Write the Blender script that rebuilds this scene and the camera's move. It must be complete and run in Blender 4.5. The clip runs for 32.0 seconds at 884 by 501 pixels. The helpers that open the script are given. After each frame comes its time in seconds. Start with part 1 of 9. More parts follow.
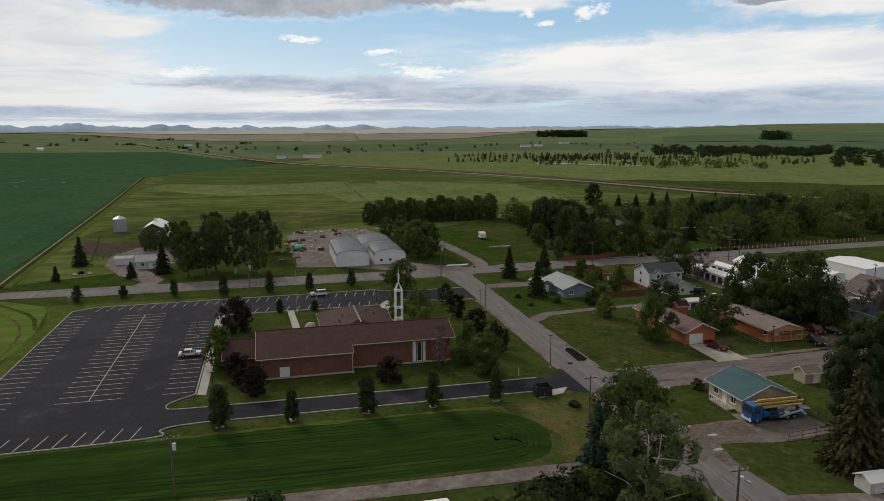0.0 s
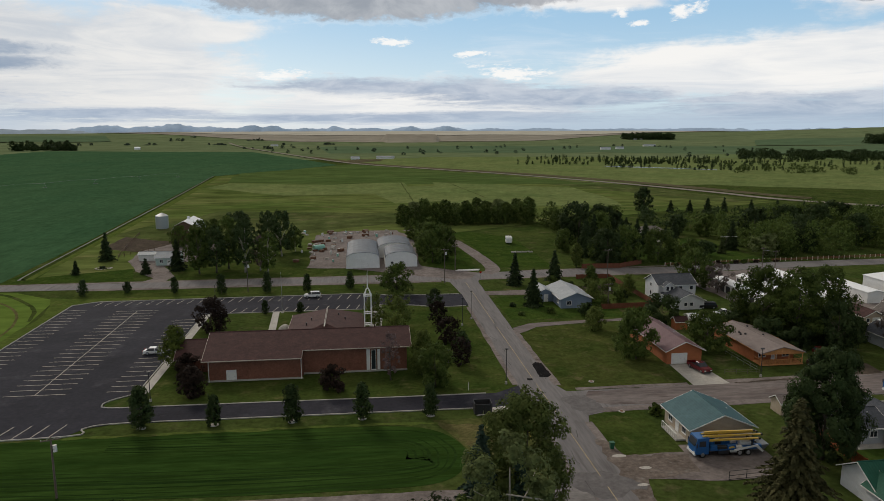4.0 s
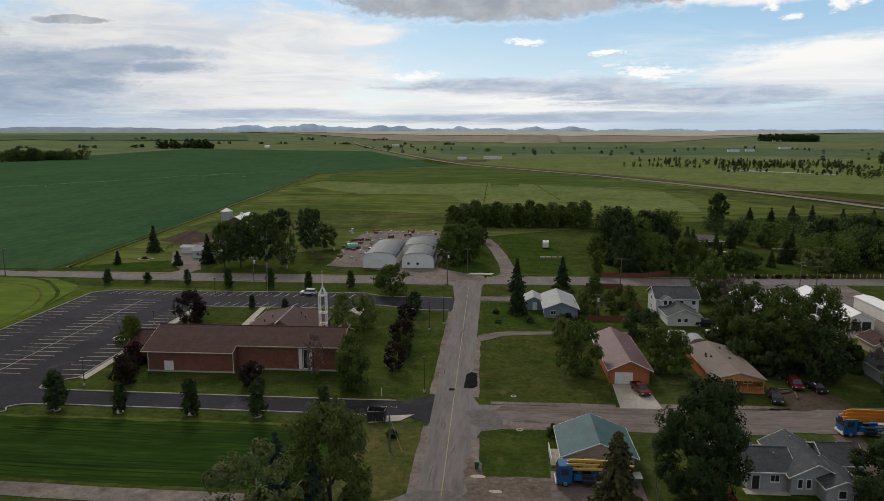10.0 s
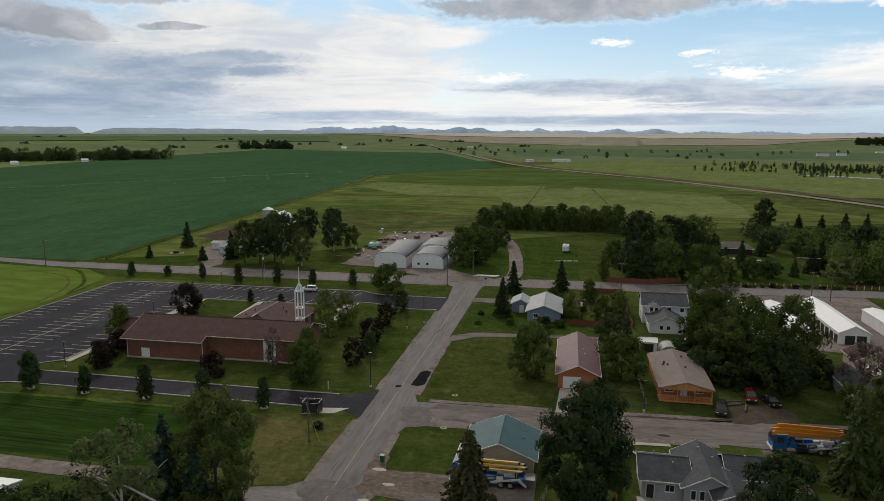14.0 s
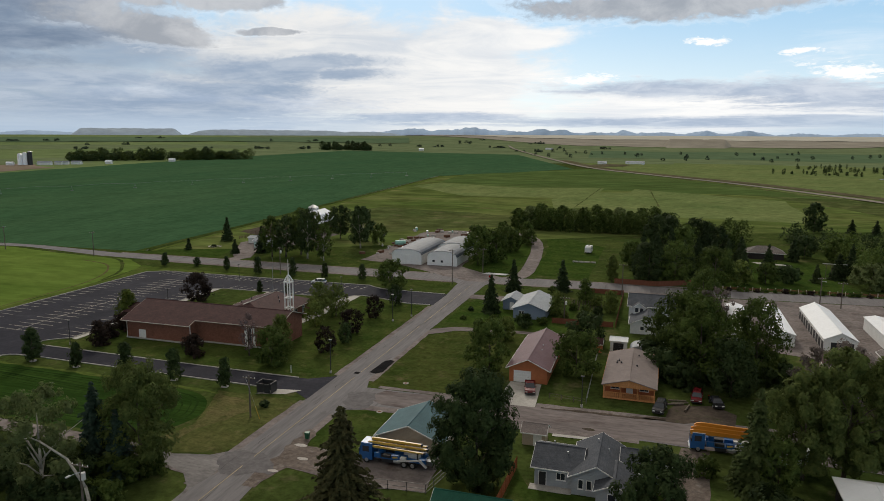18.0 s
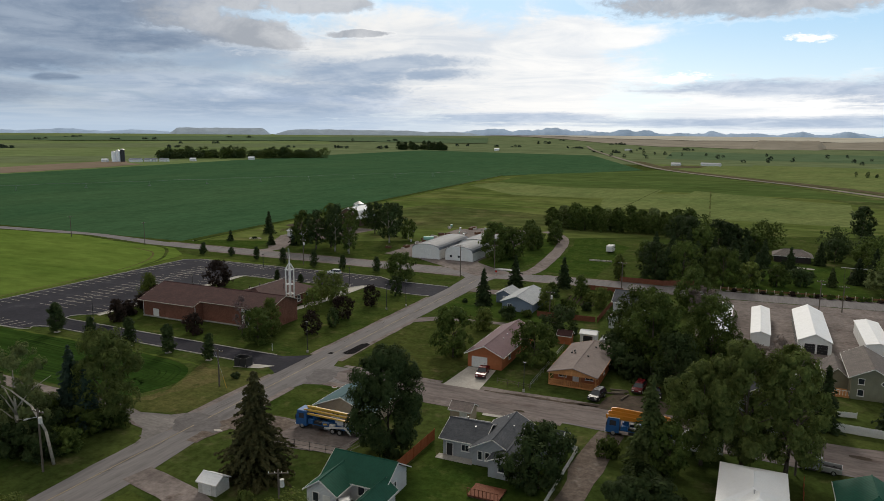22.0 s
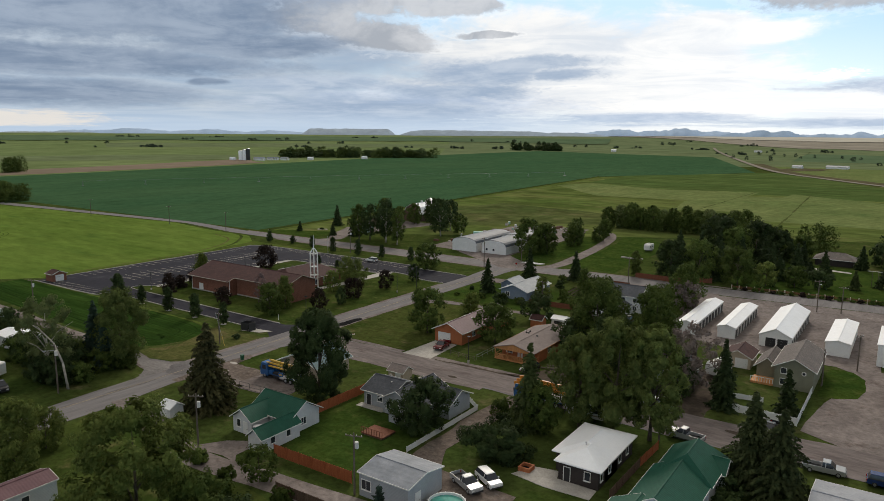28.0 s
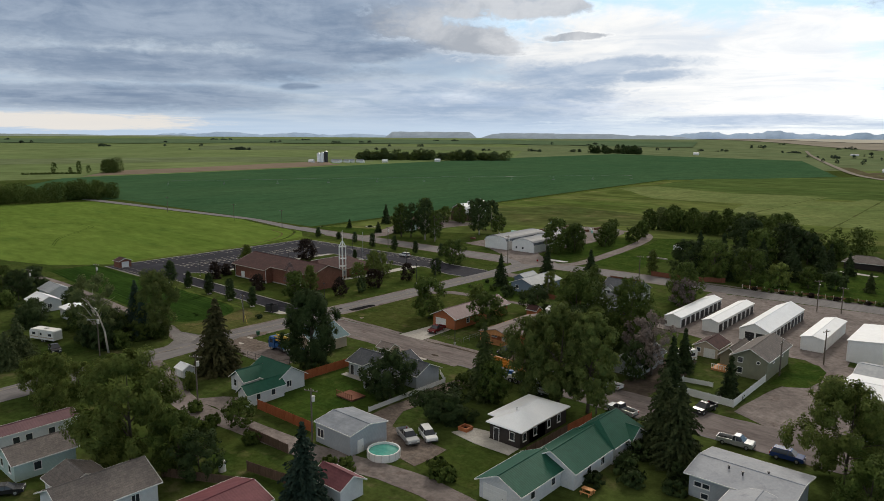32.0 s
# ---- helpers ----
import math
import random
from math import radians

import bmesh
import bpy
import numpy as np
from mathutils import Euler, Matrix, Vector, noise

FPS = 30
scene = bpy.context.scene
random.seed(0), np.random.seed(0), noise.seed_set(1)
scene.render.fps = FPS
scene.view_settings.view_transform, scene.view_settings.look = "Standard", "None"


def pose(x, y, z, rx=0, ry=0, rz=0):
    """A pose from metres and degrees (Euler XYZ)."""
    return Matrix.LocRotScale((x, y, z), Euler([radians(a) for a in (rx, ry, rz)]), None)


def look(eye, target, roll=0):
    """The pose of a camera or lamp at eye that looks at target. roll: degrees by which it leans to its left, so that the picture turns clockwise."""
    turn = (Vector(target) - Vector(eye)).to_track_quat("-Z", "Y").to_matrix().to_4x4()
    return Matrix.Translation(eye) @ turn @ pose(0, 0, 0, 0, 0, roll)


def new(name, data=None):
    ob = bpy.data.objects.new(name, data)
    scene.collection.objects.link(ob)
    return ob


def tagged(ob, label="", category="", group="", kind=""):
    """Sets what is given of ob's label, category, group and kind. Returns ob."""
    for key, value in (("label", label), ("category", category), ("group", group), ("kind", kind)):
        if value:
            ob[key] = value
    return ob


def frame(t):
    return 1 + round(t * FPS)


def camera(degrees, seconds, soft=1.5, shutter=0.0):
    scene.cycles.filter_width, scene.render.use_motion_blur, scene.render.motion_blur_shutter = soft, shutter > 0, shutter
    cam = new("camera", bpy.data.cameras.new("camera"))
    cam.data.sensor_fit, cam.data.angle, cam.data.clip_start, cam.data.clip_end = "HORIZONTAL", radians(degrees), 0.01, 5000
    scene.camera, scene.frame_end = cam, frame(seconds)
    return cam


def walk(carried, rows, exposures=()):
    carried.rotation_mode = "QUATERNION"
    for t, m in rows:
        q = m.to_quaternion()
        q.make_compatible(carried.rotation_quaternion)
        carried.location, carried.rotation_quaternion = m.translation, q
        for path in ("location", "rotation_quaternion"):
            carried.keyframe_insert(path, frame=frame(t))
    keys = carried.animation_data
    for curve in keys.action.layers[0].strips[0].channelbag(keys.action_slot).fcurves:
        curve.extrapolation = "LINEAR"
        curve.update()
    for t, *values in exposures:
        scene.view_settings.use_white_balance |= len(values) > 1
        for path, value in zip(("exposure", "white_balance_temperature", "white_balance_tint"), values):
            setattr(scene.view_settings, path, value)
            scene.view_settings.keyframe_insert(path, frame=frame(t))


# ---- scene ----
cam = camera(64.6, 32.0, soft=0.72)
PATH = [
    (0, (-0.991, -2.714, 48.09), (-0.5262, -0.8006, 47.7407), -0.33),
    (3, (18.752, -1.54, 47.762), (19.0401, 0.4092, 47.417), -0.16),
    (6, (37.775, -0.92, 47.818), (37.882, 1.0471, 47.4753), -0.09),
    (9, (57.04, 0.123, 48.03), (56.9661, 2.0922, 47.6866), -0.01),
    (12, (75.448, 0.75, 47.951), (75.2052, 2.7062, 47.611), 0.16),
    (14.5, (91.121, 0.782, 48.259), (90.7348, 2.7149, 47.9208), 0.23),
    (17, (106.629, 1.357, 48.036), (106.0985, 3.2554, 47.6979), 0.26),
    (20, (126.049, 0.619, 47.601), (125.3507, 2.4645, 47.2743), 0.34),
    (23, (144.734, 0.604, 47.903), (143.8768, 2.3789, 47.5651), 0.48),
    (25.5, (160.873, 0.478, 48.028), (159.8844, 2.1842, 47.6952), 0.5),
    (28, (176.856, 0.387, 48.015), (175.7444, 2.016, 47.6798), 0.44),
    (30, (189.736, 0.386, 48.023), (188.5304, 1.9465, 47.6904), 0.49),
    (32, (202.868, 0.146, 48.327), (201.5701, 1.6319, 47.9984), 0.34),
]
walk(cam, [(t, look(eye, target, roll)) for t, eye, target, roll in PATH], exposures=[(0, -0.06), (9, 0.0), (19, 0.15), (32, 0.32)])

# ---- light ----
world = bpy.data.worlds.new("overcast_evening")
scene.world = world
world.use_nodes = True


def build_sky(wd):
    nt = wd.node_tree
    nt.nodes.clear()
    N, L = nt.nodes.new, nt.links.new

    def m(op, a, b=None, clamp=False):
        n = N("ShaderNodeMath")
        n.operation, n.use_clamp = op, clamp
        for i, v in enumerate((a, b)):
            if v is None:
                continue
            if isinstance(v, (int, float)):
                n.inputs[i].default_value = v
            else:
                L(v, n.inputs[i])
        return n.outputs[0]

    def ramp(v, lo, hi):
        n = N("ShaderNodeMapRange")
        n.interpolation_type = "SMOOTHSTEP"
        n.inputs["From Min"].default_value, n.inputs["From Max"].default_value = lo, hi
        L(v, n.inputs["Value"])
        return n.outputs[0]

    def mix(f, a, b):
        n = N("ShaderNodeMix")
        n.data_type = "RGBA"
        if isinstance(f, (int, float)):
            n.inputs[0].default_value = f
        else:
            L(f, n.inputs[0])
        for i, v in ((6, a), (7, b)):
            if isinstance(v, tuple):
                n.inputs[i].default_value = (*v, 1)
            else:
                L(v, n.inputs[i])
        return n.outputs[2]

    tc, sep = N("ShaderNodeTexCoord"), N("ShaderNodeSeparateXYZ")
    L(tc.outputs["Generated"], sep.inputs[0])
    x, y, z = sep.outputs
    zc = m("MAXIMUM", z, 0.0)
    az = m("ARCTAN2", x, y)  # clockwise from north, radians

    def clouds(off, stretch, scale, detail, rough, twist=0.6):
        den = m("ADD", zc, stretch)
        cx, cy = m("DIVIDE", x, den), m("DIVIDE", y, den)
        cmb = N("ShaderNodeCombineXYZ")
        L(cx, cmb.inputs[0]), L(cy, cmb.inputs[1])
        cmb.inputs[2].default_value = off
        n = N("ShaderNodeTexNoise")
        n.inputs["Scale"].default_value, n.inputs["Detail"].default_value = scale, detail
        n.inputs["Roughness"].default_value, n.inputs["Distortion"].default_value = rough, twist
        L(cmb.outputs[0], n.inputs["Vector"])
        return n.outputs["Fac"]

    sky = N("ShaderNodeTexSky")
    sky.sky_type, sky.sun_disc = "NISHITA", False
    sky.sun_elevation, sky.sun_rotation = radians(24), radians(-20)
    sky.air_density, sky.dust_density = 1.0, 0.6
    blue = N("ShaderNodeVectorMath")
    blue.operation = "SCALE"
    L(sky.outputs[0], blue.inputs[0])
    blue.inputs["Scale"].default_value = SKY_GAIN
    clear = mix(0.8, blue.outputs[0], mix(ramp(z, 0.03, 0.17), (0.62, 0.80, 0.94), (0.36, 0.61, 0.86)))

    adeg = m("MULTIPLY", az, 57.2958)
    edeg = m("MULTIPLY", m("ARCSINE", zc), 57.2958)
    rise = m("MULTIPLY", m("LOGARITHM", m("ADD", m("MULTIPLY", edeg, 0.8), 1.0), 2.71828), 3.4)

    def puff(off, ka, kv, detail, rough, twist=0.3):
        """Cloud texture that flattens towards the horizon."""
        cmb = N("ShaderNodeCombineXYZ")
        L(m("MULTIPLY", adeg, ka), cmb.inputs[0]), L(m("MULTIPLY", rise, kv), cmb.inputs[1])
        cmb.inputs[2].default_value = off
        n = N("ShaderNodeTexNoise")
        n.inputs["Scale"].default_value, n.inputs["Detail"].default_value = 1.0, detail
        n.inputs["Roughness"].default_value, n.inputs["Distortion"].default_value = rough, twist
        L(cmb.outputs[0], n.inputs["Vector"])
        return m("SUBTRACT", n.outputs["Fac"], 0.5)

    coarse, coarse2 = puff(2.1, 0.13, 0.5, 4, 0.5), puff(9.4, 0.13, 0.55, 4, 0.5)
    soft = puff(21.0, 0.05, 0.42, 3, 0.5, 0.2)
    streak = puff(13.3, 0.12, 1.55, 8, 0.6, 0.7)
    edge = puff(5.7, 0.24, 1.0, 8, 0.62, 0.35)
    fine = puff(31.0, 1.3, 7.0, 6, 0.62, 0.5)
    warp = N("ShaderNodeCombineXYZ")
    L(m("ADD", adeg, m("MULTIPLY", coarse, 9.0)), warp.inputs[0])
    L(m("ADD", edeg, m("MULTIPLY", coarse2, m("ADD", 0.4, m("MULTIPLY", edeg, 0.22)))), warp.inputs[1])

    def banks(table):
        """Highest value of a set of soft ovals: azimuth, elevation, half width, half height in degrees."""
        best = None
        for ca, ce, wa, we in table:
            n = N("ShaderNodeVectorMath")
            n.operation = "MULTIPLY_ADD"
            L(warp.outputs[0], n.inputs[0])
            n.inputs[1].default_value, n.inputs[2].default_value = (1 / wa, 1 / we, 0), (-ca / wa, -ce / we, 0)
            q = N("ShaderNodeVectorMath")
            q.operation = "LENGTH"
            L(n.outputs[0], q.inputs[0])
            v = m("SUBTRACT", 1.0, q.outputs["Value"])
            best = v if best is None else m("MAXIMUM", best, v)
        return m("MAXIMUM", best, -1.0)

    def layer(table, lo, hi, ks, ke, kf=0.3):
        """Cover of a set of banks, its outline broken by streaks (ks), billows (ke) and small tufts (kf)."""
        rough = m("ADD", m("MULTIPLY", fine, kf), m("ADD", m("MULTIPLY", streak, ks), m("MULTIPLY", edge, ke)))
        return ramp(m("ADD", banks(table), rough), lo, hi)

    def scaled(v, k):
        return m("MULTIPLY", v, k)

    # thin high haze over the blue, then the bright cloud masses
    col = mix(scaled(ramp(m("ADD", streak, soft), 0.02, 0.4), 0.45), clear, (0.80, 0.86, 0.92))
    masses = layer([(-16.5, 4.4, 9.5, 4.6), (-13.4, 7.4, 8.0, 1.5), (-23.7, 5.0, 14, 5.0), (-30, 4.3, 10, 4.4), (3.7, 2.0, 14.5, 2.2), (34, 4.4, 22, 2.6), (42, 8.5, 8.5, 1.7), (18.7, 9.9, 8, 1.3), (-40, 6.9, 8, 2.0)], -0.1, 0.36, 0.75, 0.75, 0.2)
    puffs = layer([(25.9, 8.5, 1.3, 0.9), (2.8, 6.9, 1.9, 0.36), (9.6, 5.6, 2.0, 0.3), (12.6, 4.3, 4.0, 0.75), (-5.7, 3.9, 3.2, 0.6), (21.5, 7.8, 1.3, 0.25), (20.2, 8.7, 1.2, 0.5)], 0.1, 0.75, 0.8, 0.9, 2.2)
    shine = mix(ramp(m("ADD", soft, scaled(streak, 0.7)), -0.2, 0.16), (0.74, 0.77, 0.81), (0.96, 0.945, 0.92))
    shine = mix(ramp(adeg, -46, 6), mix(ramp(m("ADD", streak, scaled(edge, 0.6)), -0.25, 0.2), (0.50, 0.545, 0.605), (0.74, 0.735, 0.725)), shine)
    col = mix(scaled(masses, 0.97), col, shine)
    col = mix(scaled(puffs, 0.92), col, (1.0, 0.985, 0.96))
    # the soft blue-grey veil of cloud to the west, with lighter shafts
    west = m("SUBTRACT", 1.0, ramp(m("ADD", adeg, m("MULTIPLY", coarse, 22.0)), -46, -27))
    veil = mix(ramp(m("ADD", streak, soft), -0.26, 0.26), (0.285, 0.365, 0.475), (0.46, 0.51, 0.565))
    col = mix(scaled(west, 0.94), col, veil)
    # long blue-grey streaks low in the north and east, white between them
    bands = layer([(3, 3.3, 12.5, 0.8), (15.2, 2.4, 11.5, 1.05), (37, 1.5, 15, 1.3), (2.6, 0.85, 24, 0.5), (-19, 1.05, 8.6, 0.5), (-36, 1.9, 12.5, 1.9)], -0.14, 0.5, 1.5, 0.9, 0.5)
    dim = mix(ramp(edge, -0.16, 0.22), (0.335, 0.415, 0.545), (0.60, 0.655, 0.735))
    col = mix(scaled(bands, 0.92), col, dim)
    drift = layer([(-31.4, 4.6, 7.5, 1.5), (-27, 5.3, 6.5, 0.8), (-24.6, 4.4, 4.5, 0.6), (-44, 3.6, 9, 0.8), (-33, 3.2, 7.5, 0.8), (-40, 1.6, 12, 1.4)], -0.05, 0.55, 1.0, 1.0, 0.6)
    col = mix(scaled(drift, 0.9), col, mix(ramp(m("ADD", edge, streak), -0.2, 0.25), (0.275, 0.355, 0.475), (0.43, 0.495, 0.585)))
    # grey clouds with flat feet and bright rims
    lids = [(1.0, 9.55, 13.5, 1.45), (9, 9.9, 9, 0.95), (-39.6, 7.6, 5.6, 1.7), (-44, 8.8, 5, 1.6), (-38.7, 10.2, 5.0, 1.5), (-32.4, 9.7, 4.6, 0.9), (-30.4, 7.6, 2.4, 0.3), (38.7, 8.8, 4.4, 0.5)]
    body = m("ADD", banks(lids), m("ADD", scaled(streak, 0.9), m("ADD", scaled(edge, 1.1), scaled(fine, 0.55))))
    col = mix(m("MULTIPLY", m("MULTIPLY", ramp(body, -0.22, -0.02), m("SUBTRACT", 1.0, ramp(body, 0.0, 0.22))), 0.16), col, (0.98, 0.965, 0.94))
    under_side = mix(ramp(m("ADD", edge, soft), -0.16, 0.2), (0.33, 0.355, 0.395), (0.52, 0.535, 0.56))
    col = mix(scaled(ramp(body, -0.04, 0.3), 0.94), col, under_side)
    # the dark western mass and its torn lower edge
    gloom = mix(ramp(m("ADD", scaled(edge, 0.7), streak), -0.2, 0.22), (0.155, 0.21, 0.30), (0.275, 0.335, 0.425))
    heavy = layer([(-63.5, 8.8, 20, 3.6), (-54, 8.6, 11, 3.4), (-62, 5.0, 18, 1.3), (-66, 2.6, 14, 1.2), (-53.3, 3.7, 1.9, 0.4), (-48, 6.6, 7, 1.2), (-60, 13, 26, 5)], -0.16, 0.5, 1.0, 1.1, 0.4)
    col = mix(scaled(heavy, 0.93), col, gloom)
    # rain haze low down, with a bright slit under the farthest western cloud
    glow = m("MULTIPLY", ramp(adeg, -26, -16), m("SUBTRACT", 1.0, ramp(adeg, 2, 14)))
    low = m("MULTIPLY", m("SUBTRACT", 1.0, ramp(z, 0.004, 0.036)), m("SUBTRACT", 0.72, scaled(glow, 0.5)))
    col = mix(low, col, (0.43, 0.53, 0.655))
    slit = layer([(-70, 0.75, 13, 0.75)], 0.0, 0.5, 1.2, 0.8, 0.7)
    col = mix(scaled(slit, 0.8), col, (0.70, 0.645, 0.575))
    # unseen dull overcast above the seen sky, added to dim and warm the ground
    over = clouds(5.0, 0.3, 0.9, 5, 0.55, 0.3)
    lid = mix(ramp(over, 0.35, 0.65), (0.275, 0.265, 0.245), (0.56, 0.53, 0.485))
    col = mix(ramp(z, 0.2, 0.42), col, lid)
    under = ramp(z, -0.08, -0.01)
    col = mix(under, (0.05, 0.05, 0.03), col)
    bg, out = N("ShaderNodeBackground"), N("ShaderNodeOutputWorld")
    L(col, bg.inputs[0])
    bg.inputs[1].default_value = SKY_LEVEL
    L(bg.outputs[0], out.inputs[0])


SKY_GAIN, SKY_LEVEL = 0.07, 1.0
build_sky(world)
sun = new("sun", bpy.data.lights.new("sun", "SUN"))
sun.data.energy, sun.data.angle, sun.data.color = 1.6, radians(14), (1.0, 0.92, 0.80)
sun.matrix_world = look((0, 0, 0), (0.3, -0.75, -0.55))

# ---- materials ----


def mat(name, c1, c2, scale=1.0, rough=0.85, bump=0.0, metal=0.0, fine=20.0, grain=0.25, spec=0.3, coord="Object", stretch=None, blotch=None):
    """Two colours mixed by coarse noise, fine grain on top, relief; blotch: a third colour in sparse patches."""
    ma = bpy.data.materials.new(name)
    ma.use_nodes = True
    nt = ma.node_tree
    N, L = nt.nodes.new, nt.links.new
    b = nt.nodes["Principled BSDF"]
    tc = N("ShaderNodeTexCoord")
    vec = tc.outputs[coord]
    if stretch:
        mp = N("ShaderNodeMapping")
        mp.inputs["Scale"].default_value = stretch
        L(vec, mp.inputs[0])
        vec = mp.outputs[0]

    def noise_node(s, d, r=0.6):
        n = N("ShaderNodeTexNoise")
        n.inputs["Scale"].default_value, n.inputs["Detail"].default_value, n.inputs["Roughness"].default_value = s, d, r
        L(vec, n.inputs["Vector"])
        return n.outputs["Fac"]

    def rmp(v, lo, hi):
        n = N("ShaderNodeMapRange")
        n.inputs["From Min"].default_value, n.inputs["From Max"].default_value = lo, hi
        L(v, n.inputs["Value"])
        return n.outputs[0]

    def mx(f, a, c, blend="MIX"):
        n = N("ShaderNodeMix")
        n.data_type, n.blend_type = "RGBA", blend
        if isinstance(f, float):
            n.inputs[0].default_value = f
        else:
            L(f, n.inputs[0])
        for i, v in ((6, a), (7, c)):
            if isinstance(v, tuple):
                n.inputs[i].default_value = (*v, 1)
            else:
                L(v, n.inputs[i])
        return n.outputs[2]

    col = mx(rmp(noise_node(scale, 5), 0.32, 0.68), c1, c2)
    if blotch:
        col = mx(rmp(noise_node(scale * 2.3 + 0.01, 6, 0.65), 0.56, 0.7), col, blotch)
    md = N("ShaderNodeMapRange")
    md.inputs["From Min"].default_value, md.inputs["From Max"].default_value = 0.3, 0.7
    md.inputs["To Min"].default_value, md.inputs["To Max"].default_value = 1 - grain * 0.7, 1 + grain * 0.7
    L(noise_node((scale * fine) ** 0.5, 5, 0.62), md.inputs["Value"])
    sm = N("ShaderNodeVectorMath")
    sm.operation = "SCALE"
    L(col, sm.inputs[0]), L(md.outputs[0], sm.inputs["Scale"])
    col = sm.outputs[0]
    fn = noise_node(fine, 4, 0.7)
    g = N("ShaderNodeMapRange")
    g.inputs["To Min"].default_value, g.inputs["To Max"].default_value = 1 - grain * 1.6, 1 + grain * 1.6
    g.inputs["From Min"].default_value, g.inputs["From Max"].default_value = 0.2, 0.8
    L(fn, g.inputs["Value"])
    sc = N("ShaderNodeVectorMath")
    sc.operation = "SCALE"
    L(col, sc.inputs[0]), L(g.outputs[0], sc.inputs["Scale"])
    L(sc.outputs[0], b.inputs["Base Color"])
    b.inputs["Roughness"].default_value, b.inputs["Metallic"].default_value = rough, metal
    b.inputs["Specular IOR Level"].default_value = spec
    if bump:
        bp = N("ShaderNodeBump")
        bp.inputs["Strength"].default_value, bp.inputs["Distance"].default_value = min(1, bump), 0.05
        L(fn, bp.inputs["Height"]), L(bp.outputs[0], b.inputs["Normal"])
    return ma


def striped(name, c1, c2, axis, period, rough=0.5, metal=0.0, spec=0.22, depth=0.3, grain=0.12):
    """Ribbed or coursed sheet: bands across one axis, with streaks and worn patches."""
    ma = mat(name, c1, c2, 0.35, rough, 0, metal, 6.0, grain, spec)
    nt = ma.node_tree
    N, L = nt.nodes.new, nt.links.new
    w, tc = N("ShaderNodeTexWave"), N("ShaderNodeTexCoord")
    w.bands_direction = axis
    w.inputs["Scale"].default_value = 0.314 / period
    w.inputs["Distortion"].default_value = 0.4
    L(tc.outputs["Object"], w.inputs["Vector"])
    bp = N("ShaderNodeBump")
    bp.inputs["Strength"].default_value, bp.inputs["Distance"].default_value = depth, 0.03
    b = nt.nodes["Principled BSDF"]
    L(w.outputs["Fac"], bp.inputs["Height"]), L(bp.outputs[0], b.inputs["Normal"])
    return ma


def bricked(name, c1, c2, joint, bw, bh, rough=0.85, spec=0.2):
    ma = mat(name, c1, c2, 0.5, rough, 0, 0, 8.0, 0.2, spec)
    nt = ma.node_tree
    N, L = nt.nodes.new, nt.links.new
    b = nt.nodes["Principled BSDF"]
    tc, sep, cmb = N("ShaderNodeTexCoord"), N("ShaderNodeSeparateXYZ"), N("ShaderNodeCombineXYZ")
    L(tc.outputs["Object"], sep.inputs[0])
    add = N("ShaderNodeMath")
    L(sep.outputs[0], add.inputs[0]), L(sep.outputs[1], add.inputs[1])
    L(add.outputs[0], cmb.inputs[0]), L(sep.outputs[2], cmb.inputs[1])
    br = N("ShaderNodeTexBrick")
    br.inputs["Scale"].default_value = 1.0
    br.inputs["Brick Width"].default_value, br.inputs["Row Height"].default_value = bw, bh
    br.inputs["Mortar Size"].default_value = bh * 0.09
    br.inputs["Color1"].default_value, br.inputs["Color2"].default_value = (0.9, 0.9, 0.9, 1), (1.08, 1.06, 1.05, 1)
    br.inputs["Mortar"].default_value = (*joint, 1)
    L(cmb.outputs[0], br.inputs["Vector"])
    src = b.inputs["Base Color"].links[0].from_socket
    mxn = N("ShaderNodeMix")
    mxn.data_type, mxn.blend_type = "RGBA", "MULTIPLY"
    mxn.inputs[0].default_value = 1.0
    L(src, mxn.inputs[6]), L(br.outputs["Color"], mxn.inputs[7]), L(mxn.outputs[2], b.inputs["Base Color"])
    bp = N("ShaderNodeBump")
    bp.inputs["Strength"].default_value, bp.inputs["Distance"].default_value = 0.25, 0.02
    L(br.outputs["Fac"], bp.inputs["Height"])
    bp.invert = True
    L(bp.outputs[0], b.inputs["Normal"])
    return ma


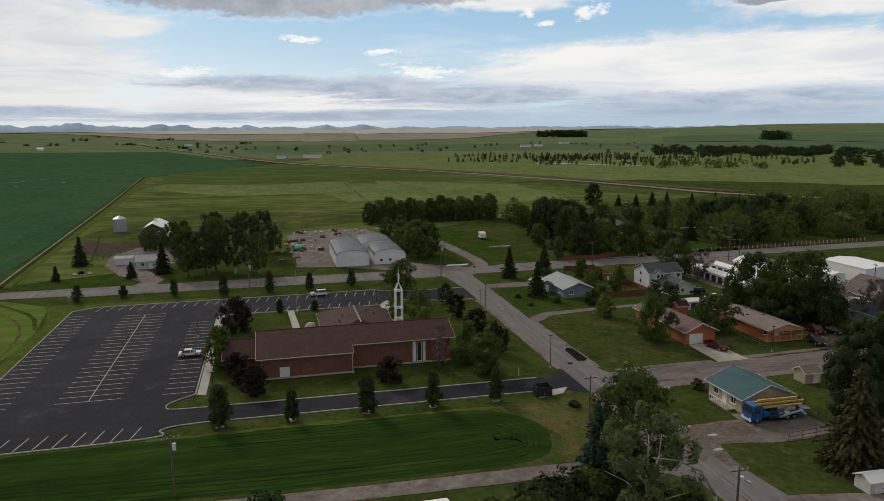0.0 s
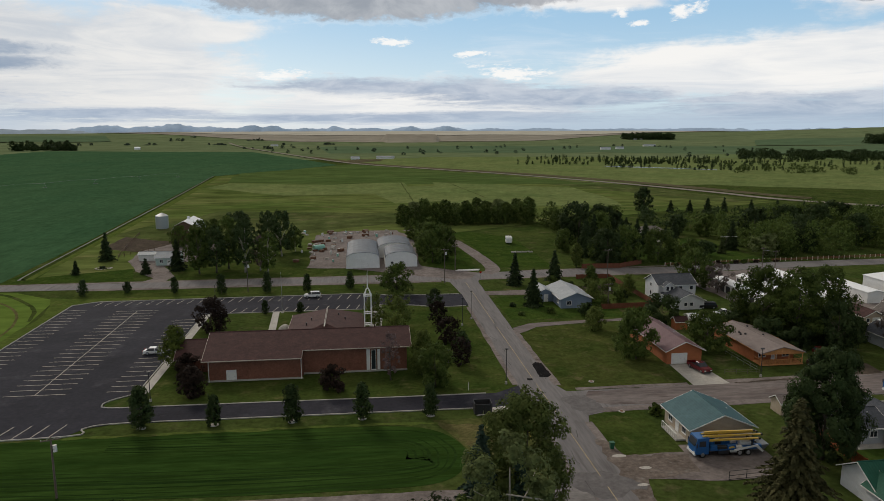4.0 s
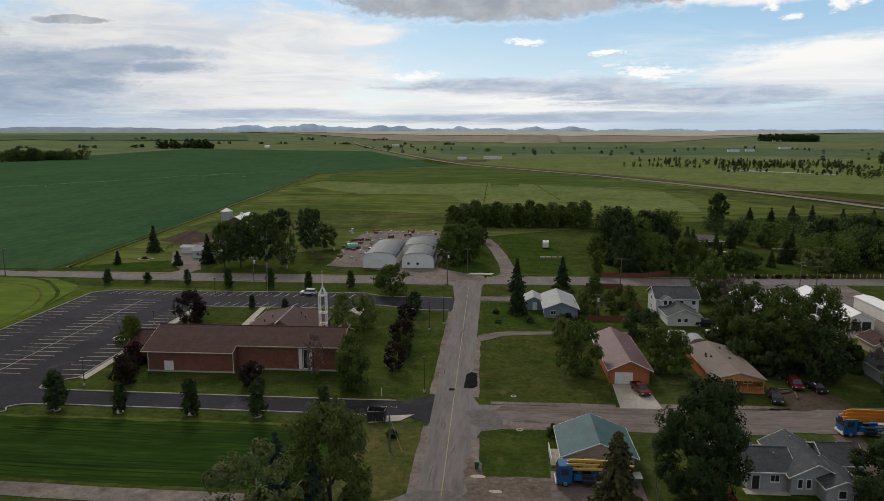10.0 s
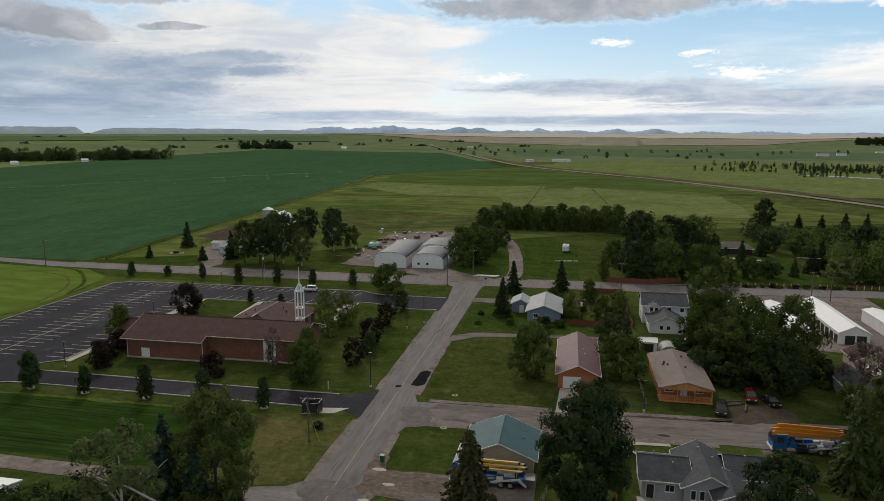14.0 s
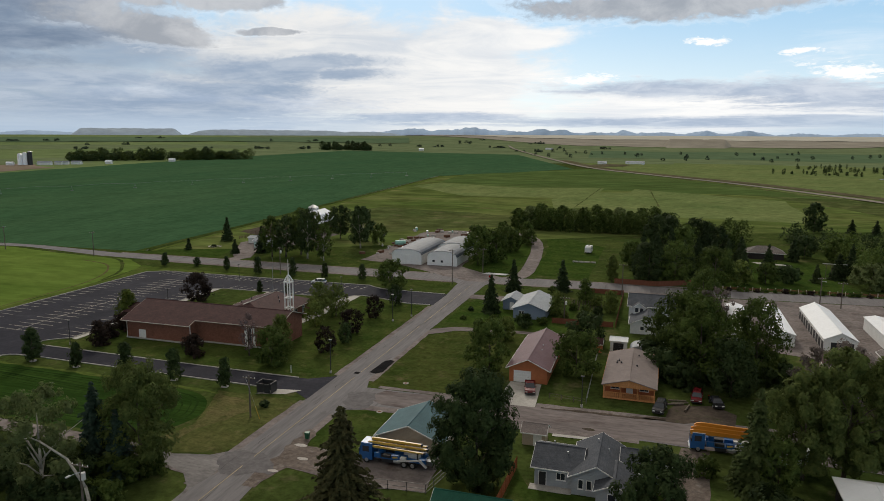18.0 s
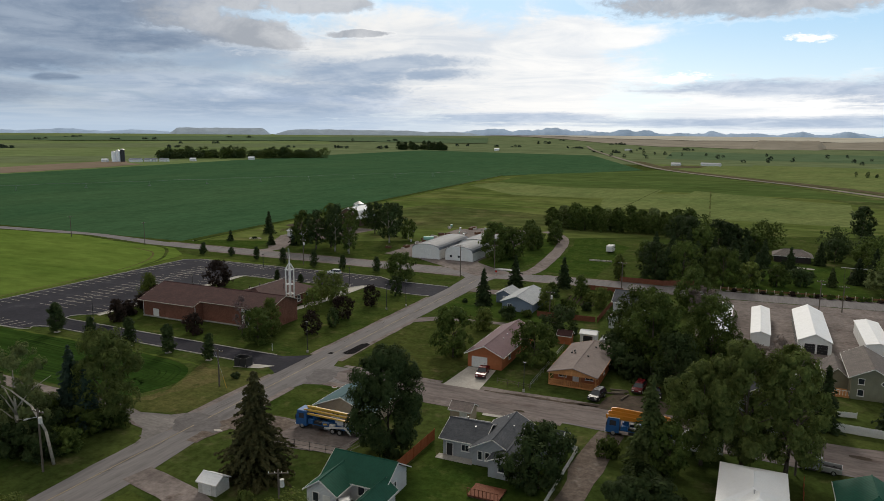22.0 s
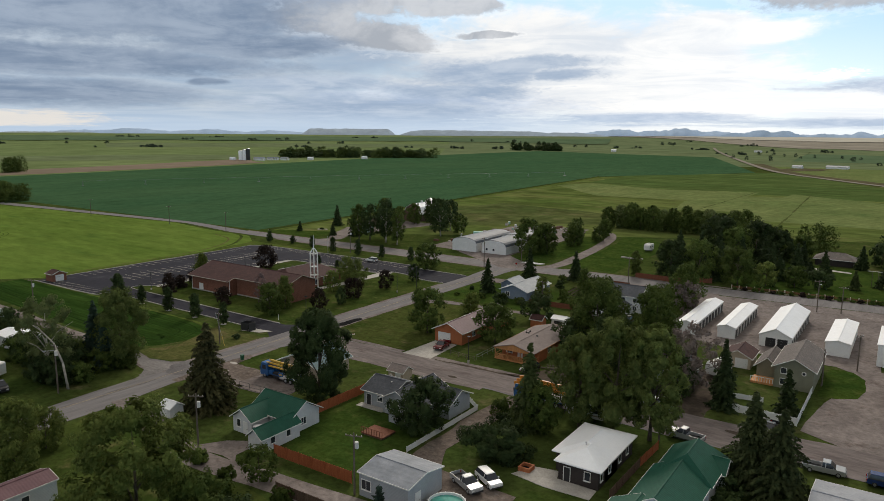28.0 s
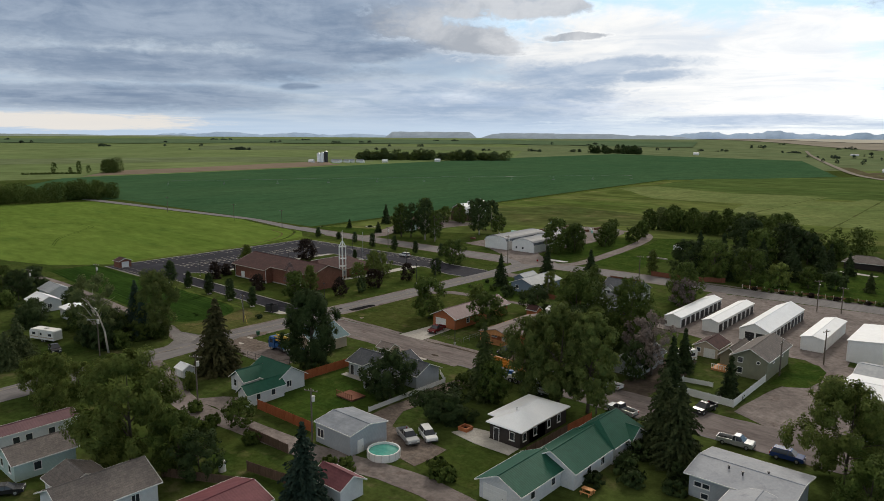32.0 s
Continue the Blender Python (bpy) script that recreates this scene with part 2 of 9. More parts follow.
def leafy(name, c1, c2, trans=0.25):
    """Foliage: each leaf clump and each tree has its own tint."""
    ma = bpy.data.materials.new(name)
    ma.use_nodes = True
    nt = ma.node_tree
    N, L = nt.nodes.new, nt.links.new
    b = nt.nodes["Principled BSDF"]
    geo, inf = N("ShaderNodeNewGeometry"), N("ShaderNodeObjectInfo")
    mxn = N("ShaderNodeMix")
    mxn.data_type = "RGBA"
    mxn.inputs[6].default_value, mxn.inputs[7].default_value = (*c1, 1), (*c2, 1)
    tc2, nz2, mr2, ad2 = N("ShaderNodeTexCoord"), N("ShaderNodeTexNoise"), N("ShaderNodeMapRange"), N("ShaderNodeMath")
    nz2.inputs["Scale"].default_value, nz2.inputs["Detail"].default_value = 1.4, 3.0
    L(tc2.outputs["Object"], nz2.inputs["Vector"]), L(nz2.outputs["Fac"], mr2.inputs["Value"])
    mr2.inputs["From Min"].default_value, mr2.inputs["From Max"].default_value = 0.32, 0.68
    mr2.inputs["To Max"].default_value = 0.65
    ad2.operation = "MULTIPLY_ADD"
    L(geo.outputs["Random Per Island"], ad2.inputs[0]), L(mr2.outputs[0], ad2.inputs[2])
    ad2.inputs[1].default_value = 0.14
    L(ad2.outputs[0], mxn.inputs[0])
    g = N("ShaderNodeMapRange")
    g.inputs["To Min"].default_value, g.inputs["To Max"].default_value = 0.78, 1.25
    L(inf.outputs["Random"], g.inputs["Value"])
    tc, nz, g2, mu = N("ShaderNodeTexCoord"), N("ShaderNodeTexNoise"), N("ShaderNodeMapRange"), N("ShaderNodeMath")
    nz.inputs["Scale"].default_value, nz.inputs["Detail"].default_value = 0.75, 3.0
    g2.inputs["From Min"].default_value, g2.inputs["From Max"].default_value = 0.3, 0.7
    g2.inputs["To Min"].default_value, g2.inputs["To Max"].default_value = 0.68, 1.28
    mu.operation = "MULTIPLY"
    L(tc.outputs["Object"], nz.inputs["Vector"]), L(nz.outputs["Fac"], g2.inputs["Value"])
    L(g.outputs[0], mu.inputs[0]), L(g2.outputs[0], mu.inputs[1])
    sc = N("ShaderNodeVectorMath")
    sc.operation = "SCALE"
    L(mxn.outputs[2], sc.inputs[0]), L(mu.outputs[0], sc.inputs["Scale"])
    L(sc.outputs[0], b.inputs["Base Color"])
    b.inputs["Roughness"].default_value, b.inputs["Specular IOR Level"].default_value = 0.75, 0.06
    tr, ad = N("ShaderNodeBsdfTranslucent"), N("ShaderNodeMixShader")
    L(sc.outputs[0], tr.inputs[0])
    ad.inputs[0].default_value = trans
    out = nt.nodes["Material Output"]
    L(b.outputs[0], ad.inputs[1]), L(tr.outputs[0], ad.inputs[2]), L(ad.outputs[0], out.inputs[0])
    return ma


def plain(name, c, rough=0.5, metal=0.0, spec=0.5):
    ma = bpy.data.materials.new(name)
    ma.use_nodes = True
    b = ma.node_tree.nodes["Principled BSDF"]
    b.inputs["Base Color"].default_value = (*c, 1)
    b.inputs["Roughness"].default_value, b.inputs["Metallic"].default_value, b.inputs["Specular IOR Level"].default_value = rough, metal, spec
    return ma


M = {
    "grass": mat("rough_grass", (0.034, 0.056, 0.014), (0.066, 0.084, 0.024), 0.06, 0.95, 0.15, 0, 0.9, 0.3, 0.0, blotch=(0.100, 0.094, 0.044)),
    "lawn": mat("mown_lawn", (0.031, 0.053, 0.012), (0.063, 0.081, 0.021), 0.11, 0.95, 0.2, 0, 1.3, 0.26, 0.0, blotch=(0.098, 0.098, 0.037)),
    "lawn_lot": mat("worn_lot_grass", (0.038, 0.056, 0.014), (0.068, 0.078, 0.023), 0.13, 0.95, 0.2, 0, 1.0, 0.28, 0.0, blotch=(0.098, 0.092, 0.040)),
    "yard_lawn": mat("yard_lawn", (0.026, 0.052, 0.011), (0.050, 0.077, 0.016), 0.15, 0.95, 0.2, 0, 1.3, 0.26, 0.0, blotch=(0.070, 0.087, 0.025)),
    "verge_green": mat("verge_grass", (0.066, 0.098, 0.022), (0.094, 0.122, 0.030), 0.12, 0.95, 0.15, 0, 1.0, 0.22, 0.0, blotch=(0.115, 0.12, 0.042)),
    "dry_grass": mat("dry_grass", (0.082, 0.086, 0.031), (0.128, 0.110, 0.050), 0.15, 0.95, 0.3, 0, 2.0, 0.3, 0.0, blotch=(0.055, 0.074, 0.022)),
    "lawn_dry": mat("yellowing_lawn", (0.056, 0.073, 0.021), (0.096, 0.097, 0.035), 0.14, 0.95, 0.2, 0, 1.2, 0.3, 0.0, blotch=(0.122, 0.108, 0.050)),
    # dark green crop, lifted and blued a little for distance haze
    "crop_dark": mat("dark_crop_hazed", (0.040, 0.091, 0.044), (0.054, 0.107, 0.051), 0.010, 0.95, 0.2, 0, 0.3, 0.2, 0.0, stretch=(1.0, 0.4, 1)),
    "crop_light": mat("light_crop", (0.092, 0.146, 0.028), (0.124, 0.178, 0.038), 0.02, 0.95, 0.1, 0, 0.2, 0.2, 0.0, stretch=(0.5, 1.4, 1), blotch=(0.080, 0.132, 0.028)),
    "crop_row": mat("row_crop", (0.014, 0.031, 0.008), (0.023, 0.045, 0.011), 0.10, 0.95, 0.3, 0, 0.9, 0.3, 0.0, stretch=(0.18, 1.6, 1)),
    "crop_strip": mat("lush_strip_crop", (0.018, 0.042, 0.009), (0.035, 0.067, 0.014), 0.12, 0.95, 0.3, 0, 1.1, 0.3, 0.0, stretch=(0.14, 1.0, 1)),
    "pasture_dark": mat("rough_dark_pasture", (0.058, 0.082, 0.026), (0.092, 0.104, 0.038), 0.02, 0.95, 0.1, 0, 0.09, 0.35, 0.0, blotch=(0.120, 0.112, 0.055)),
    "pasture": mat("pasture", (0.074, 0.108, 0.028), (0.122, 0.142, 0.046), 0.016, 0.95, 0.1, 0, 0.09, 0.35, 0.0, stretch=(0.5, 1.2, 1), blotch=(0.150, 0.150, 0.060)),
    "pasture_pale": mat("pale_pasture", (0.118, 0.158, 0.056), (0.156, 0.182, 0.070), 0.012, 0.95, 0.2, 0, 0.2, 0.25, 0.0, blotch=(0.092, 0.136, 0.046)),
    # far greens carry distance haze as a paler, bluer tint
    "plain_green": mat("far_green_hazed", (0.125, 0.172, 0.070), (0.158, 0.198, 0.086), 0.003, 0.95, 0, 0, 0.02, 0.2, 0.0),
    "plain_olive": mat("far_olive_hazed", (0.118, 0.155, 0.078), (0.148, 0.178, 0.092), 0.003, 0.95, 0, 0, 0.02, 0.2, 0.0),
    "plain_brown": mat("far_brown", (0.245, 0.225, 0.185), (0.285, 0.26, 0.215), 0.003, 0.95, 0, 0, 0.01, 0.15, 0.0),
    "plain_dark": mat("far_dark_green_hazed", (0.085, 0.130, 0.072), (0.105, 0.150, 0.082), 0.003, 0.95, 0, 0, 0.02, 0.15, 0.0),
    "asphalt_new": mat("fresh_asphalt", (0.020, 0.020, 0.028), (0.031, 0.031, 0.042), 0.05, 0.88, 0.1, 0, 1.2, 0.22, 0.08, blotch=(0.054, 0.053, 0.064)),
    "asphalt_old": mat("worn_asphalt", (0.150, 0.141, 0.144), (0.196, 0.186, 0.188), 0.10, 0.9, 0.1, 0, 0.9, 0.16, 0.1, stretch=(2.2, 0.22, 1), blotch=(0.124, 0.115, 0.116)),
    "asphalt_cross": mat("old_pale_asphalt", (0.150, 0.139, 0.136), (0.212, 0.197, 0.190), 0.12, 0.9, 0.2, 0, 2.0, 0.22, 0.2, stretch=(0.5, 1.3, 1), blotch=(0.112, 0.100, 0.098)),
    "dirt_road": mat("dirt_road", (0.138, 0.117, 0.114), (0.200, 0.174, 0.168), 0.09, 0.95, 0.12, 0, 0.8, 0.24, 0.05, stretch=(0.4, 1.6, 1), blotch=(0.106, 0.082, 0.076)),
    "dirt_pale": mat("pale_gravel_road", (0.215, 0.196, 0.165), (0.275, 0.25, 0.21), 0.05, 0.95, 0, 0, 0.3, 0.14, 0.0),
    "verge_brown": mat("brown_dry_verge", (0.088, 0.080, 0.048), (0.122, 0.106, 0.066), 0.03, 0.95, 0, 0, 0.2, 0.3, 0.0, blotch=(0.085, 0.10, 0.045)),
    "pasture_lush": mat("lush_pasture", (0.060, 0.098, 0.029), (0.088, 0.122, 0.039), 0.012, 0.95, 0.1, 0, 0.09, 0.3, 0.0, stretch=(0.4, 1.4, 1)),
    "gravel": mat("gravel", (0.146, 0.125, 0.119), (0.220, 0.191, 0.181), 0.10, 0.95, 0.15, 0, 1.0, 0.26, 0.05, blotch=(0.112, 0.086, 0.076)),
    "crack": mat("tar_crack", (0.085, 0.081, 0.081), (0.110, 0.105, 0.104), 0.5, 0.95, 0, 0, 4.0, 0.2, 0.0),
    "asphalt_worn": mat("dark_worn_asphalt", (0.126, 0.118, 0.120), (0.160, 0.150, 0.151), 0.3, 0.92, 0, 0, 1.4, 0.16, 0.05),
    "dirt_brown": mat("brown_packed_dirt", (0.118, 0.096, 0.082), (0.168, 0.140, 0.124), 0.25, 0.95, 0.1, 0, 1.4, 0.3, 0.0, blotch=(0.185, 0.168, 0.155)),
    "patch": mat("tar_patch", (0.014, 0.014, 0.015), (0.024, 0.023, 0.024), 0.5, 0.95, 0.2, 0, 4.0, 0.2, 0.0),
    "soil": mat("bare_soil", (0.066, 0.054, 0.044), (0.098, 0.080, 0.066), 0.2, 0.95, 0.08, 0, 1.2, 0.2, 0.0, blotch=(0.05, 0.058, 0.026)),
    "concrete": mat("concrete", (0.36, 0.34, 0.31), (0.45, 0.43, 0.40), 0.4, 0.9, 0.15, 0, 5.0, 0.15, 0.2),
    "line_white": mat("worn_tan_white_paint", (0.36, 0.32, 0.27), (0.54, 0.49, 0.42), 0.8, 0.8, 0, 0, 6.0, 0.2, 0.2),
    "line_yellow": mat("faded_yellow_paint", (0.29, 0.235, 0.155), (0.40, 0.325, 0.205), 0.6, 0.8, 0, 0, 6.0, 0.2, 0.2),
    "canal": mat("murky_canal_water", (0.075, 0.080, 0.060), (0.13, 0.13, 0.105), 0.05, 0.75, 0, 0, 0.4, 0.3, 0.15),
    "water": plain("still_water", (0.10, 0.12, 0.13), 0.25, 0.0, 0.3),
    "brick": bricked("red_brick", (0.185, 0.082, 0.055), (0.235, 0.105, 0.072), (0.75, 0.72, 0.70), 0.3, 0.1),
    "shingle_brown": bricked("brown_shingle", (0.056, 0.028, 0.027), (0.076, 0.038, 0.036), (0.94, 0.94, 0.94), 0.9, 0.16),
    "shingle_grey": bricked("grey_shingle", (0.058, 0.065, 0.078), (0.082, 0.089, 0.104), (0.86, 0.86, 0.86), 0.5, 0.16),
    "shingle_taupe": bricked("taupe_shingle", (0.13, 0.115, 0.11), (0.17, 0.15, 0.14), (0.8, 0.8, 0.8), 0.5, 0.16),
    "roof_tan": mat("tan_asphalt_roof", (0.205, 0.172, 0.165), (0.245, 0.208, 0.198), 0.6, 0.9, 0.1, 0, 5.0, 0.12, 0.1, blotch=(0.22, 0.18, 0.165)),
    "shingle_tan": bricked("tan_shingle", (0.225, 0.190, 0.178), (0.255, 0.216, 0.202), (0.95, 0.95, 0.95), 0.9, 0.16),
    "roof_rose_x": striped("rose_metal", (0.130, 0.070, 0.080), (0.158, 0.090, 0.100), "Y", 0.4, 0.6),
    "roof_maroon_x": striped("maroon_metal", (0.13, 0.042, 0.052), (0.17, 0.058, 0.068), "Y", 0.4, 0.65),
    "roof_teal_x": striped("teal_metal", (0.040, 0.095, 0.11), (0.055, 0.12, 0.135), "Y", 0.4, 0.65),
    "roof_green_x": striped("green_metal", (0.010, 0.070, 0.045), (0.015, 0.088, 0.057), "Y", 0.4, 0.65),
    "roof_green_y": striped("green_metal_b", (0.010, 0.070, 0.045), (0.015, 0.088, 0.057), "X", 0.4, 0.65),
    "roof_white_x": striped("white_metal", (0.80, 0.815, 0.84), (0.85, 0.865, 0.89), "Y", 0.4, 0.6, grain=0.05),
    "roof_grey_x": striped("grey_metal", (0.29, 0.31, 0.335), (0.36, 0.38, 0.405), "Y", 0.4, 0.65),
    # white metal with extra brightness in its colour, for faces turned from the sun
    "roof_bright": striped("white_metal_brightened", (0.89, 0.90, 0.92), (0.92, 0.93, 0.95), "Y", 0.4, 0.45, grain=0.03),
    "roof_grey_old": striped("weathered_metal", (0.17, 0.19, 0.22), (0.27, 0.29, 0.33), "Y", 0.8, 0.5),
    "white": mat("white_siding", (0.70, 0.70, 0.69), (0.78, 0.78, 0.77), 0.5, 0.7, 0, 0, 6.0, 0.06, 0.3),
    "white_dirty": mat("dirty_white", (0.55, 0.54, 0.52), (0.66, 0.65, 0.63), 0.5, 0.75, 0, 0, 4.0, 0.1, 0.3),
    "trim": mat("white_trim", (0.72, 0.71, 0.69), (0.80, 0.79, 0.77), 0.7, 0.6, 0, 0, 6.0, 0.05, 0.3),
    "trim_tan": mat("tan_trim", (0.50, 0.42, 0.36), (0.58, 0.50, 0.43), 0.7, 0.6, 0, 0, 6.0, 0.05, 0.3),
    "roof_membrane": mat("grey_membrane_roof", (0.30, 0.315, 0.35), (0.37, 0.385, 0.42), 0.25, 0.8, 0, 0, 3.0, 0.08, 0.2, blotch=(0.26, 0.27, 0.30)),
    "roof_shed_dark": striped("dark_weathered_metal", (0.085, 0.096, 0.115), (0.135, 0.147, 0.170), "Y", 0.8, 0.6),
    "grey_siding": striped("grey_siding", (0.34, 0.36, 0.39), (0.40, 0.42, 0.45), "Z", 0.2, 0.7, 0, 0.3, 0.4, 0.06),
    "white_siding": striped("white_lap_siding", (0.56, 0.57, 0.59), (0.66, 0.67, 0.69), "Z", 0.2, 0.7, 0, 0.3, 0.4, 0.05),
    "blue_siding": striped("blue_siding", (0.17, 0.22, 0.30), (0.21, 0.26, 0.34), "Z", 0.2, 0.7, 0, 0.3, 0.4, 0.06),
    "tan_siding": striped("tan_siding", (0.42, 0.34, 0.26), (0.48, 0.40, 0.31), "Z", 0.2, 0.7, 0, 0.3, 0.4, 0.06),
    "olive_siding": striped("olive_siding", (0.20, 0.20, 0.145), (0.24, 0.24, 0.175), "Z", 0.2, 0.7, 0, 0.3, 0.4, 0.06),
    "mint_siding": striped("mint_siding", (0.40, 0.50, 0.47), (0.46, 0.56, 0.53), "Z", 0.2, 0.7, 0, 0.3, 0.4, 0.06),
    "dark_siding": striped("dark_brown_siding", (0.035, 0.028, 0.026), (0.05, 0.04, 0.037), "Z", 0.2, 0.7, 0, 0.3, 0.4, 0.06),
    "orange_siding": striped("cedar_siding", (0.36, 0.115, 0.045), (0.44, 0.155, 0.065), "Z", 0.2, 0.7, 0, 0.3, 0.4, 0.1),
    "cedar": mat("cedar_wood", (0.50, 0.225, 0.085), (0.60, 0.29, 0.12), 0.6, 0.75, 0.1, 0, 8.0, 0.2, 0.3, stretch=(3, 3, 0.5)),
    "fence_red": mat("red_cedar_fence", (0.30, 0.085, 0.035), (0.38, 0.12, 0.05), 0.5, 0.8, 0.1, 0, 8.0, 0.25, 0.2, stretch=(4, 4, 0.4)),
    "fence_dark": mat("dark_red_fence", (0.15, 0.055, 0.032), (0.20, 0.078, 0.045), 0.5, 0.8, 0.1, 0, 8.0, 0.25, 0.2, stretch=(4, 4, 0.4)),
    "fence_brown": mat("weathered_fence", (0.10, 0.065, 0.045), (0.15, 0.10, 0.075), 0.5, 0.85, 0.1, 0, 8.0, 0.25, 0.2, stretch=(4, 4, 0.4)),
    "wood_pole": mat("grey_pole_wood", (0.11, 0.09, 0.075), (0.16, 0.135, 0.11), 0.7, 0.9, 0.2, 0, 9.0, 0.25, 0.2, stretch=(3, 3, 0.3)),
    "bark": mat("bark", (0.075, 0.06, 0.048), (0.12, 0.10, 0.08), 1.2, 0.95, 0.4, 0, 9.0, 0.3, 0.1, stretch=(3, 3, 0.6)),
    "bark_pale": mat("pale_bark", (0.32, 0.29, 0.25), (0.42, 0.39, 0.34), 1.2, 0.95, 0.4, 0, 9.0, 0.3, 0.1, stretch=(3, 3, 0.6)),
    "glass": plain("dark_window_glass", (0.03, 0.035, 0.045), 0.08, 0.0, 0.6),
    "black": plain("black_rubber", (0.02, 0.02, 0.02), 0.8, 0, 0.3),
    "steel": plain("galvanised_steel", (0.45, 0.46, 0.47), 0.45, 0.8),
    "grey_metal": plain("grey_painted_metal", (0.22, 0.23, 0.24), 0.5, 0.3),
    "dark_metal": plain("dark_metal", (0.035, 0.035, 0.038), 0.5, 0.3),
    "red_lamp": plain("red_lens", (0.35, 0.01, 0.01), 0.2),
    "lamp_lens": plain("clear_lens", (0.7, 0.7, 0.68), 0.15),
    "car_white": plain("white_car_paint", (0.75, 0.75, 0.75), 0.25),
    "car_silver": plain("silver_car_paint", (0.42, 0.43, 0.44), 0.25, 0.3),
    "car_red": plain("dark_red_car_paint", (0.12, 0.010, 0.014), 0.25),
    "car_blue": plain("blue_car_paint", (0.02, 0.045, 0.16), 0.25),
    "car_black": plain("black_car_paint", (0.018, 0.018, 0.022), 0.25),
    "truck_blue": plain("truck_blue_paint", (0.016, 0.105, 0.31), 0.35),
    "boom_yellow": plain("boom_yellow_paint", (0.62, 0.40, 0.07), 0.4),
    "boom_orange": plain("boom_orange_paint", (0.60, 0.23, 0.025), 0.4),
    "bin_green": plain("green_plastic", (0.015, 0.10, 0.05), 0.5),
    "pool_blue": mat("pool_water", (0.07, 0.30, 0.25), (0.10, 0.36, 0.30), 0.6, 0.08, 0, 0, 3.0, 0.1, 0.6),
    "stone": mat("pale_stone", (0.36, 0.33, 0.30), (0.48, 0.45, 0.42), 1.0, 0.9, 0.3, 0, 5.0, 0.2, 0.2),
    "junk_mint": plain("mint_plastic", (0.25, 0.50, 0.42), 0.5),
    "rust": mat("rusty_steel", (0.14, 0.07, 0.045), (0.2, 0.10, 0.06), 2.0, 0.9, 0.2, 0.2, 9.0, 0.3, 0.2),
    "leaf": leafy("leaf_green", (0.038, 0.066, 0.015), (0.138, 0.176, 0.044), 0.3),
    "leaf_dark": leafy("leaf_dark_green", (0.021, 0.038, 0.014), (0.074, 0.102, 0.036), 0.24),
    "leaf_light": leafy("leaf_light_green", (0.070, 0.104, 0.024), (0.205, 0.235, 0.064), 0.36),
    "leaf_yellow": leafy("leaf_yellow_green", (0.060, 0.085, 0.016), (0.12, 0.14, 0.03)),
    "leaf_poplar": leafy("leaf_cottonwood", (0.060, 0.090, 0.025), (0.186, 0.214, 0.064), 0.38),
    "leaf_olive": leafy("leaf_grey_olive", (0.098, 0.128, 0.048), (0.212, 0.245, 0.098), 0.42),
    "leaf_purple": leafy("leaf_plum", (0.017, 0.013, 0.011), (0.048, 0.031, 0.024), 0.2),
    "leaf_pink": leafy("twig_pinkish", (0.14, 0.10, 0.10), (0.20, 0.15, 0.145)),
    "leaf_grey": leafy("twig_greyish", (0.16, 0.13, 0.115), (0.25, 0.205, 0.185)),
    "needle": leafy("needle_green", (0.016, 0.031, 0.012), (0.056, 0.075, 0.028), 0.1),
    "needle_blue": leafy("needle_blue_green", (0.022, 0.042, 0.030), (0.050, 0.075, 0.055), 0.1),
    "needle_brown": leafy("needle_brownish", (0.050, 0.054, 0.022), (0.138, 0.128, 0.056), 0.14),
    "needle_yellow": leafy("needle_yellow_green", (0.042, 0.062, 0.020), (0.090, 0.112, 0.038), 0.1),
    "needle_olive": leafy("needle_olive_green", (0.032, 0.047, 0.019), (0.096, 0.114, 0.046), 0.14),
    # greyed and lightened: distance haze is mixed into the leaf colour
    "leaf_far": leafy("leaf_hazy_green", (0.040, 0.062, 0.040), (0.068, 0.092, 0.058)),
    # distance haze is painted into the blue and grey hill colours
    "hill_haze_blue": mat("haze_blue_hills", (0.26, 0.36, 0.51), (0.31, 0.41, 0.55), 0.004, 1.0, 0, 0, 0.012, 0.08, 0.0),
    "hill_haze_far": mat("haze_pale_hills", (0.33, 0.44, 0.61), (0.38, 0.49, 0.65), 0.004, 1.0, 0, 0, 0.012, 0.08, 0.0),
    "hill_haze_grey": mat("haze_grey_mesa", (0.27, 0.33, 0.40), (0.31, 0.37, 0.44), 0.006, 1.0, 0, 0, 0.02, 0.1, 0.0),
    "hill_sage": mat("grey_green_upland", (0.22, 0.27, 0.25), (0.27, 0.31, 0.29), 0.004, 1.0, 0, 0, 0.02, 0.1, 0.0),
    # far strip in sunshine: the sunlight is put into this pale straw
    "plain_sunlit": mat("far_sunlit_straw", (0.42, 0.40, 0.34), (0.50, 0.475, 0.405), 0.003, 0.95, 0, 0, 0.01, 0.1, 0.0),
    "hill_brown": mat("brown_mesa", (0.185, 0.150, 0.115), (0.225, 0.180, 0.138), 0.006, 1.0, 0, 0, 0.04, 0.1, 0.0),
}

# ---- building blocks ----


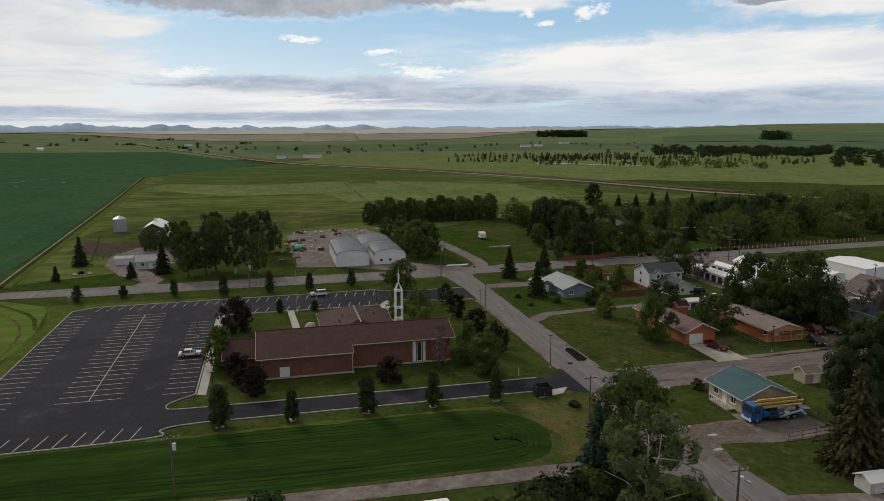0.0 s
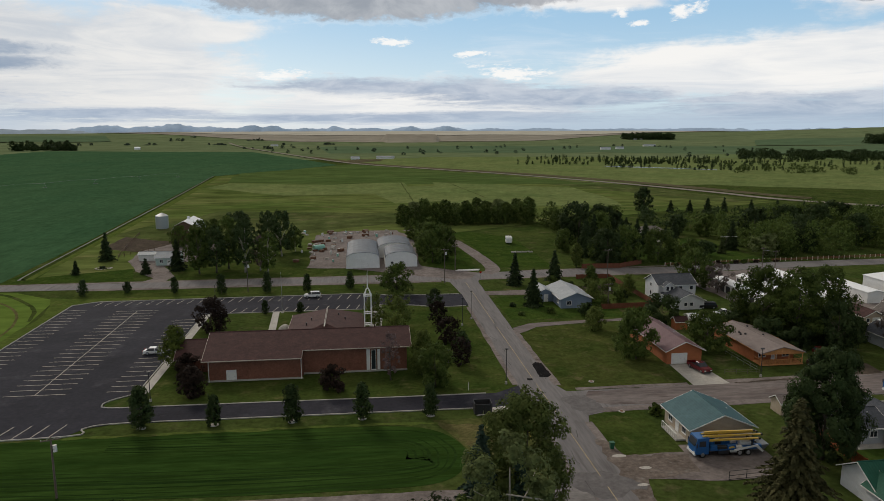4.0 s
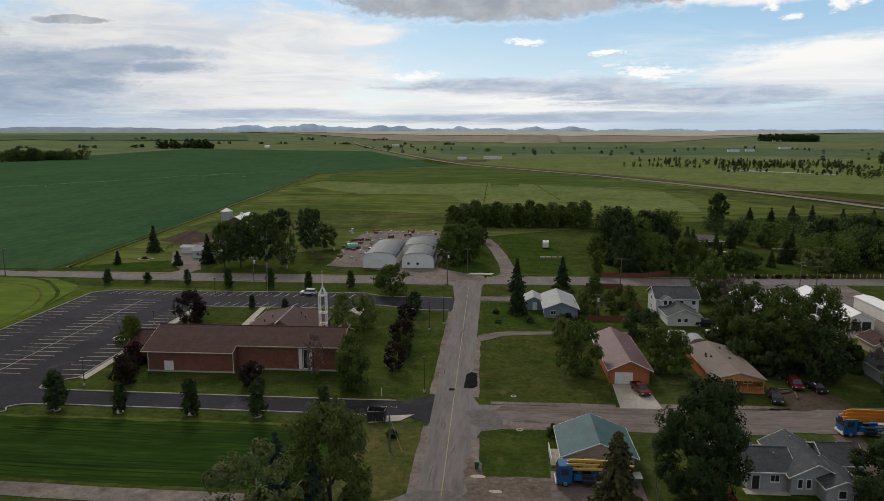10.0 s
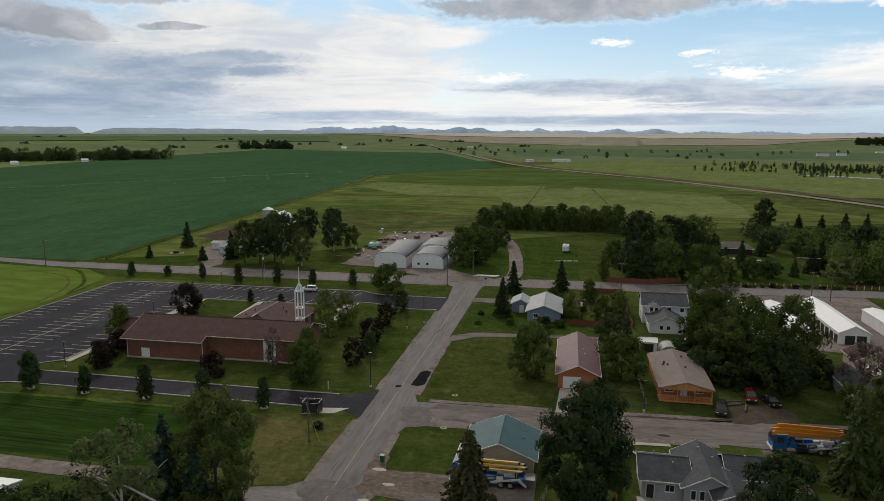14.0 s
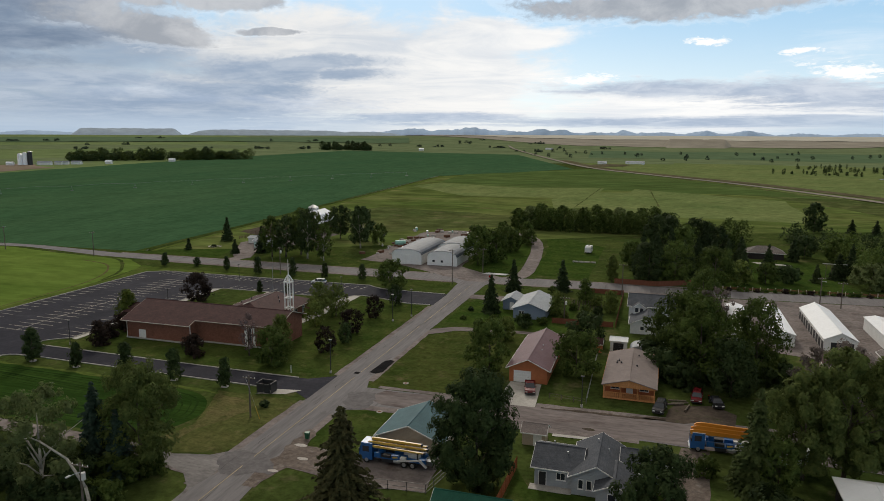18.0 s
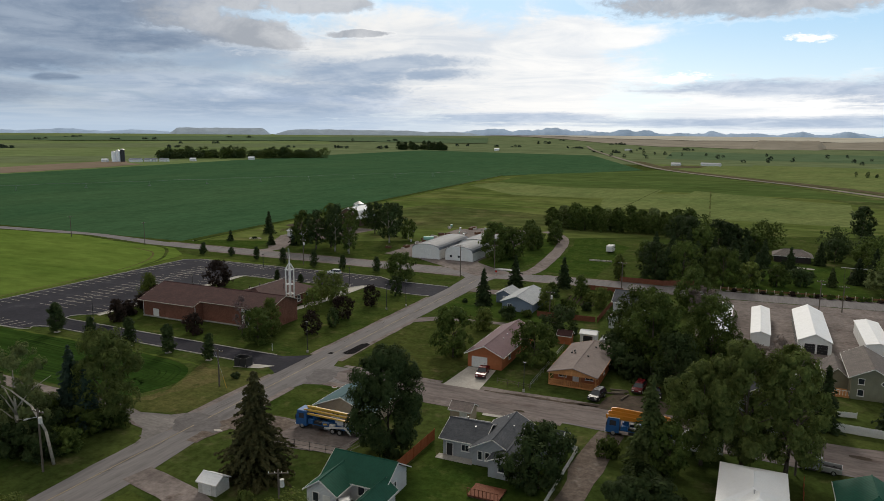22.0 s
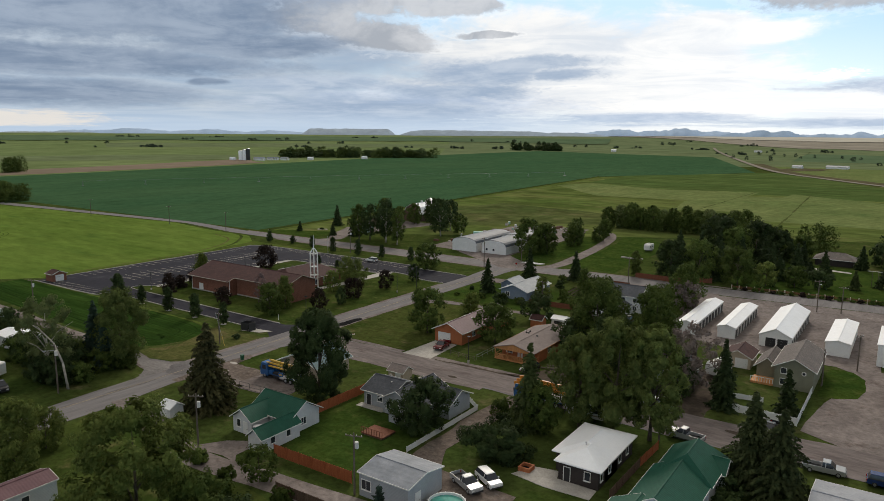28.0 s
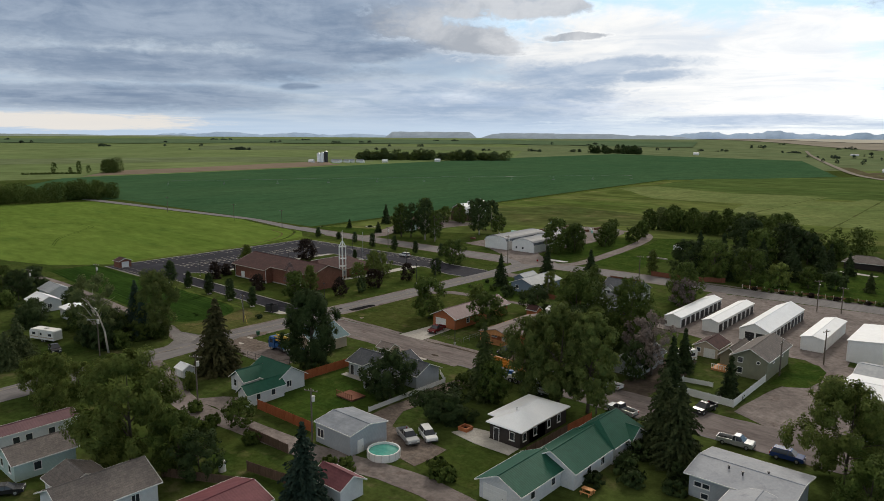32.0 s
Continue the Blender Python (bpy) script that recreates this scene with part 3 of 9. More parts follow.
class Geo:
    """Collects vertices and faces of one mesh."""

    def __init__(self):
        self.v, self.f = [], []

    def add(self, vs, fs):
        o = len(self.v)
        self.v += [tuple(p) for p in vs]
        self.f += [tuple(i + o for i in f) for f in fs]
        return self

    def box(self, x0, x1, y0, y1, z0, z1):
        vs = [(x0, y0, z0), (x1, y0, z0), (x1, y1, z0), (x0, y1, z0), (x0, y0, z1), (x1, y0, z1), (x1, y1, z1), (x0, y1, z1)]
        return self.add(vs, [(0, 3, 2, 1), (4, 5, 6, 7), (0, 1, 5, 4), (1, 2, 6, 5), (2, 3, 7, 6), (3, 0, 4, 7)])

    def prism(self, loop, d):
        """A flat loop of points swept by the vector d."""
        n = len(loop)
        vs = [tuple(p) for p in loop] + [tuple(Vector(p) + Vector(d)) for p in loop]
        return self.add(vs, [tuple(range(n))[::-1], tuple(range(n, 2 * n))] + [(i, (i + 1) % n, n + (i + 1) % n, n + i) for i in range(n)])

    def rod(self, a, b, r0, r1=None, n=8):
        """A tapered round bar from a to b."""
        a, b = Vector(a), Vector(b)
        r1 = r0 if r1 is None else r1
        q = (b - a).to_track_quat("Z", "Y")
        ring = [Vector((math.cos(2 * math.pi * i / n), math.sin(2 * math.pi * i / n), 0)) for i in range(n)]
        vs = [a + q @ (p * r0) for p in ring] + [b + q @ (p * r1) for p in ring]
        return self.add(vs, [tuple(range(n))[::-1], tuple(range(n, 2 * n))] + [(i, (i + 1) % n, n + (i + 1) % n, n + i) for i in range(n)])


def mesh(name, g, material, smooth=False):
    me = bpy.data.meshes.new(name)
    me.from_pydata(g.v, [], g.f)
    me.materials.append(material)
    if smooth:
        me.shade_smooth()
    return me


def part(name, g, material, parent, label="", smooth=False):
    ob = new(name, g if isinstance(g, bpy.types.Mesh) else mesh(name, g, material, smooth))
    ob.parent = parent
    return tagged(ob, label)


def thing(name, label, category, loc=(0, 0, 0), rz=0.0, group="", kind=""):
    ob = new(name)
    ob.matrix_basis = pose(*loc, 0, 0, rz)
    ob.empty_display_size = 0.2
    return tagged(ob, label, category, group, kind)


def smooth01(v, lo, hi):
    u = min(1.0, max(0.0, (v - lo) / (hi - lo)))
    return u * u * (3 - 2 * u)


def terrain(x, y):
    """Flat in the town, dipping gently to the north, then rising towards the mountains, with a long hill in the north-east."""
    d, az = math.hypot(x - 90, y - 60), math.degrees(math.atan2(x - 90, y - 60))
    u = max(0.0, d - 260)
    z = -0.0056 * u * u / (u + 300) * smooth01(az, -40, -5)
    z += (22 + 26 * smooth01(az, -40, -5)) * smooth01(d, 2300, 4500) * (1 - 0.8 * smooth01(az, 22, 38))
    z += 62 * smooth01(az, 24, 40) * (1 - smooth01(az, 85, 110)) * smooth01(d, 1900, 3900)
    return z


def sheet(name, loop, material, lift, label="", category="", step=0, kind="structure"):
    """A patch of ground cover with an outline, draped over the terrain; lift: how far it lies above the ground."""
    bm = bmesh.new()
    f = bm.faces.new([bm.verts.new((x, y, 0)) for x, y in loop])
    f.normal_update()
    bmesh.ops.triangulate(bm, faces=[f], quad_method="BEAUTY", ngon_method="EAR_CLIP")
    if step:
        for _ in range(9):
            es = [e for e in bm.edges if e.calc_length() > step * (1 + max(0, min(math.hypot(v.co.x - 90, v.co.y - 60) for v in e.verts) - 300) / 1600)]
            if not es:
                break
            bmesh.ops.subdivide_edges(bm, edges=es, cuts=1)
            bmesh.ops.triangulate(bm, faces=bm.faces[:])
    for v in bm.verts:
        d = math.hypot(v.co.x - 90, v.co.y - 60)
        hilly = smooth01(math.degrees(math.atan2(v.co.x - 90, v.co.y - 60)), 12, 24) * smooth01(d, 1300, 1900)
        hilly = max(hilly, smooth01(d, 1800, 2600))
        v.co.z = terrain(v.co.x, v.co.y) + lift * (1 + max(0, d - 300) / (280 - 220 * hilly))
    bmesh.ops.recalc_face_normals(bm, faces=bm.faces[:])
    if bm.faces and sum(fc.normal.z for fc in bm.faces) < 0:
        bmesh.ops.reverse_faces(bm, faces=bm.faces[:])
    me = bpy.data.meshes.new(name)
    bm.to_mesh(me)
    bm.free()
    me.materials.append(material)
    return tagged(new(name, me), label, category, kind=kind)


def wavy(loop, amp, step, seed):
    """The outline with uneven edges."""
    rnd, out = random.Random(seed), []
    for i, a in enumerate(loop):
        b = loop[(i + 1) % len(loop)]
        n = max(1, int(math.dist(a, b) / step))
        for k in range(n):
            t = k / n
            j = amp if k else amp * 0.4
            out.append((a[0] + (b[0] - a[0]) * t + rnd.uniform(-j, j), a[1] + (b[1] - a[1]) * t + rnd.uniform(-j, j)))
    return out


def ribbon(pts, w0, w1=None):
    """An outline of a strip along points."""
    w1 = w0 if w1 is None else w1
    left, right = [], []
    for i, p in enumerate(pts):
        a, b = pts[max(0, i - 1)], pts[min(len(pts) - 1, i + 1)]
        d = Vector((b[0] - a[0], b[1] - a[1])).normalized()
        w = (w0 + (w1 - w0) * i / (len(pts) - 1)) / 2
        left.append((p[0] - d.y * w, p[1] + d.x * w))
        right.append((p[0] + d.y * w, p[1] - d.x * w))
    return left + right[::-1]


def curve(pts, n=6):
    """Points on a smooth line through the given ones."""
    out = []
    for i in range(len(pts) - 1):
        p0, p1, p2, p3 = (Vector(pts[min(max(k, 0), len(pts) - 1)]) for k in (i - 1, i, i + 1, i + 2))
        for k in range(n):
            t = k / n
            out.append(tuple(0.5 * ((2 * p1) + (p2 - p0) * t + (2 * p0 - 5 * p1 + 4 * p2 - p3) * t * t + (3 * p1 - p0 - 3 * p2 + p3) * t ** 3)))
    return out + [tuple(pts[-1])]


# ---- ground ----


def build_ground():
    def line(lo, hi, mid0, mid1):
        a = list(np.linspace(mid0, mid1, 23))
        s, v = 24, mid1
        while v < hi:
            v += s
            s *= 1.12
            a.append(min(v, hi))
        s, v = 24, mid0
        while v > lo:
            v -= s
            s *= 1.12
            a.insert(0, max(v, lo))
        return a

    xs, ys = line(-6000, 6000, -200, 320), line(-2500, 6000, -40, 420)
    vs = [(x, y, terrain(x, y)) for y in ys for x in xs]
    n = len(xs)
    fs = [(j * n + i, j * n + i + 1, (j + 1) * n + i + 1, (j + 1) * n + i) for j in range(len(ys) - 1) for i in range(n - 1)]
    me = bpy.data.meshes.new("ground")
    me.from_pydata(vs, [], fs)
    me.materials.append(M["grass"])
    me.shade_smooth()
    tagged(new("ground", me), "grassy plain around the small town", "ground", kind="structure")


build_ground()

# ---- distance ----


def range_of_hills(name, label, dist, az0, az1, bumps, base, material, depth, rough, seed):
    """A ridge on an arc round the town. bumps: azimuth, elevation of the top, width on both sides, all in degrees; p: how square its shoulders are."""
    ox, oy, eye = 90.0, 0.0, 48.0
    n = int((az1 - az0) / 0.12)
    vs, fs, rows = [], [], 4
    for i in range(n + 1):
        az = az0 + (az1 - az0) * i / n
        top = base
        for a, e, w, p in bumps:
            u = abs(az - a) / w
            top = max(top, base + (e - base) * (math.exp(-0.7 * u ** p) if p < 20 else max(0, 1 - max(0, u - 0.8) / 0.25)))
        top += rough * ((noise.fractal((az * 1.3, seed, 0), 0.85, 2.0, 7) * 0.17 - 0.03))
        a = radians(az)
        for r, (dd, k) in enumerate(((-depth, 0.0), (-depth * 0.45, 0.55 + 0.12 * noise.noise((az * 0.9, seed, 4))), (0, 1.0), (depth * 0.5, 0.0))):
            d = dist + dd
            z0 = eye + math.tan(radians(-1.4)) * d
            z1 = eye + math.tan(radians(top)) * dist
            vs.append((ox + math.sin(a) * d, oy + math.cos(a) * d, z0 + (z1 - z0) * k))
    for i in range(n):
        for r in range(rows - 1):
            o = i * rows + r
            fs.append((o, o + rows, o + rows + 1, o + 1))
    g = Geo().add(vs, fs)
    ob = new(name, mesh(name, g, material, True))
    return tagged(ob, label, "hills", kind="structure")


# the ranges look hazy through their colour alone
range_of_hills("backdrop", "haze-tinted pale blue mountain range on the horizon", 4780, -30, 80,
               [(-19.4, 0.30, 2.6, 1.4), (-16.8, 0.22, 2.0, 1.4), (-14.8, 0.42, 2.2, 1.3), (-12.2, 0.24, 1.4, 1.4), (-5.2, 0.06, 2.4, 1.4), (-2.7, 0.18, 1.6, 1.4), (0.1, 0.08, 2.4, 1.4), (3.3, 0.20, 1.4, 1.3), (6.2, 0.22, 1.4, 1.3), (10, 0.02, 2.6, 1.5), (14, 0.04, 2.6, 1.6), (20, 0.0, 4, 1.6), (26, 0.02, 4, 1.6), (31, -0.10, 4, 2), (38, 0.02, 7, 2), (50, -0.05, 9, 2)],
               -0.24, M["hill_haze_far"], 200, 0.6, 3)
range_of_hills("backdrop", "haze-blue buttes in front of the mountains", 4600, -15, 9,
               [(-10.6, 0.10, 1.6, 2), (-9.2, 0.30, 1.4, 2), (-7.6, 0.27, 1.5, 1.6), (-5, 0.05, 1.6, 1.6), (3.3, 0.12, 1.4, 1.4), (6.2, 0.2, 1.2, 1.3)], -0.5, M["hill_haze_blue"], 200, 0.7, 8)
range_of_hills("backdrop", "haze-greyed flat-topped mesas beyond the fields", 4420, -47, -18,
               [(-41.0, 0.18, 4.0, 24), (-33.0, 0.12, 3.8, 6), (-28.5, 0.09, 4.8, 4), (-23.5, 0.0, 3.8, 2.4)], -0.62, M["hill_haze_grey"], 260, 0.2, 15)
range_of_hills("backdrop", "faint haze-blue mountains under the western cloud", 4760, -68, -42,
               [(-61, -0.04, 2.6, 1.6), (-57.4, 0.10, 3.2, 1.5), (-52, 0.06, 3.4, 1.6), (-47, 0.0, 3, 2)], -0.42, M["hill_haze_far"], 200, 0.4, 21)
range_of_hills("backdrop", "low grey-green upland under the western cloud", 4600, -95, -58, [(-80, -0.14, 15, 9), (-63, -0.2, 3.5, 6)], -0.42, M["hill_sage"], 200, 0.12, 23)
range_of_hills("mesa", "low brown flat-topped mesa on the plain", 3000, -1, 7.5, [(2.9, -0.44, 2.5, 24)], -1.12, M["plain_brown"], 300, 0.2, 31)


def polar(az, d):
    return (90 + math.sin(radians(az)) * d, 60 + math.cos(radians(az)) * d)


def band(name, az0, az1, d0, d1, key, lift, label, wob=0.06, seed=0, fade=0.0):
    """A field far off, between two distances; fade: the share of its width in which it narrows to a point at both ends."""
    n = max(3, int((az1 - az0) / 2.5))
    slim = [1 - smooth01(min(i, n - i) / n, 0, fade) * 0.97 if fade else 0.0 for i in range(n + 1)]
    near = [polar(az0 + (az1 - az0) * i / n, d0 * (1 + wob * noise.noise((i * 0.6, seed, 0))) + (d1 - d0) * slim[i]) for i in range(n + 1)]
    far = [polar(az0 + (az1 - az0) * i / n, d1 * (1 + wob * noise.noise((i * 0.6, seed, 5)))) for i in range(n + 1)]
    return sheet(name, near + far[::-1], M[key], lift, label, "field", 160)


# the far plain in bands of different crops, distance haze mixed into the greens
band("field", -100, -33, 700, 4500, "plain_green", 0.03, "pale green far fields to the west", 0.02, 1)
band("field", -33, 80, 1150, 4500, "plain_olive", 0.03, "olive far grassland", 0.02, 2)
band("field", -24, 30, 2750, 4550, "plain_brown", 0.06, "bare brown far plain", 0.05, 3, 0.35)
# paler sheet in place of sun falling on the far plain
band("field", -22, 32, 3500, 4560, "plain_sunlit", 0.09, "straw plain below the mountains with sunlight painted in its colour", 0.04, 11, 0.3)
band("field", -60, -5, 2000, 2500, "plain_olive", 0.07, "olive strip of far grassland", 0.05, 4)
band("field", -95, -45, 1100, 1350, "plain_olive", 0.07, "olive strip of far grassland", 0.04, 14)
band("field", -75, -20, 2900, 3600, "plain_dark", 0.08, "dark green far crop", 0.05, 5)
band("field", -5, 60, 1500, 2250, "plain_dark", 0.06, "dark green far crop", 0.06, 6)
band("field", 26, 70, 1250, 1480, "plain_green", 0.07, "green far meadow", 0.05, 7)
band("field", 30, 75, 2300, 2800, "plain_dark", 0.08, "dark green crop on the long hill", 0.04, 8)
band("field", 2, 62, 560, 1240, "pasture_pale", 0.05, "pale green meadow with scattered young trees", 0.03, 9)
sheet("field", wavy([(-596, 318), (-606, 352), (-606, 454), (-622, 644), (-640, 720), (-775, 800), (-756, 745), (-706, 505), (-694, 396), (-640, 352)], 5, 30, 10), M["hill_brown"], 0.09, "narrow strip of bare ploughed soil", "field", 90)

sheet("field", wavy([(16, 1046), (102, 896), (160, 800), (150, 1240), (-30, 1245), (-12, 1110)], 3, 40, 46), M["pasture_pale"], 0.055, "pale meadow round the far white barn", "field", 90)
sheet("field", wavy([(-2, 1130), (30, 1090), (60, 1120), (66, 1190), (20, 1210)], 4, 20, 47), M["verge_brown"], 0.12, "bare earth round the far barn", "yard", 60)

# fields round the town
sheet("field", [(-88, 229), (-93, 320), (-128, 755), (-60, 880), (-5, 1000), (-225, 1700), (-700, 1750), (-642, 1019), (-602, 640), (-588, 440), (-588, 336), (-582, 292), (-480, 215), (-335, 200), (-306, 228)], M["crop_dark"], 0.07,
      "large dark green irrigated crop field", "field", 90)
sheet("field", [(-80, 236), (-20, 262), (120, 350), (300, 430), (180, 745), (20, 1020), (-3, 990), (-58, 872), (-124, 755), (-90, 322)], M["pasture"], 0.05, "olive green grazed pasture", "field", 60)
sheet("field", wavy([(-30, 520), (62, 530), (66, 640), (-6, 618), (-92, 652), (-104, 600)], 4, 30, 4), M["pasture_pale"], 0.08, "yellowish hay meadow", "field", 60)
sheet("field", wavy([(-8, 985), (40, 1010), (170, 745), (248, 590), (296, 440), (262, 428), (190, 600), (110, 760)], 5, 40, 41), M["pasture_dark"], 0.075, "brownish rough grazing beside the highway", "field", 60)
sheet("field", wavy([(-86, 330), (-40, 300), (40, 352), (120, 372), (118, 395), (20, 400), (-60, 420)], 5, 20, 42), M["pasture_dark"], 0.075, "rough tussocky pasture corner", "field", 60)
sheet("field", wavy([(-108, 800), (-60, 876), (-4, 990), (18, 1018), (98, 868), (166, 742), (236, 590), (180, 604), (93, 616), (-6, 622), (-96, 660)], 3, 30, 49), M["pasture_lush"], 0.078, "darker green strip of pasture below the highway", "field", 60)
sheet("field", wavy([(30, 578), (92, 598), (99, 470), (47, 452)], 2, 20, 43), M["pasture_pale"], 0.085, "pale mown hay plot", "field", 60)
for i, (a_, b_) in enumerate((((-100, 500), (60, 520)), ((60, 420), (62, 640)), ((118, 380), (104, 640)), ((-20, 640), (120, 700)))):
    sheet("track", wavy(ribbon([a_, ((a_[0] + b_[0]) / 2, (a_[1] + b_[1]) / 2 + 4), b_], 1.0), 0.5, 12, 44 + i), M["pasture_dark"], 0.1, "worn cattle path through the pasture", "track", 60)
sheet("field", wavy([(80, 420), (190, 420), (200, 560), (90, 640)], 4, 30, 5), M["pasture_pale"], 0.08, "pale mown meadow", "field", 60)
sheet("field", wavy([(-305, 208), (-140, 222), (-76, 213), (-62, 203), (-57, 170), (-56.5, 112), (-70, 96), (-180, 62), (-340, 40), (-330, 150)], 1.2, 12, 6), M["crop_light"], 0.03, "bright green crop field", "field", 60)
sheet("field", curve([(-60, 106.6), (-15, 107.2), (20, 106.8), (34, 105), (39.4, 99), (39.6, 93), (36, 87.4), (26, 86.2), (-4, 87.2), (-60, 91)], 5), M["crop_strip"], 0.03, "lush dark green crop strip beside the drive", "field", 20)
for k, w in ((0.8, 0.5), (2.0, 0.3), (3.6, 0.35), (5.0, 0.7), (5.9, 0.3), (7.2, 0.4), (8.4, 0.25)):
    sheet("crop_furrow", wavy(ribbon(curve([(-58, 90.6 + k), (-4, 87.0 + k * 0.9), (24, 86.6 + k * 0.85), (34, 88.0 + k * 0.8), (38.6 - k * 0.85, 93 + k * 0.2), (38.4 - k * 0.9, 98.5 - k * 0.15), (33 - k * 0.8, 104.6 - k * 0.7), (14 - k, 105.8 - k * 0.8), (-14, 106.2 - k * 0.6)], 6), w, w * 0.6), 0.1, 2.5, 200 + int(k * 10)), M["crop_row"], 0.034, "dark furrow between the crop rows", "furrow", 0)
sheet("verge", wavy([(-22, 107.2), (0, 107.0), (22, 106.8), (37, 106.0), (37, 107.0), (14, 107.9), (-22, 108.0)], 0.35, 1.5, 91), M["verge_green"], 0.036, "rank bright grass at the edge of the crop", "verge")
sheet("lawn", wavy([(38.5, 85.2), (45, 83.6), (51.5, 85.6), (53.6, 89), (53.8, 107.6), (36, 107.8), (39, 101), (41.5, 93)], 0.3, 4, 7), M["lawn_dry"], 0.022, "yellowing mown grass corner by the road", "lawn")
sheet("lawn", wavy([(38.6, 86), (41.4, 87.5), (44.5, 94), (47.5, 100.5), (46, 104), (40, 105.6), (37.5, 105), (40.5, 99), (42, 93.5), (40, 88.8)], 0.8, 1.2, 8), M["dry_grass"], 0.027, "dry yellowed grass beside the crop", "lawn")
sheet("water", wavy([(345, 893), (378, 868), (448, 796), (456, 799), (396, 872), (355, 902)], 5, 18, 8), M["water"], 0.12, "small pale pond in the meadow", "water", 40)

# ditch, bank and wheel tracks along the crop edge
sheet("ditch", wavy(ribbon(curve([(-150, 224), (-110, 217), (-88, 214.5), (-78, 210.5), (-68, 200), (-62, 191), (-58.6, 180)], 6), 1.8, 0.9), 0.35, 2, 81), M["grass"], 0.038, "weedy ditch at the edge of the crop", "ditch")
sheet("track", wavy(ribbon(curve([(-92, 207), (-78, 203), (-68.5, 193.5), (-62.5, 182), (-59.5, 168), (-58.4, 140), (-58.2, 114)], 6), 0.9, 0.6), 0.15, 2, 82), M["dry_grass"], 0.04, "worn track between crop and ditch", "track")
sheet("verge", wavy([(-57.6, 112), (-54.2, 112), (-54.2, 195), (-49, 199.6), (-20, 201), (-20, 203), (-58, 204), (-64, 206), (-60, 196), (-57.4, 184)], 0.3, 4, 83), M["verge_green"], 0.034, "bright green grass verge beside the parking lot", "verge")
for off in (0, 2.2):
    sheet("track", wavy(ribbon(curve([(-214, 128 + off), (-200, 139 + off), (-188, 150), (-170, 152 - off), (-153 - off, 138), (-138 - off, 124), (-116 - off, 113)], 6), 0.3), 0.08, 3, 84), M["yard_lawn"], 0.042, "faint wheel track curving through the crop", "track")
bk, bp_ = Geo(), curve([(-83.0, 232), (-84.5, 242), (-90.3, 322), (-103.6, 500), (-126.4, 760)], 8)
for (ax, ay), (bx, by) in zip(bp_, bp_[1:]):
    za, zb = terrain(ax, ay), terrain(bx, by)
    bk.add([(ax - 0.3, ay, za), (ax + 0.15, ay, za + 0.6), (ax + 1.2, ay, za), (bx - 0.3, by, zb), (bx + 0.15, by, zb + 0.6), (bx + 1.2, by, zb)], [(0, 1, 4, 3), (1, 2, 5, 4)])
tagged(new("bank", mesh("bank", bk, M["grass"])), "low grassy bank beside the canal", "bank", kind="structure")

# highway, canal
sheet("road", ribbon(curve([(-430, 2560), (-250, 1931), (-80, 1340), (14, 1040), (100, 880), (181, 750), (257, 591), (291, 503), (318, 430), (420, 330), (620, 240)], 6), 9), M["dirt_pale"], 0.24, "pale gravel highway across the plain", "road", 60)
sheet("road", wavy(ribbon(curve([(-70, 1346), (25, 1048), (113, 890), (199, 757), (276, 600), (308, 512), (334, 446)], 6), 24, 15), 1.2, 18, 48), M["verge_brown"], 0.18, "brown dry verge of the highway", "verge", 60)
sheet("water", ribbon(curve([(-84, 232), (-85.5, 242), (-91.5, 322), (-105, 500), (-128, 760)], 5), 0.8, 0.7), M["canal"], 0.09, "narrow irrigation canal beside the crop", "canal", 60)
sheet("road", ribbon(curve([(-81.5, 232), (-83, 242), (-88, 322), (-100, 500), (-122, 755)], 5), 3.4, 5.0), M["verge_green"], 0.07, "grass track along the canal", "track", 60)

# ---- town roads ----
sheet("road", wavy([(-330, 216), (-140, 229.5), (-92, 224), (-60, 223.5), (40, 225), (75, 226.5), (130, 227.5), (175, 231), (330, 236), (330, 227), (175, 221), (130, 217.5), (62.5, 216), (61.5, 212),
      (60.9, 160), (60.9, 121), (62, 117.6), (100, 118.2), (150, 119.5), (175, 120), (330, 126), (330, 115), (180, 109.5), (150, 108.5), (110, 109.5), (70, 109), (62.5, 106.5), (61.2, 102), (61.3, 85), (63.5, 66), (64, 30), (66, -120),
      (57.5, -120), (56, 40), (54.2, 66), (53.8, 87), (53.7, 108), (53.7, 122), (53.7, 180), (53.7, 197), (52.6, 212), (50, 215), (16, 214.6), (-60, 215.5), (-92, 216.5), (-138, 224), (-330, 208)], 0.1, 4, 11),
      M["asphalt_old"], 0.045, "worn grey asphalt village streets", "road", 0)
sheet("road", wavy([(66, 117.2), (84, 117.6), (100, 118), (128, 118.8), (150, 119.5), (175, 120), (260, 123), (260, 112), (180, 109.8), (150, 108.8), (110, 109.8), (90, 110), (74, 109.8), (68, 110.6), (63.6, 113)], 0.5, 3, 12), M["dirt_road"], 0.06, "dusty side street surface", "road")
sheet("road", wavy([(54.5, 216), (40, 226), (20, 239), (6, 241), (5, 318), (18, 330), (42, 329), (48, 300), (46, 240), (60, 229), (64, 226), (60, 217)], 0.8, 5, 13), M["gravel"], 0.055, "gravel yard in front of the sheds", "yard")
sheet("road", wavy(ribbon(curve([(66, 224), (70, 232), (69, 255), (66.4, 280), (62, 305), (55, 322), (46, 330)], 5), 5.0), 0.3, 4, 14), M["gravel"], 0.06, "gravel lane curving to the windbreak", "lane")
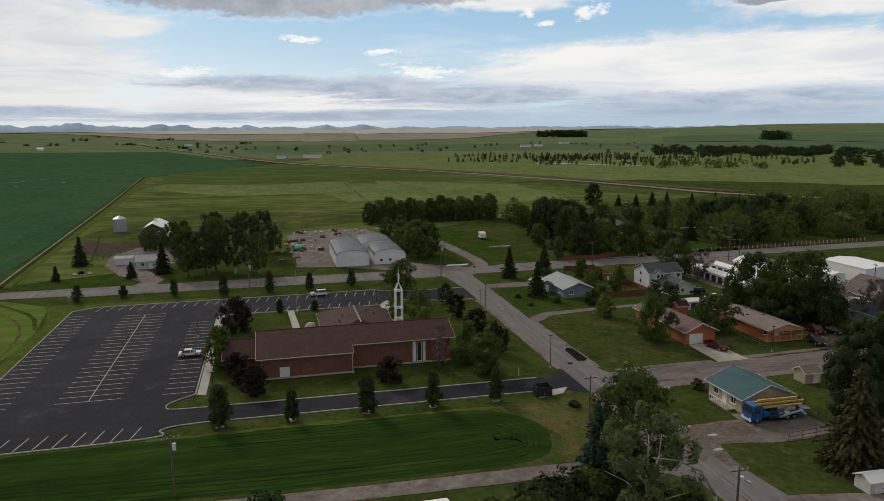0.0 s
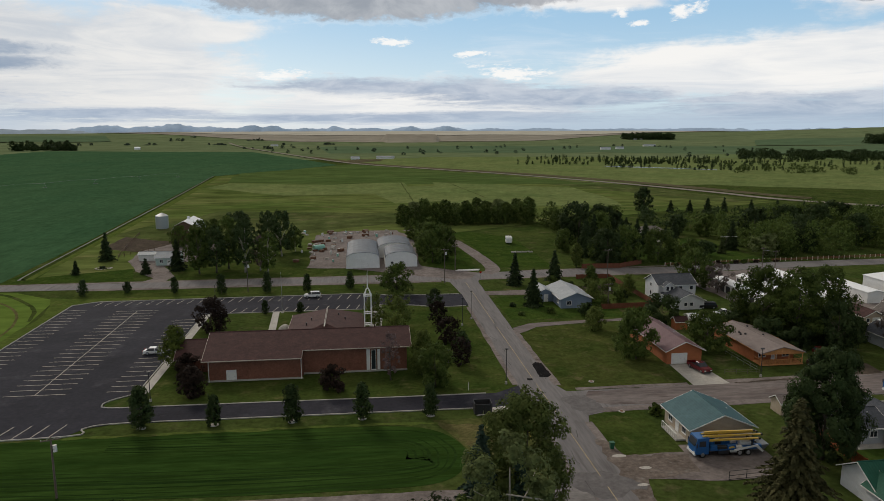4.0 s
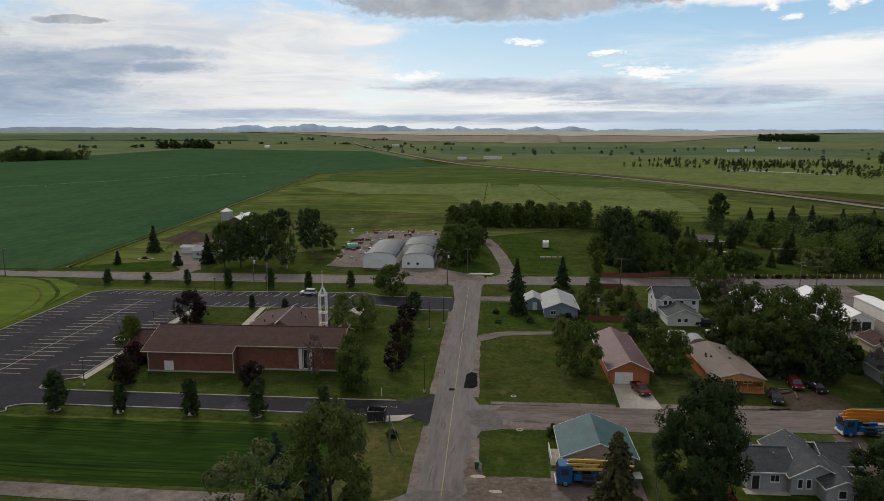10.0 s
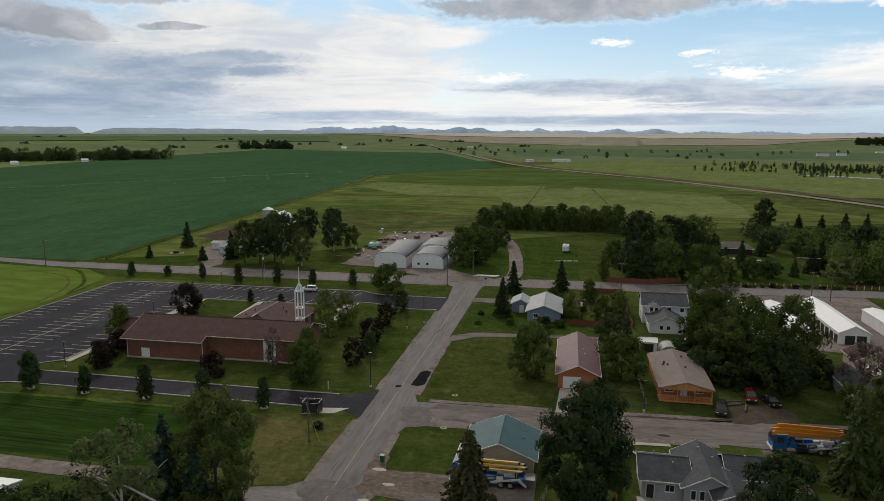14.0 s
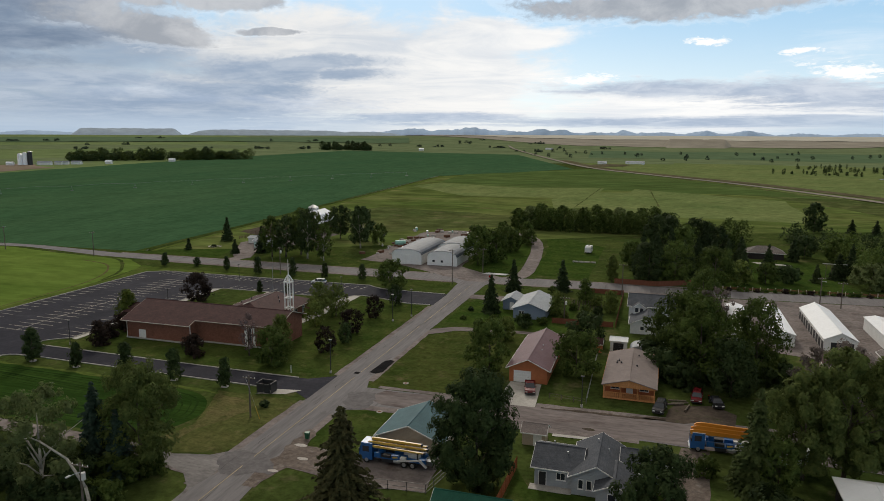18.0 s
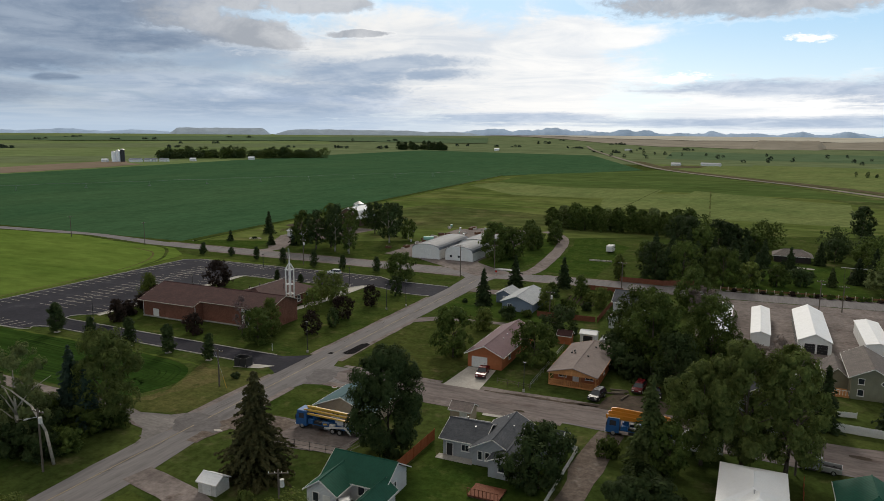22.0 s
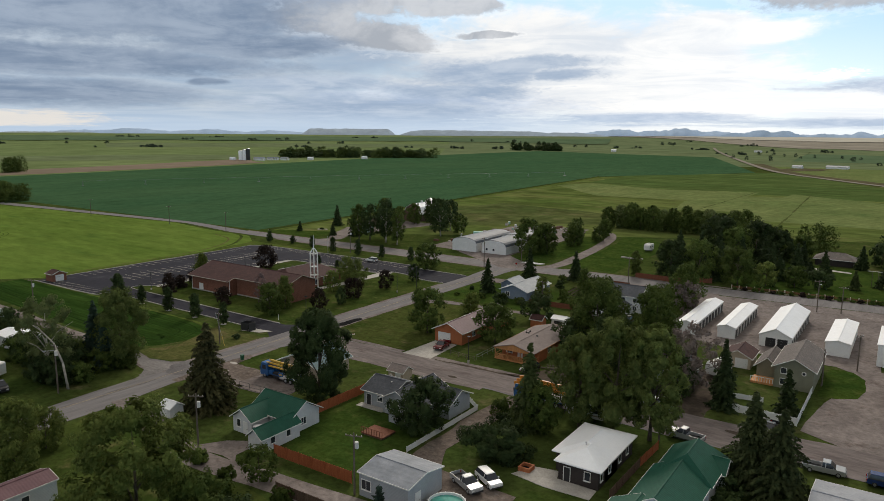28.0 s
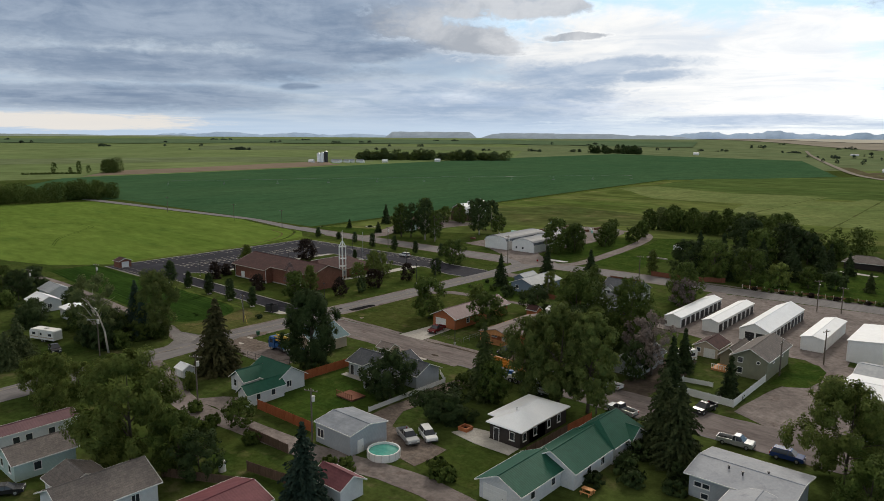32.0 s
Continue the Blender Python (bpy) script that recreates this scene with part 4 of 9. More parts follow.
sheet("road", wavy(ribbon(curve([(-60, 84), (-30, 85), (0, 84), (20, 83.2), (34, 83), (40, 82.6), (47, 81), (55, 79.5)], 5), 3.6), 0.3, 4, 15), M["gravel"], 0.05, "gravel lane through the grass", "lane")
sheet("road", wavy([(39, 84), (45, 83), (51, 84.6), (53.6, 87.2), (54.6, 89), (54.8, 71.8), (53.6, 75.6), (50.6, 78.6), (45, 80.6), (41, 81.6)], 0.4, 3, 16), M["asphalt_cross"], 0.06, "worn apron of the lane", "road")
sheet("road", wavy([(61, 91.5), (72.3, 91.8), (72.6, 94), (84.5, 94), (85, 84), (75, 82.6), (62, 84.5), (61, 80)], 0.3, 3, 17), M["gravel"], 0.055, "gravel truck yard with puddle stains", "yard")
for i, lp in enumerate(([(60, 114.6), (62.6, 115.6), (65, 115.4), (66.5, 108.4), (64.4, 107.2), (62, 107), (60.6, 110)], [(52.4, 86), (56, 87.2), (59, 87), (61.4, 84.6), (63, 82.6), (59.4, 80.8), (56, 80), (53.6, 82.4)], [(58.9, 104), (59.8, 104.8), (60.6, 104), (59.8, 103.2)])):
    sheet("road", wavy(lp, 0.5, 0.9, 300 + i), M["asphalt_worn"], 0.066, "dark worn patch at the street junction", "patch")
sheet("road", wavy([(60.6, 78), (62.4, 78), (64, 84.6), (72, 85.4), (72.6, 91), (63.4, 91.6), (62, 97), (60.4, 97.6)], 0.5, 1.4, 304), M["dirt_brown"], 0.064, "brown dirt spilling over the street edge", "road")
sheet("road", wavy(ribbon(curve([(62, 67), (70, 65.5), (80, 62.5), (92, 60), (105, 61.5), (121, 63), (138, 66.5), (152, 66), (185, 64), (240, 62)], 5), 4.6), 0.35, 3, 18), M["gravel"], 0.05, "gravel back alley", "alley")
sheet("road", wavy([(118.2, 108.8), (122.4, 108.8), (121.8, 95), (121.0, 84), (124, 78), (136.5, 77.5), (136.5, 70), (119, 73), (117.3, 84), (117.2, 98)], 0.4, 3, 19), M["dirt_brown"], 0.055, "dirt driveway beside a white fence", "driveway")
sheet("road", wavy([(91, 66.5), (95, 69), (96.2, 69), (96.2, 64), (98, 62.6), (88, 62.2)], 0.4, 3, 20), M["gravel"], 0.06, "gravel forecourt", "driveway")
sheet("road", wavy([(61.2, 159.5), (66, 163), (82, 164.5), (100, 165.2), (100, 162.8), (82, 162.3), (67, 159.6), (61.2, 154.5)], 0.25, 3, 21), M["dirt_road"], 0.055, "narrow dirt driveway", "driveway")
sheet("road", wavy([(61, 193.5), (70, 193), (77, 193.5), (77, 199.5), (61, 198.5)], 0.3, 3, 22), M["gravel"], 0.055, "gravel parking bay", "driveway")
sheet("road", wavy([(126, 216.5), (174, 220.5), (174, 164), (170, 160), (166, 163), (148, 163), (140, 165), (128, 166)], 0.4, 4, 23), M["gravel"], 0.055, "gravel yard round the storage units", "yard")
sheet("road", wavy([(164.5, 123), (170, 163), (200, 170), (200, 120), (176, 118)], 0.4, 4, 24), M["gravel"], 0.05, "dusty gravel side lot", "yard")
sheet("road", wavy([(143, 118), (150, 119), (151, 131), (149, 146), (145, 150), (142, 140)], 0.4, 3, 25), M["soil"], 0.058, "bare earth driveway", "driveway")
sheet("driveway", [(86.6, 117.6), (94, 117.8), (93.2, 129.4), (87.2, 129.4)], M["concrete"], 0.062, "pale concrete driveway", "driveway")
sheet("road", wavy([(-45, 224), (-42, 230), (-52, 243), (-60, 262), (-62, 300), (-30, 300), (-36, 262), (-44, 250), (-36, 232), (-37, 224)], 0.6, 4, 26), M["gravel"], 0.055, "gravel farm drive and yard", "driveway")
sheet("road", wavy([(-80, 292), (-62, 282), (-55, 300), (-62, 340), (-80, 350)], 0.6, 4, 27), M["soil"], 0.058, "bare earth corral", "yard")
sheet("road", wavy([(59.0, 125.6), (59.4, 133), (60.3, 134.2), (61.4, 133.5), (61.6, 126.5), (60.6, 125.2)], 0.12, 1, 28), M["patch"], 0.07, "black tar patch at the edge of the street", "patch")
sheet("road", wavy([(56.2, 124), (57.3, 124), (57.4, 125), (56.3, 125.1)], 0.1, 0.5, 29), M["patch"], 0.075, "dark square road repair", "patch")
for i, (cx, cy, r) in enumerate(((62.2, 91.6, 0.7), (64.6, 87.6, 0.6), (62.4, 83.0, 0.55), (104, 111.2, 0.7), (131, 111, 0.8), (156, 116, 1.0))):
    sheet("road", wavy([(cx + r * 1.6 * math.cos(a * 0.7), cy + r * 0.7 * math.sin(a * 0.7)) for a in range(9)], r * 0.35, 0.6, 40 + i), M["stone"] if i < 3 else M["soil"], 0.072, "pale puddle" if i < 3 else "damp brown stain on the street", "patch")
for i, lp in enumerate(([(95, 117.6), (103, 117.9), (110, 118.1), (116, 118.6), (116, 119.3), (104, 118.7), (95, 118.2)], [(112, 118.6), (119, 118.4), (121, 119.6), (113, 119.6)], [(127, 118.2), (140, 118.4), (141, 119.4), (128, 119.2)])):
    sheet("road", wavy(lp, 0.3, 1.2, 60 + i), M["soil"], 0.074, "muddy puddled edge of the side street", "patch")
rc = random.Random(9)
for i in range(16):
    cx, cy = rc.uniform(54.8, 60.4), 64 + i * 8.6
    sheet("road", ribbon([(cx, cy), (cx + rc.uniform(-0.5, 0.5), cy + rc.uniform(0.8, 2.0)), (cx + rc.uniform(-1.2, 1.2), cy + rc.uniform(2.6, 4.6))], 0.12, 0.07), M["crack"], 0.07, "dark tar-filled crack in the street", "crack")
# centre line, worn
for i in range(60):
    y0 = 32 + i * 3.0
    if i % 13 != 4:
        sheet("road_line", [(57.36, y0), (57.50, y0), (57.50, y0 + 3.0), (57.36, y0 + 3.0)], M["line_yellow"], 0.08, "faded yellow centre line", "road marking")

sheet("road", wavy([(115.8, 119.2), (127, 119.6), (127.5, 125), (124, 128), (118, 127), (116.5, 124)], 0.5, 3, 30), M["soil"], 0.052, "bare earth yard under the trees", "yard")
sheet("pavement", [(98.6, 106.9), (104.6, 107.3), (104.5, 108.2), (98.6, 107.9)], M["concrete"], 0.066, "pale concrete walk by the grey house", "pavement")
# ragged earth shoulders along the streets
for i, lp in enumerate(([(60.6, 121), (61.9, 121), (61.8, 158), (60.6, 158)], [(52.9, 122), (54.0, 122), (54.0, 181), (53.0, 181)], [(60.9, 82), (62.4, 82), (62.2, 104), (61.0, 104)], [(52.6, 76), (54.2, 76), (54.1, 108), (53.0, 108)],
                        [(64, 118), (86, 117.9), (86, 119.2), (64, 119.2)], [(94, 118), (150, 119.4), (150, 121.3), (94, 119.8)], [(64, 107.6), (112, 108.2), (112, 110.2), (64, 109.6)], [(-60, 213.6), (50, 213.2), (50, 215.3), (-60, 216.2)],
                        [(-90, 223.6), (40, 224.4), (40, 226.2), (-90, 225.4)], [(62, 215), (130, 216.6), (130, 218.4), (62, 216.6)], [(75, 226), (175, 230.6), (175, 232), (75, 227.6)])):
    sheet("verge", wavy(lp, 0.14, 2.6, 70 + i), M["gravel"], 0.048, "ragged earth shoulder of the street", "verge")

# ---- lawns ----
sheet("lawn", wavy([(-16, 121.5), (30, 119.3), (50.5, 119.6), (52.6, 121), (53.0, 178), (51, 181), (46, 181.4), (33, 182), (28, 180), (26, 168), (20, 166), (-15, 166)], 0.15, 4, 50), M["lawn"], 0.018, "mown lawn round the brick church", "lawn")
sheet("lawn", wavy([(61.5, 118.8), (85.5, 118.2), (86.5, 129), (86, 158), (82, 161.8), (67, 159), (61.6, 153)], 0.2, 3, 51), M["lawn_lot"], 0.02, "worn mown lot at the corner", "lawn")
sheet("lawn", wavy([(62.5, 92.2), (72.2, 92.4), (72.3, 107), (70, 108.2), (64, 106.6), (62, 103.5)], 0.2, 3, 52), M["lawn"], 0.022, "green corner lawn", "lawn")
sheet("lawn", wavy([(62.2, 167), (77, 166.5), (93, 166.5), (93, 192), (77, 192), (63, 190), (61.8, 187)], 0.2, 3, 53), M["yard_lawn"], 0.02, "garden lawn of the blue house", "lawn")
sheet("lawn", wavy([(95.6, 94), (95.4, 81), (101.5, 68), (116, 68.2), (116.3, 80), (116.3, 96), (109, 89), (98, 89.5)], 0.15, 3, 54), M["yard_lawn"], 0.022, "lush fenced back lawn", "lawn")
sheet("lawn", wavy([(133.5, 70), (147.5, 70.5), (147, 80), (144, 83), (137, 80), (136, 76)], 0.2, 2, 55), M["lawn"], 0.022, "patchy back lawn by the pool", "lawn")
sheet("lawn", wavy([(164.9, 141.8), (168, 142.4), (171.2, 144.6), (172.2, 150), (171.8, 156.8), (169.4, 161), (165.2, 161)], 0.2, 2, 56), M["yard_lawn"], 0.06, "rounded green lawn", "lawn")
sheet("lawn", wavy([(131, 229), (172, 232), (172, 285), (140, 290), (128, 262)], 0.4, 5, 57), M["yard_lawn"], 0.02, "broad park lawn", "lawn")
sheet("lawn", wavy([(64.5, 46), (84, 44), (112, 48), (125, 56.5), (105, 58.5), (92, 57.3), (70, 62), (65, 63)], 0.3, 4, 58), M["lawn"], 0.02, "rough lawn behind the alley", "lawn")
sheet("lawn", wavy([(-58, 204), (-40, 203), (30, 203.4), (48, 203), (52, 206), (50, 212), (-20, 212.5), (-58, 213)], 0.2, 4, 59), M["lawn"], 0.02, "grass verge with young trees", "verge")
sheet("lawn", wavy([(72, 234), (92, 231), (92, 300), (76, 318), (62, 324), (68, 300), (71, 270)], 0.5, 5, 60), M["yard_lawn"], 0.02, "long grass plot", "lawn")
sheet("lawn", wavy([(48, 236), (64, 232), (66, 262), (62, 290), (54, 312), (49, 300)], 0.5, 5, 61), M["yard_lawn"], 0.022, "grass beside the lane", "lawn")
sheet("lawn", wavy([(-88, 228), (-47, 227), (-52, 242), (-60, 260), (-70, 268), (-86, 262)], 0.5, 5, 62), M["yard_lawn"], 0.02, "farm garden lawn", "lawn")
sheet("lawn", wavy([(-35, 228), (10, 228), (14, 238), (-6, 246), (-10, 262), (-32, 262), (-38, 246)], 0.5, 5, 63), M["lawn"], 0.02, "shaded grass under farm trees", "lawn")

# ---- parking lot ----
LOT = [(-53.9, 113), (-53.9, 195.5), (-48.5, 199.0), (27, 200.2), (33, 196.6), (53.9, 196.2), (53.9, 182.6), (46, 182.3), (36, 185.8), (30, 186.4), (26, 182.1), (-14.2, 182.1), (-16.2, 180.5), (-16.4, 125.6), (-20.2, 122.6), (-20.6, 120.8), (-19, 119.6),
       (-7, 119.3), (30, 118.6), (49, 118.4), (53.9, 121.6), (53.9, 108.8), (50, 111.6), (36, 111.8), (0, 112.3), (-16, 112.4), (-20, 111.2), (-22, 108.4), (-54, 108.0)]
lot = sheet("parking_lot", LOT, M["asphalt_new"], 0.05, "dark fresh asphalt parking lot", "parking lot")


def kerb(pts, label="pale concrete kerb"):
    g = Geo()
    for a, b in zip(pts, pts[1:]):
        d = Vector((b[0] - a[0], b[1] - a[1])).normalized()
        nx, ny = -d.y * 0.11, d.x * 0.11
        ax, ay, bx, by = a[0] - d.x * 0.05, a[1] - d.y * 0.05, b[0] + d.x * 0.05, b[1] + d.y * 0.05
        g.prism([(ax + nx, ay + ny, 0), (ax - nx, ay - ny, 0), (bx - nx, by - ny, 0), (bx + nx, by + ny, 0)], (0, 0, 0.17))
    return tagged(new("kerb", mesh("kerb", g, M["concrete"])), label, "kerb", kind="structure")


kerb([(-54, 112), (-54.1, 195.6), (-48.5, 199.2), (27, 200.4)])
kerb(curve([(27, 200.4), (31, 198), (36, 196.8), (53, 196.4)], 4))
kerb(curve([(53, 182.4), (46, 182.1), (40, 184.2), (34, 186.2), (29, 186.2), (26.5, 182.3)], 4))
kerb([(26.4, 182.0), (-14.2, 182.0), (-16.2, 180.4), (-16.3, 126)])
kerb(curve([(-16.3, 126), (-20.0, 123), (-20.7, 121), (-18.8, 119.5), (-7, 119.2), (30, 118.5), (47, 118.4)], 4))
kerb(curve([(-54, 107.9), (-22.2, 108.3), (-20.3, 111.0), (-16, 112.5), (0, 112.4), (36, 111.9), (46, 111.7)], 4))


def stall_line(x0, y0, x1, y1, w=0.15):
    key = "stall%.1f" % math.dist((x0, y0), (x1, y1))
    me = bpy.data.meshes.get(key)
    if not me:
        me = mesh(key, Geo().box(0, math.dist((x0, y0), (x1, y1)), -w / 2, w / 2, 0, 0.004), M["line_white"])
    ob = new("stall_line", me)
    ob.parent = lot
    ob.matrix_basis = pose(x0, y0, 0.052, 0, 0, math.degrees(math.atan2(y1 - y0, x1 - x0)))


for i in range(26):  # west row, middle double row, east row
    y = 121.5 + i * 2.75
    stall_line(-53.6, y, -47.8, y)
    if i < 23:
        stall_line(-40.1, y + 5.8, -34.7, y + 5.8)
        stall_line(-34.5, y + 5.8, -29.2, y + 5.8)
    if i < 19:
        stall_line(-22.2, y + 6, -16.9, y + 6)
stall_line(-34.6, 127.3, -34.6, 187.8)
for i in range(11):
    stall_line(-52 + i * 2.75, 108.4, -51.0 + i * 2.75, 113.2)
for i in range(28):
    stall_line(-47 + i * 2.75, 199.0, -48.0 + i * 2.75, 194.2)
for i in range(14):
    stall_line(-12.5 + i * 2.75, 182.4, -11.5 + i * 2.75, 187.0)
sheet("pavement", [(-16.0, 125.6), (-14.4, 125.2), (-14.3, 181.8), (-16.1, 180.3)], M["concrete"], 0.06, "concrete walk along the parking lot", "pavement")
sheet("pavement", [(1.5, 181.9), (3.2, 181.9), (4.2, 164.5), (2.4, 164.5)], M["concrete"], 0.06, "concrete path to the church door", "pavement")
sheet("pavement", [(26.2, 182), (28.6, 186), (30.2, 185.6), (30.2, 178), (29.4, 160), (27, 148), (25.4, 148), (26.6, 165)], M["concrete"], 0.06, "concrete path east of the church", "pavement")
sheet("pavement", [(43.6, 108.4), (46, 111.6), (51, 112.5), (49, 109.8)], M["concrete"], 0.06, "concrete pad of the bin enclosure", "pavement")

# ---- trees ----


def card_mesh(name, pos, nrm, size, material, aspect=1.0, seed=0):
    """Leaf clumps: small four-cornered blades at pos, facing nrm."""
    rng = np.random.default_rng(seed)
    n = len(pos)
    nrm = nrm / np.maximum(np.linalg.norm(nrm, axis=1, keepdims=True), 1e-6)
    t = rng.normal(size=(n, 3))
    a = np.cross(nrm, t)
    a /= np.maximum(np.linalg.norm(a, axis=1, keepdims=True), 1e-6)
    b = np.cross(nrm, a)
    s = (size * rng.uniform(0.6, 1.35, n))[:, None]
    j = lambda: rng.uniform(0.7, 1.3, (n, 1))
    bend = nrm * s * rng.uniform(-0.25, 0.35, (n, 1))
    v = np.stack([pos - a * s * j() - bend, pos - b * s * j() * aspect, pos + a * s * j() - bend, pos + b * s * j() * aspect], 1).reshape(-1, 3)
    me = bpy.data.meshes.new(name)
    me.vertices.add(4 * n)
    me.vertices.foreach_set("co", v.astype(np.float32).ravel())
    me.loops.add(4 * n)
    me.loops.foreach_set("vertex_index", np.arange(4 * n, dtype=np.int32))
    me.polygons.add(n)
    me.polygons.foreach_set("loop_start", np.arange(0, 4 * n, 4, dtype=np.int32))
    me.update(calc_edges=True)
    me.materials.append(material)
    return me


def crown_points(rng, n, style, ratio=0.55):
    """Points and outward directions on the clumps of a crown; radius 1, height 0 to 1; ratio: radius to height of the tree."""
    lo, mid, nl, lr = {"round": (0.08, 0.48, 26, 0.36), "egg": (0.10, 0.34, 34, 0.42), "tall": (0.06, 0.50, 34, 0.34), "wide": (0.10, 0.56, 26, 0.33), "open": (0.24, 0.64, 16, 0.27), "bush": (0.0, 0.40, 20, 0.44), "lifted": (0.22, 0.62, 24, 0.32)}[style]
    squat = min(1.25, max(0.5, ratio / 0.55))
    nl = int(nl / squat)
    cs, rs, mains = [], [], []
    for i in range(nl):
        z = lo + (1 - lo) * (i + rng.random()) / nl
        s = (z - mid) / (1 - mid) if z > mid else (mid - z) / (mid - lo)
        wide = (1 - min(1, s) ** (1.15 if style == "egg" else 1.8)) ** 0.62 if z > mid else 1 - (0.35 if style == "bush" else 0.5) * s ** 1.6
        an, k = i * 2.4 + rng.uniform(-0.5, 0.5), (1 - 0.55 * lr) * wide * (0.05 + 0.95 * rng.random() ** 0.6 if style in ("egg", "bush") else 0.28 + 0.72 * rng.random() ** 0.5)
        c = np.array((math.cos(an) * k, math.sin(an) * k, lo + (z - lo) * 0.94))
        r0 = lr * rng.uniform(0.65, 1.2)
        for _ in range(9):  # tufts over the outside of each billow
            e = rng.normal(size=3)
            e /= np.linalg.norm(e)
            e = e + np.array((math.cos(an) * 0.35, math.sin(an) * 0.35, 0.45))
            cs.append(c + e * r0 * rng.uniform(0.35, 0.72) * np.array((1, 1, 0.5 * squat)))
            rs.append(r0 * rng.uniform(0.26, 0.52))
            mains.append(c)
    cs, rs, mains = np.array(cs), np.array(rs), np.array(mains)
    cs[:, 2] = np.clip(cs[:, 2], lo + 0.02, 0.97)
    pick = rng.choice(len(rs), n, p=rs ** 2 / (rs ** 2).sum())
    d = rng.normal(size=(n, 3))
    d /= np.linalg.norm(d, axis=1, keepdims=True)
    out = cs[pick] - mains[pick]
    flip = (d * out).sum(1) < -0.05
    d[flip] *= -1
    k = rng.uniform(0.7, 1.06, n)
    deep = rng.random(n) < 0.28
    k[deep] *= rng.uniform(0.1, 0.7, deep.sum())
    droop = np.array([1, 1, 0.58 * squat])
    p = cs[pick] + d * (rs[pick] * k)[:, None] * droop
    inner = rng.random(n) < 0.12  # sparse leaves between the billows
    p[inner] = p[inner] * np.array([0.72, 0.72, 0.9]) + np.array([0, 0, 0.05])
    d = d * 0.6 + out / np.maximum(np.linalg.norm(out, axis=1, keepdims=True), 1e-6) * 0.55
    p[:, :2] /= np.percentile(np.hypot(p[:, 0], p[:, 1]), 97)
    top = np.percentile(p[:, 2], 99.5)
    p[:, 2] = np.maximum(lo * 0.6 + (p[:, 2] - lo) * (1 - lo * 0.6) / (top - lo), 0.0 if style == "bush" else lo * 0.5)
    return p, d, lo


def trunk_mesh(name, r, h, lo, material, rng, spread=1.0):
    """A tapered stem with limbs that reach into the crown."""
    g = Geo()
    base = max(0.07, h * 0.018)
    top = h * 0.8
    lean = Vector((rng.uniform(-0.04, 0.04) * h, rng.uniform(-0.04, 0.04) * h, 0))
    a = Vector((0, 0, -0.05))
    for k, (f, w) in enumerate(((0.12, 0.85), (lo + 0.1, 0.7), (0.55, 0.45), (0.8, 0.15))):
        b = Vector((0, 0, h * f)) + lean * f
        g.rod(a, b, base * (1.15 if k == 0 else 1) * [1, 0.85, 0.7, 0.45][k], base * w, 7)
        a = b
    for i in range(7):
        z0 = h * rng.uniform(lo * 0.7 + 0.06, 0.5)
        an = i * 2.4 + rng.uniform(-0.4, 0.4)
        rr = r * rng.uniform(0.45, 0.75) * spread
        z1 = z0 + h * rng.uniform(0.12, 0.3)
        s = Vector((0, 0, z0)) + lean * (z0 / h)
        m_ = s + Vector((math.cos(an) * rr * 0.5, math.sin(an) * rr * 0.5, (z1 - z0) * 0.65))
        g.rod(s, m_, base * 0.42, base * 0.28, 5)
        g.rod(m_, s + Vector((math.cos(an + 0.2) * rr, math.sin(an + 0.2) * rr, z1 - z0)), base * 0.28, base * 0.08, 5)
    return mesh(name, g, material, True)


CROWNS = {}


def tree(x, y, h, r, style="round", key="leaf", label="", seed=None, bark="bark", leaf=0.2, dense=1.0, name="tree", group=""):
    """A broad-leaved tree: trunk with limbs, and a crown of leaf clumps. Trees of like size share meshes."""
    hq, rq = max(1.5, round(h / 1.5) * 1.5), max(0.5, round(r * 2) / 2)
    var = int(abs(x * 7.3 + y * 3.1)) % 2 if seed is None else seed
    k = (hq, rq, style, key, var, leaf, dense, bark, y < 125 and r >= 3.0)
    if k not in CROWNS:
        rng = np.random.default_rng(abs(hash((hq * 10, rq * 10, len(style), len(key), var))) % 99991)
        near = y < 125 and r >= 3.0 and leaf < 0.21
        leaf_ = leaf * (0.68 if near else 0.86) * (1.0 if rq < 3 else 1.12 if rq < 5 else 1.28)
        n = int(min(34000 if near else 16000, (1.9 if near else 1.3) * (1.5 if style in ("egg", "bush") else 1.0) * dense * (420 + 60 * rq * hq * 1.15 * (0.2 / leaf_) ** 1.2)))
        p, d, lo = crown_points(rng, n, style, rq / hq)
        p = p * np.array([rq, rq, hq])
        d = d * np.array([1, 1, 0.9]) + np.array([0, 0, 0.25]) + rng.normal(size=d.shape) * 0.14
        CROWNS[k] = (card_mesh("crown", p, d, leaf_, M[key], 0.75, var), trunk_mesh("trunk", rq, hq, lo, M[bark], random.Random(var + int(hq * 3)), 1.25 if style == "open" else 1.0))
    t = thing(name, label or "leafy green deciduous tree", name.replace("_", " "), (x, y, terrain(x, y)), (x * 37 + y * 91) % 360, group)
    t.scale = (r / rq, r / rq, h / hq)
    part("crown", CROWNS[k][0], None, t)
    if style != "bush":
        part("trunk", CROWNS[k][1], None, t)
    return t


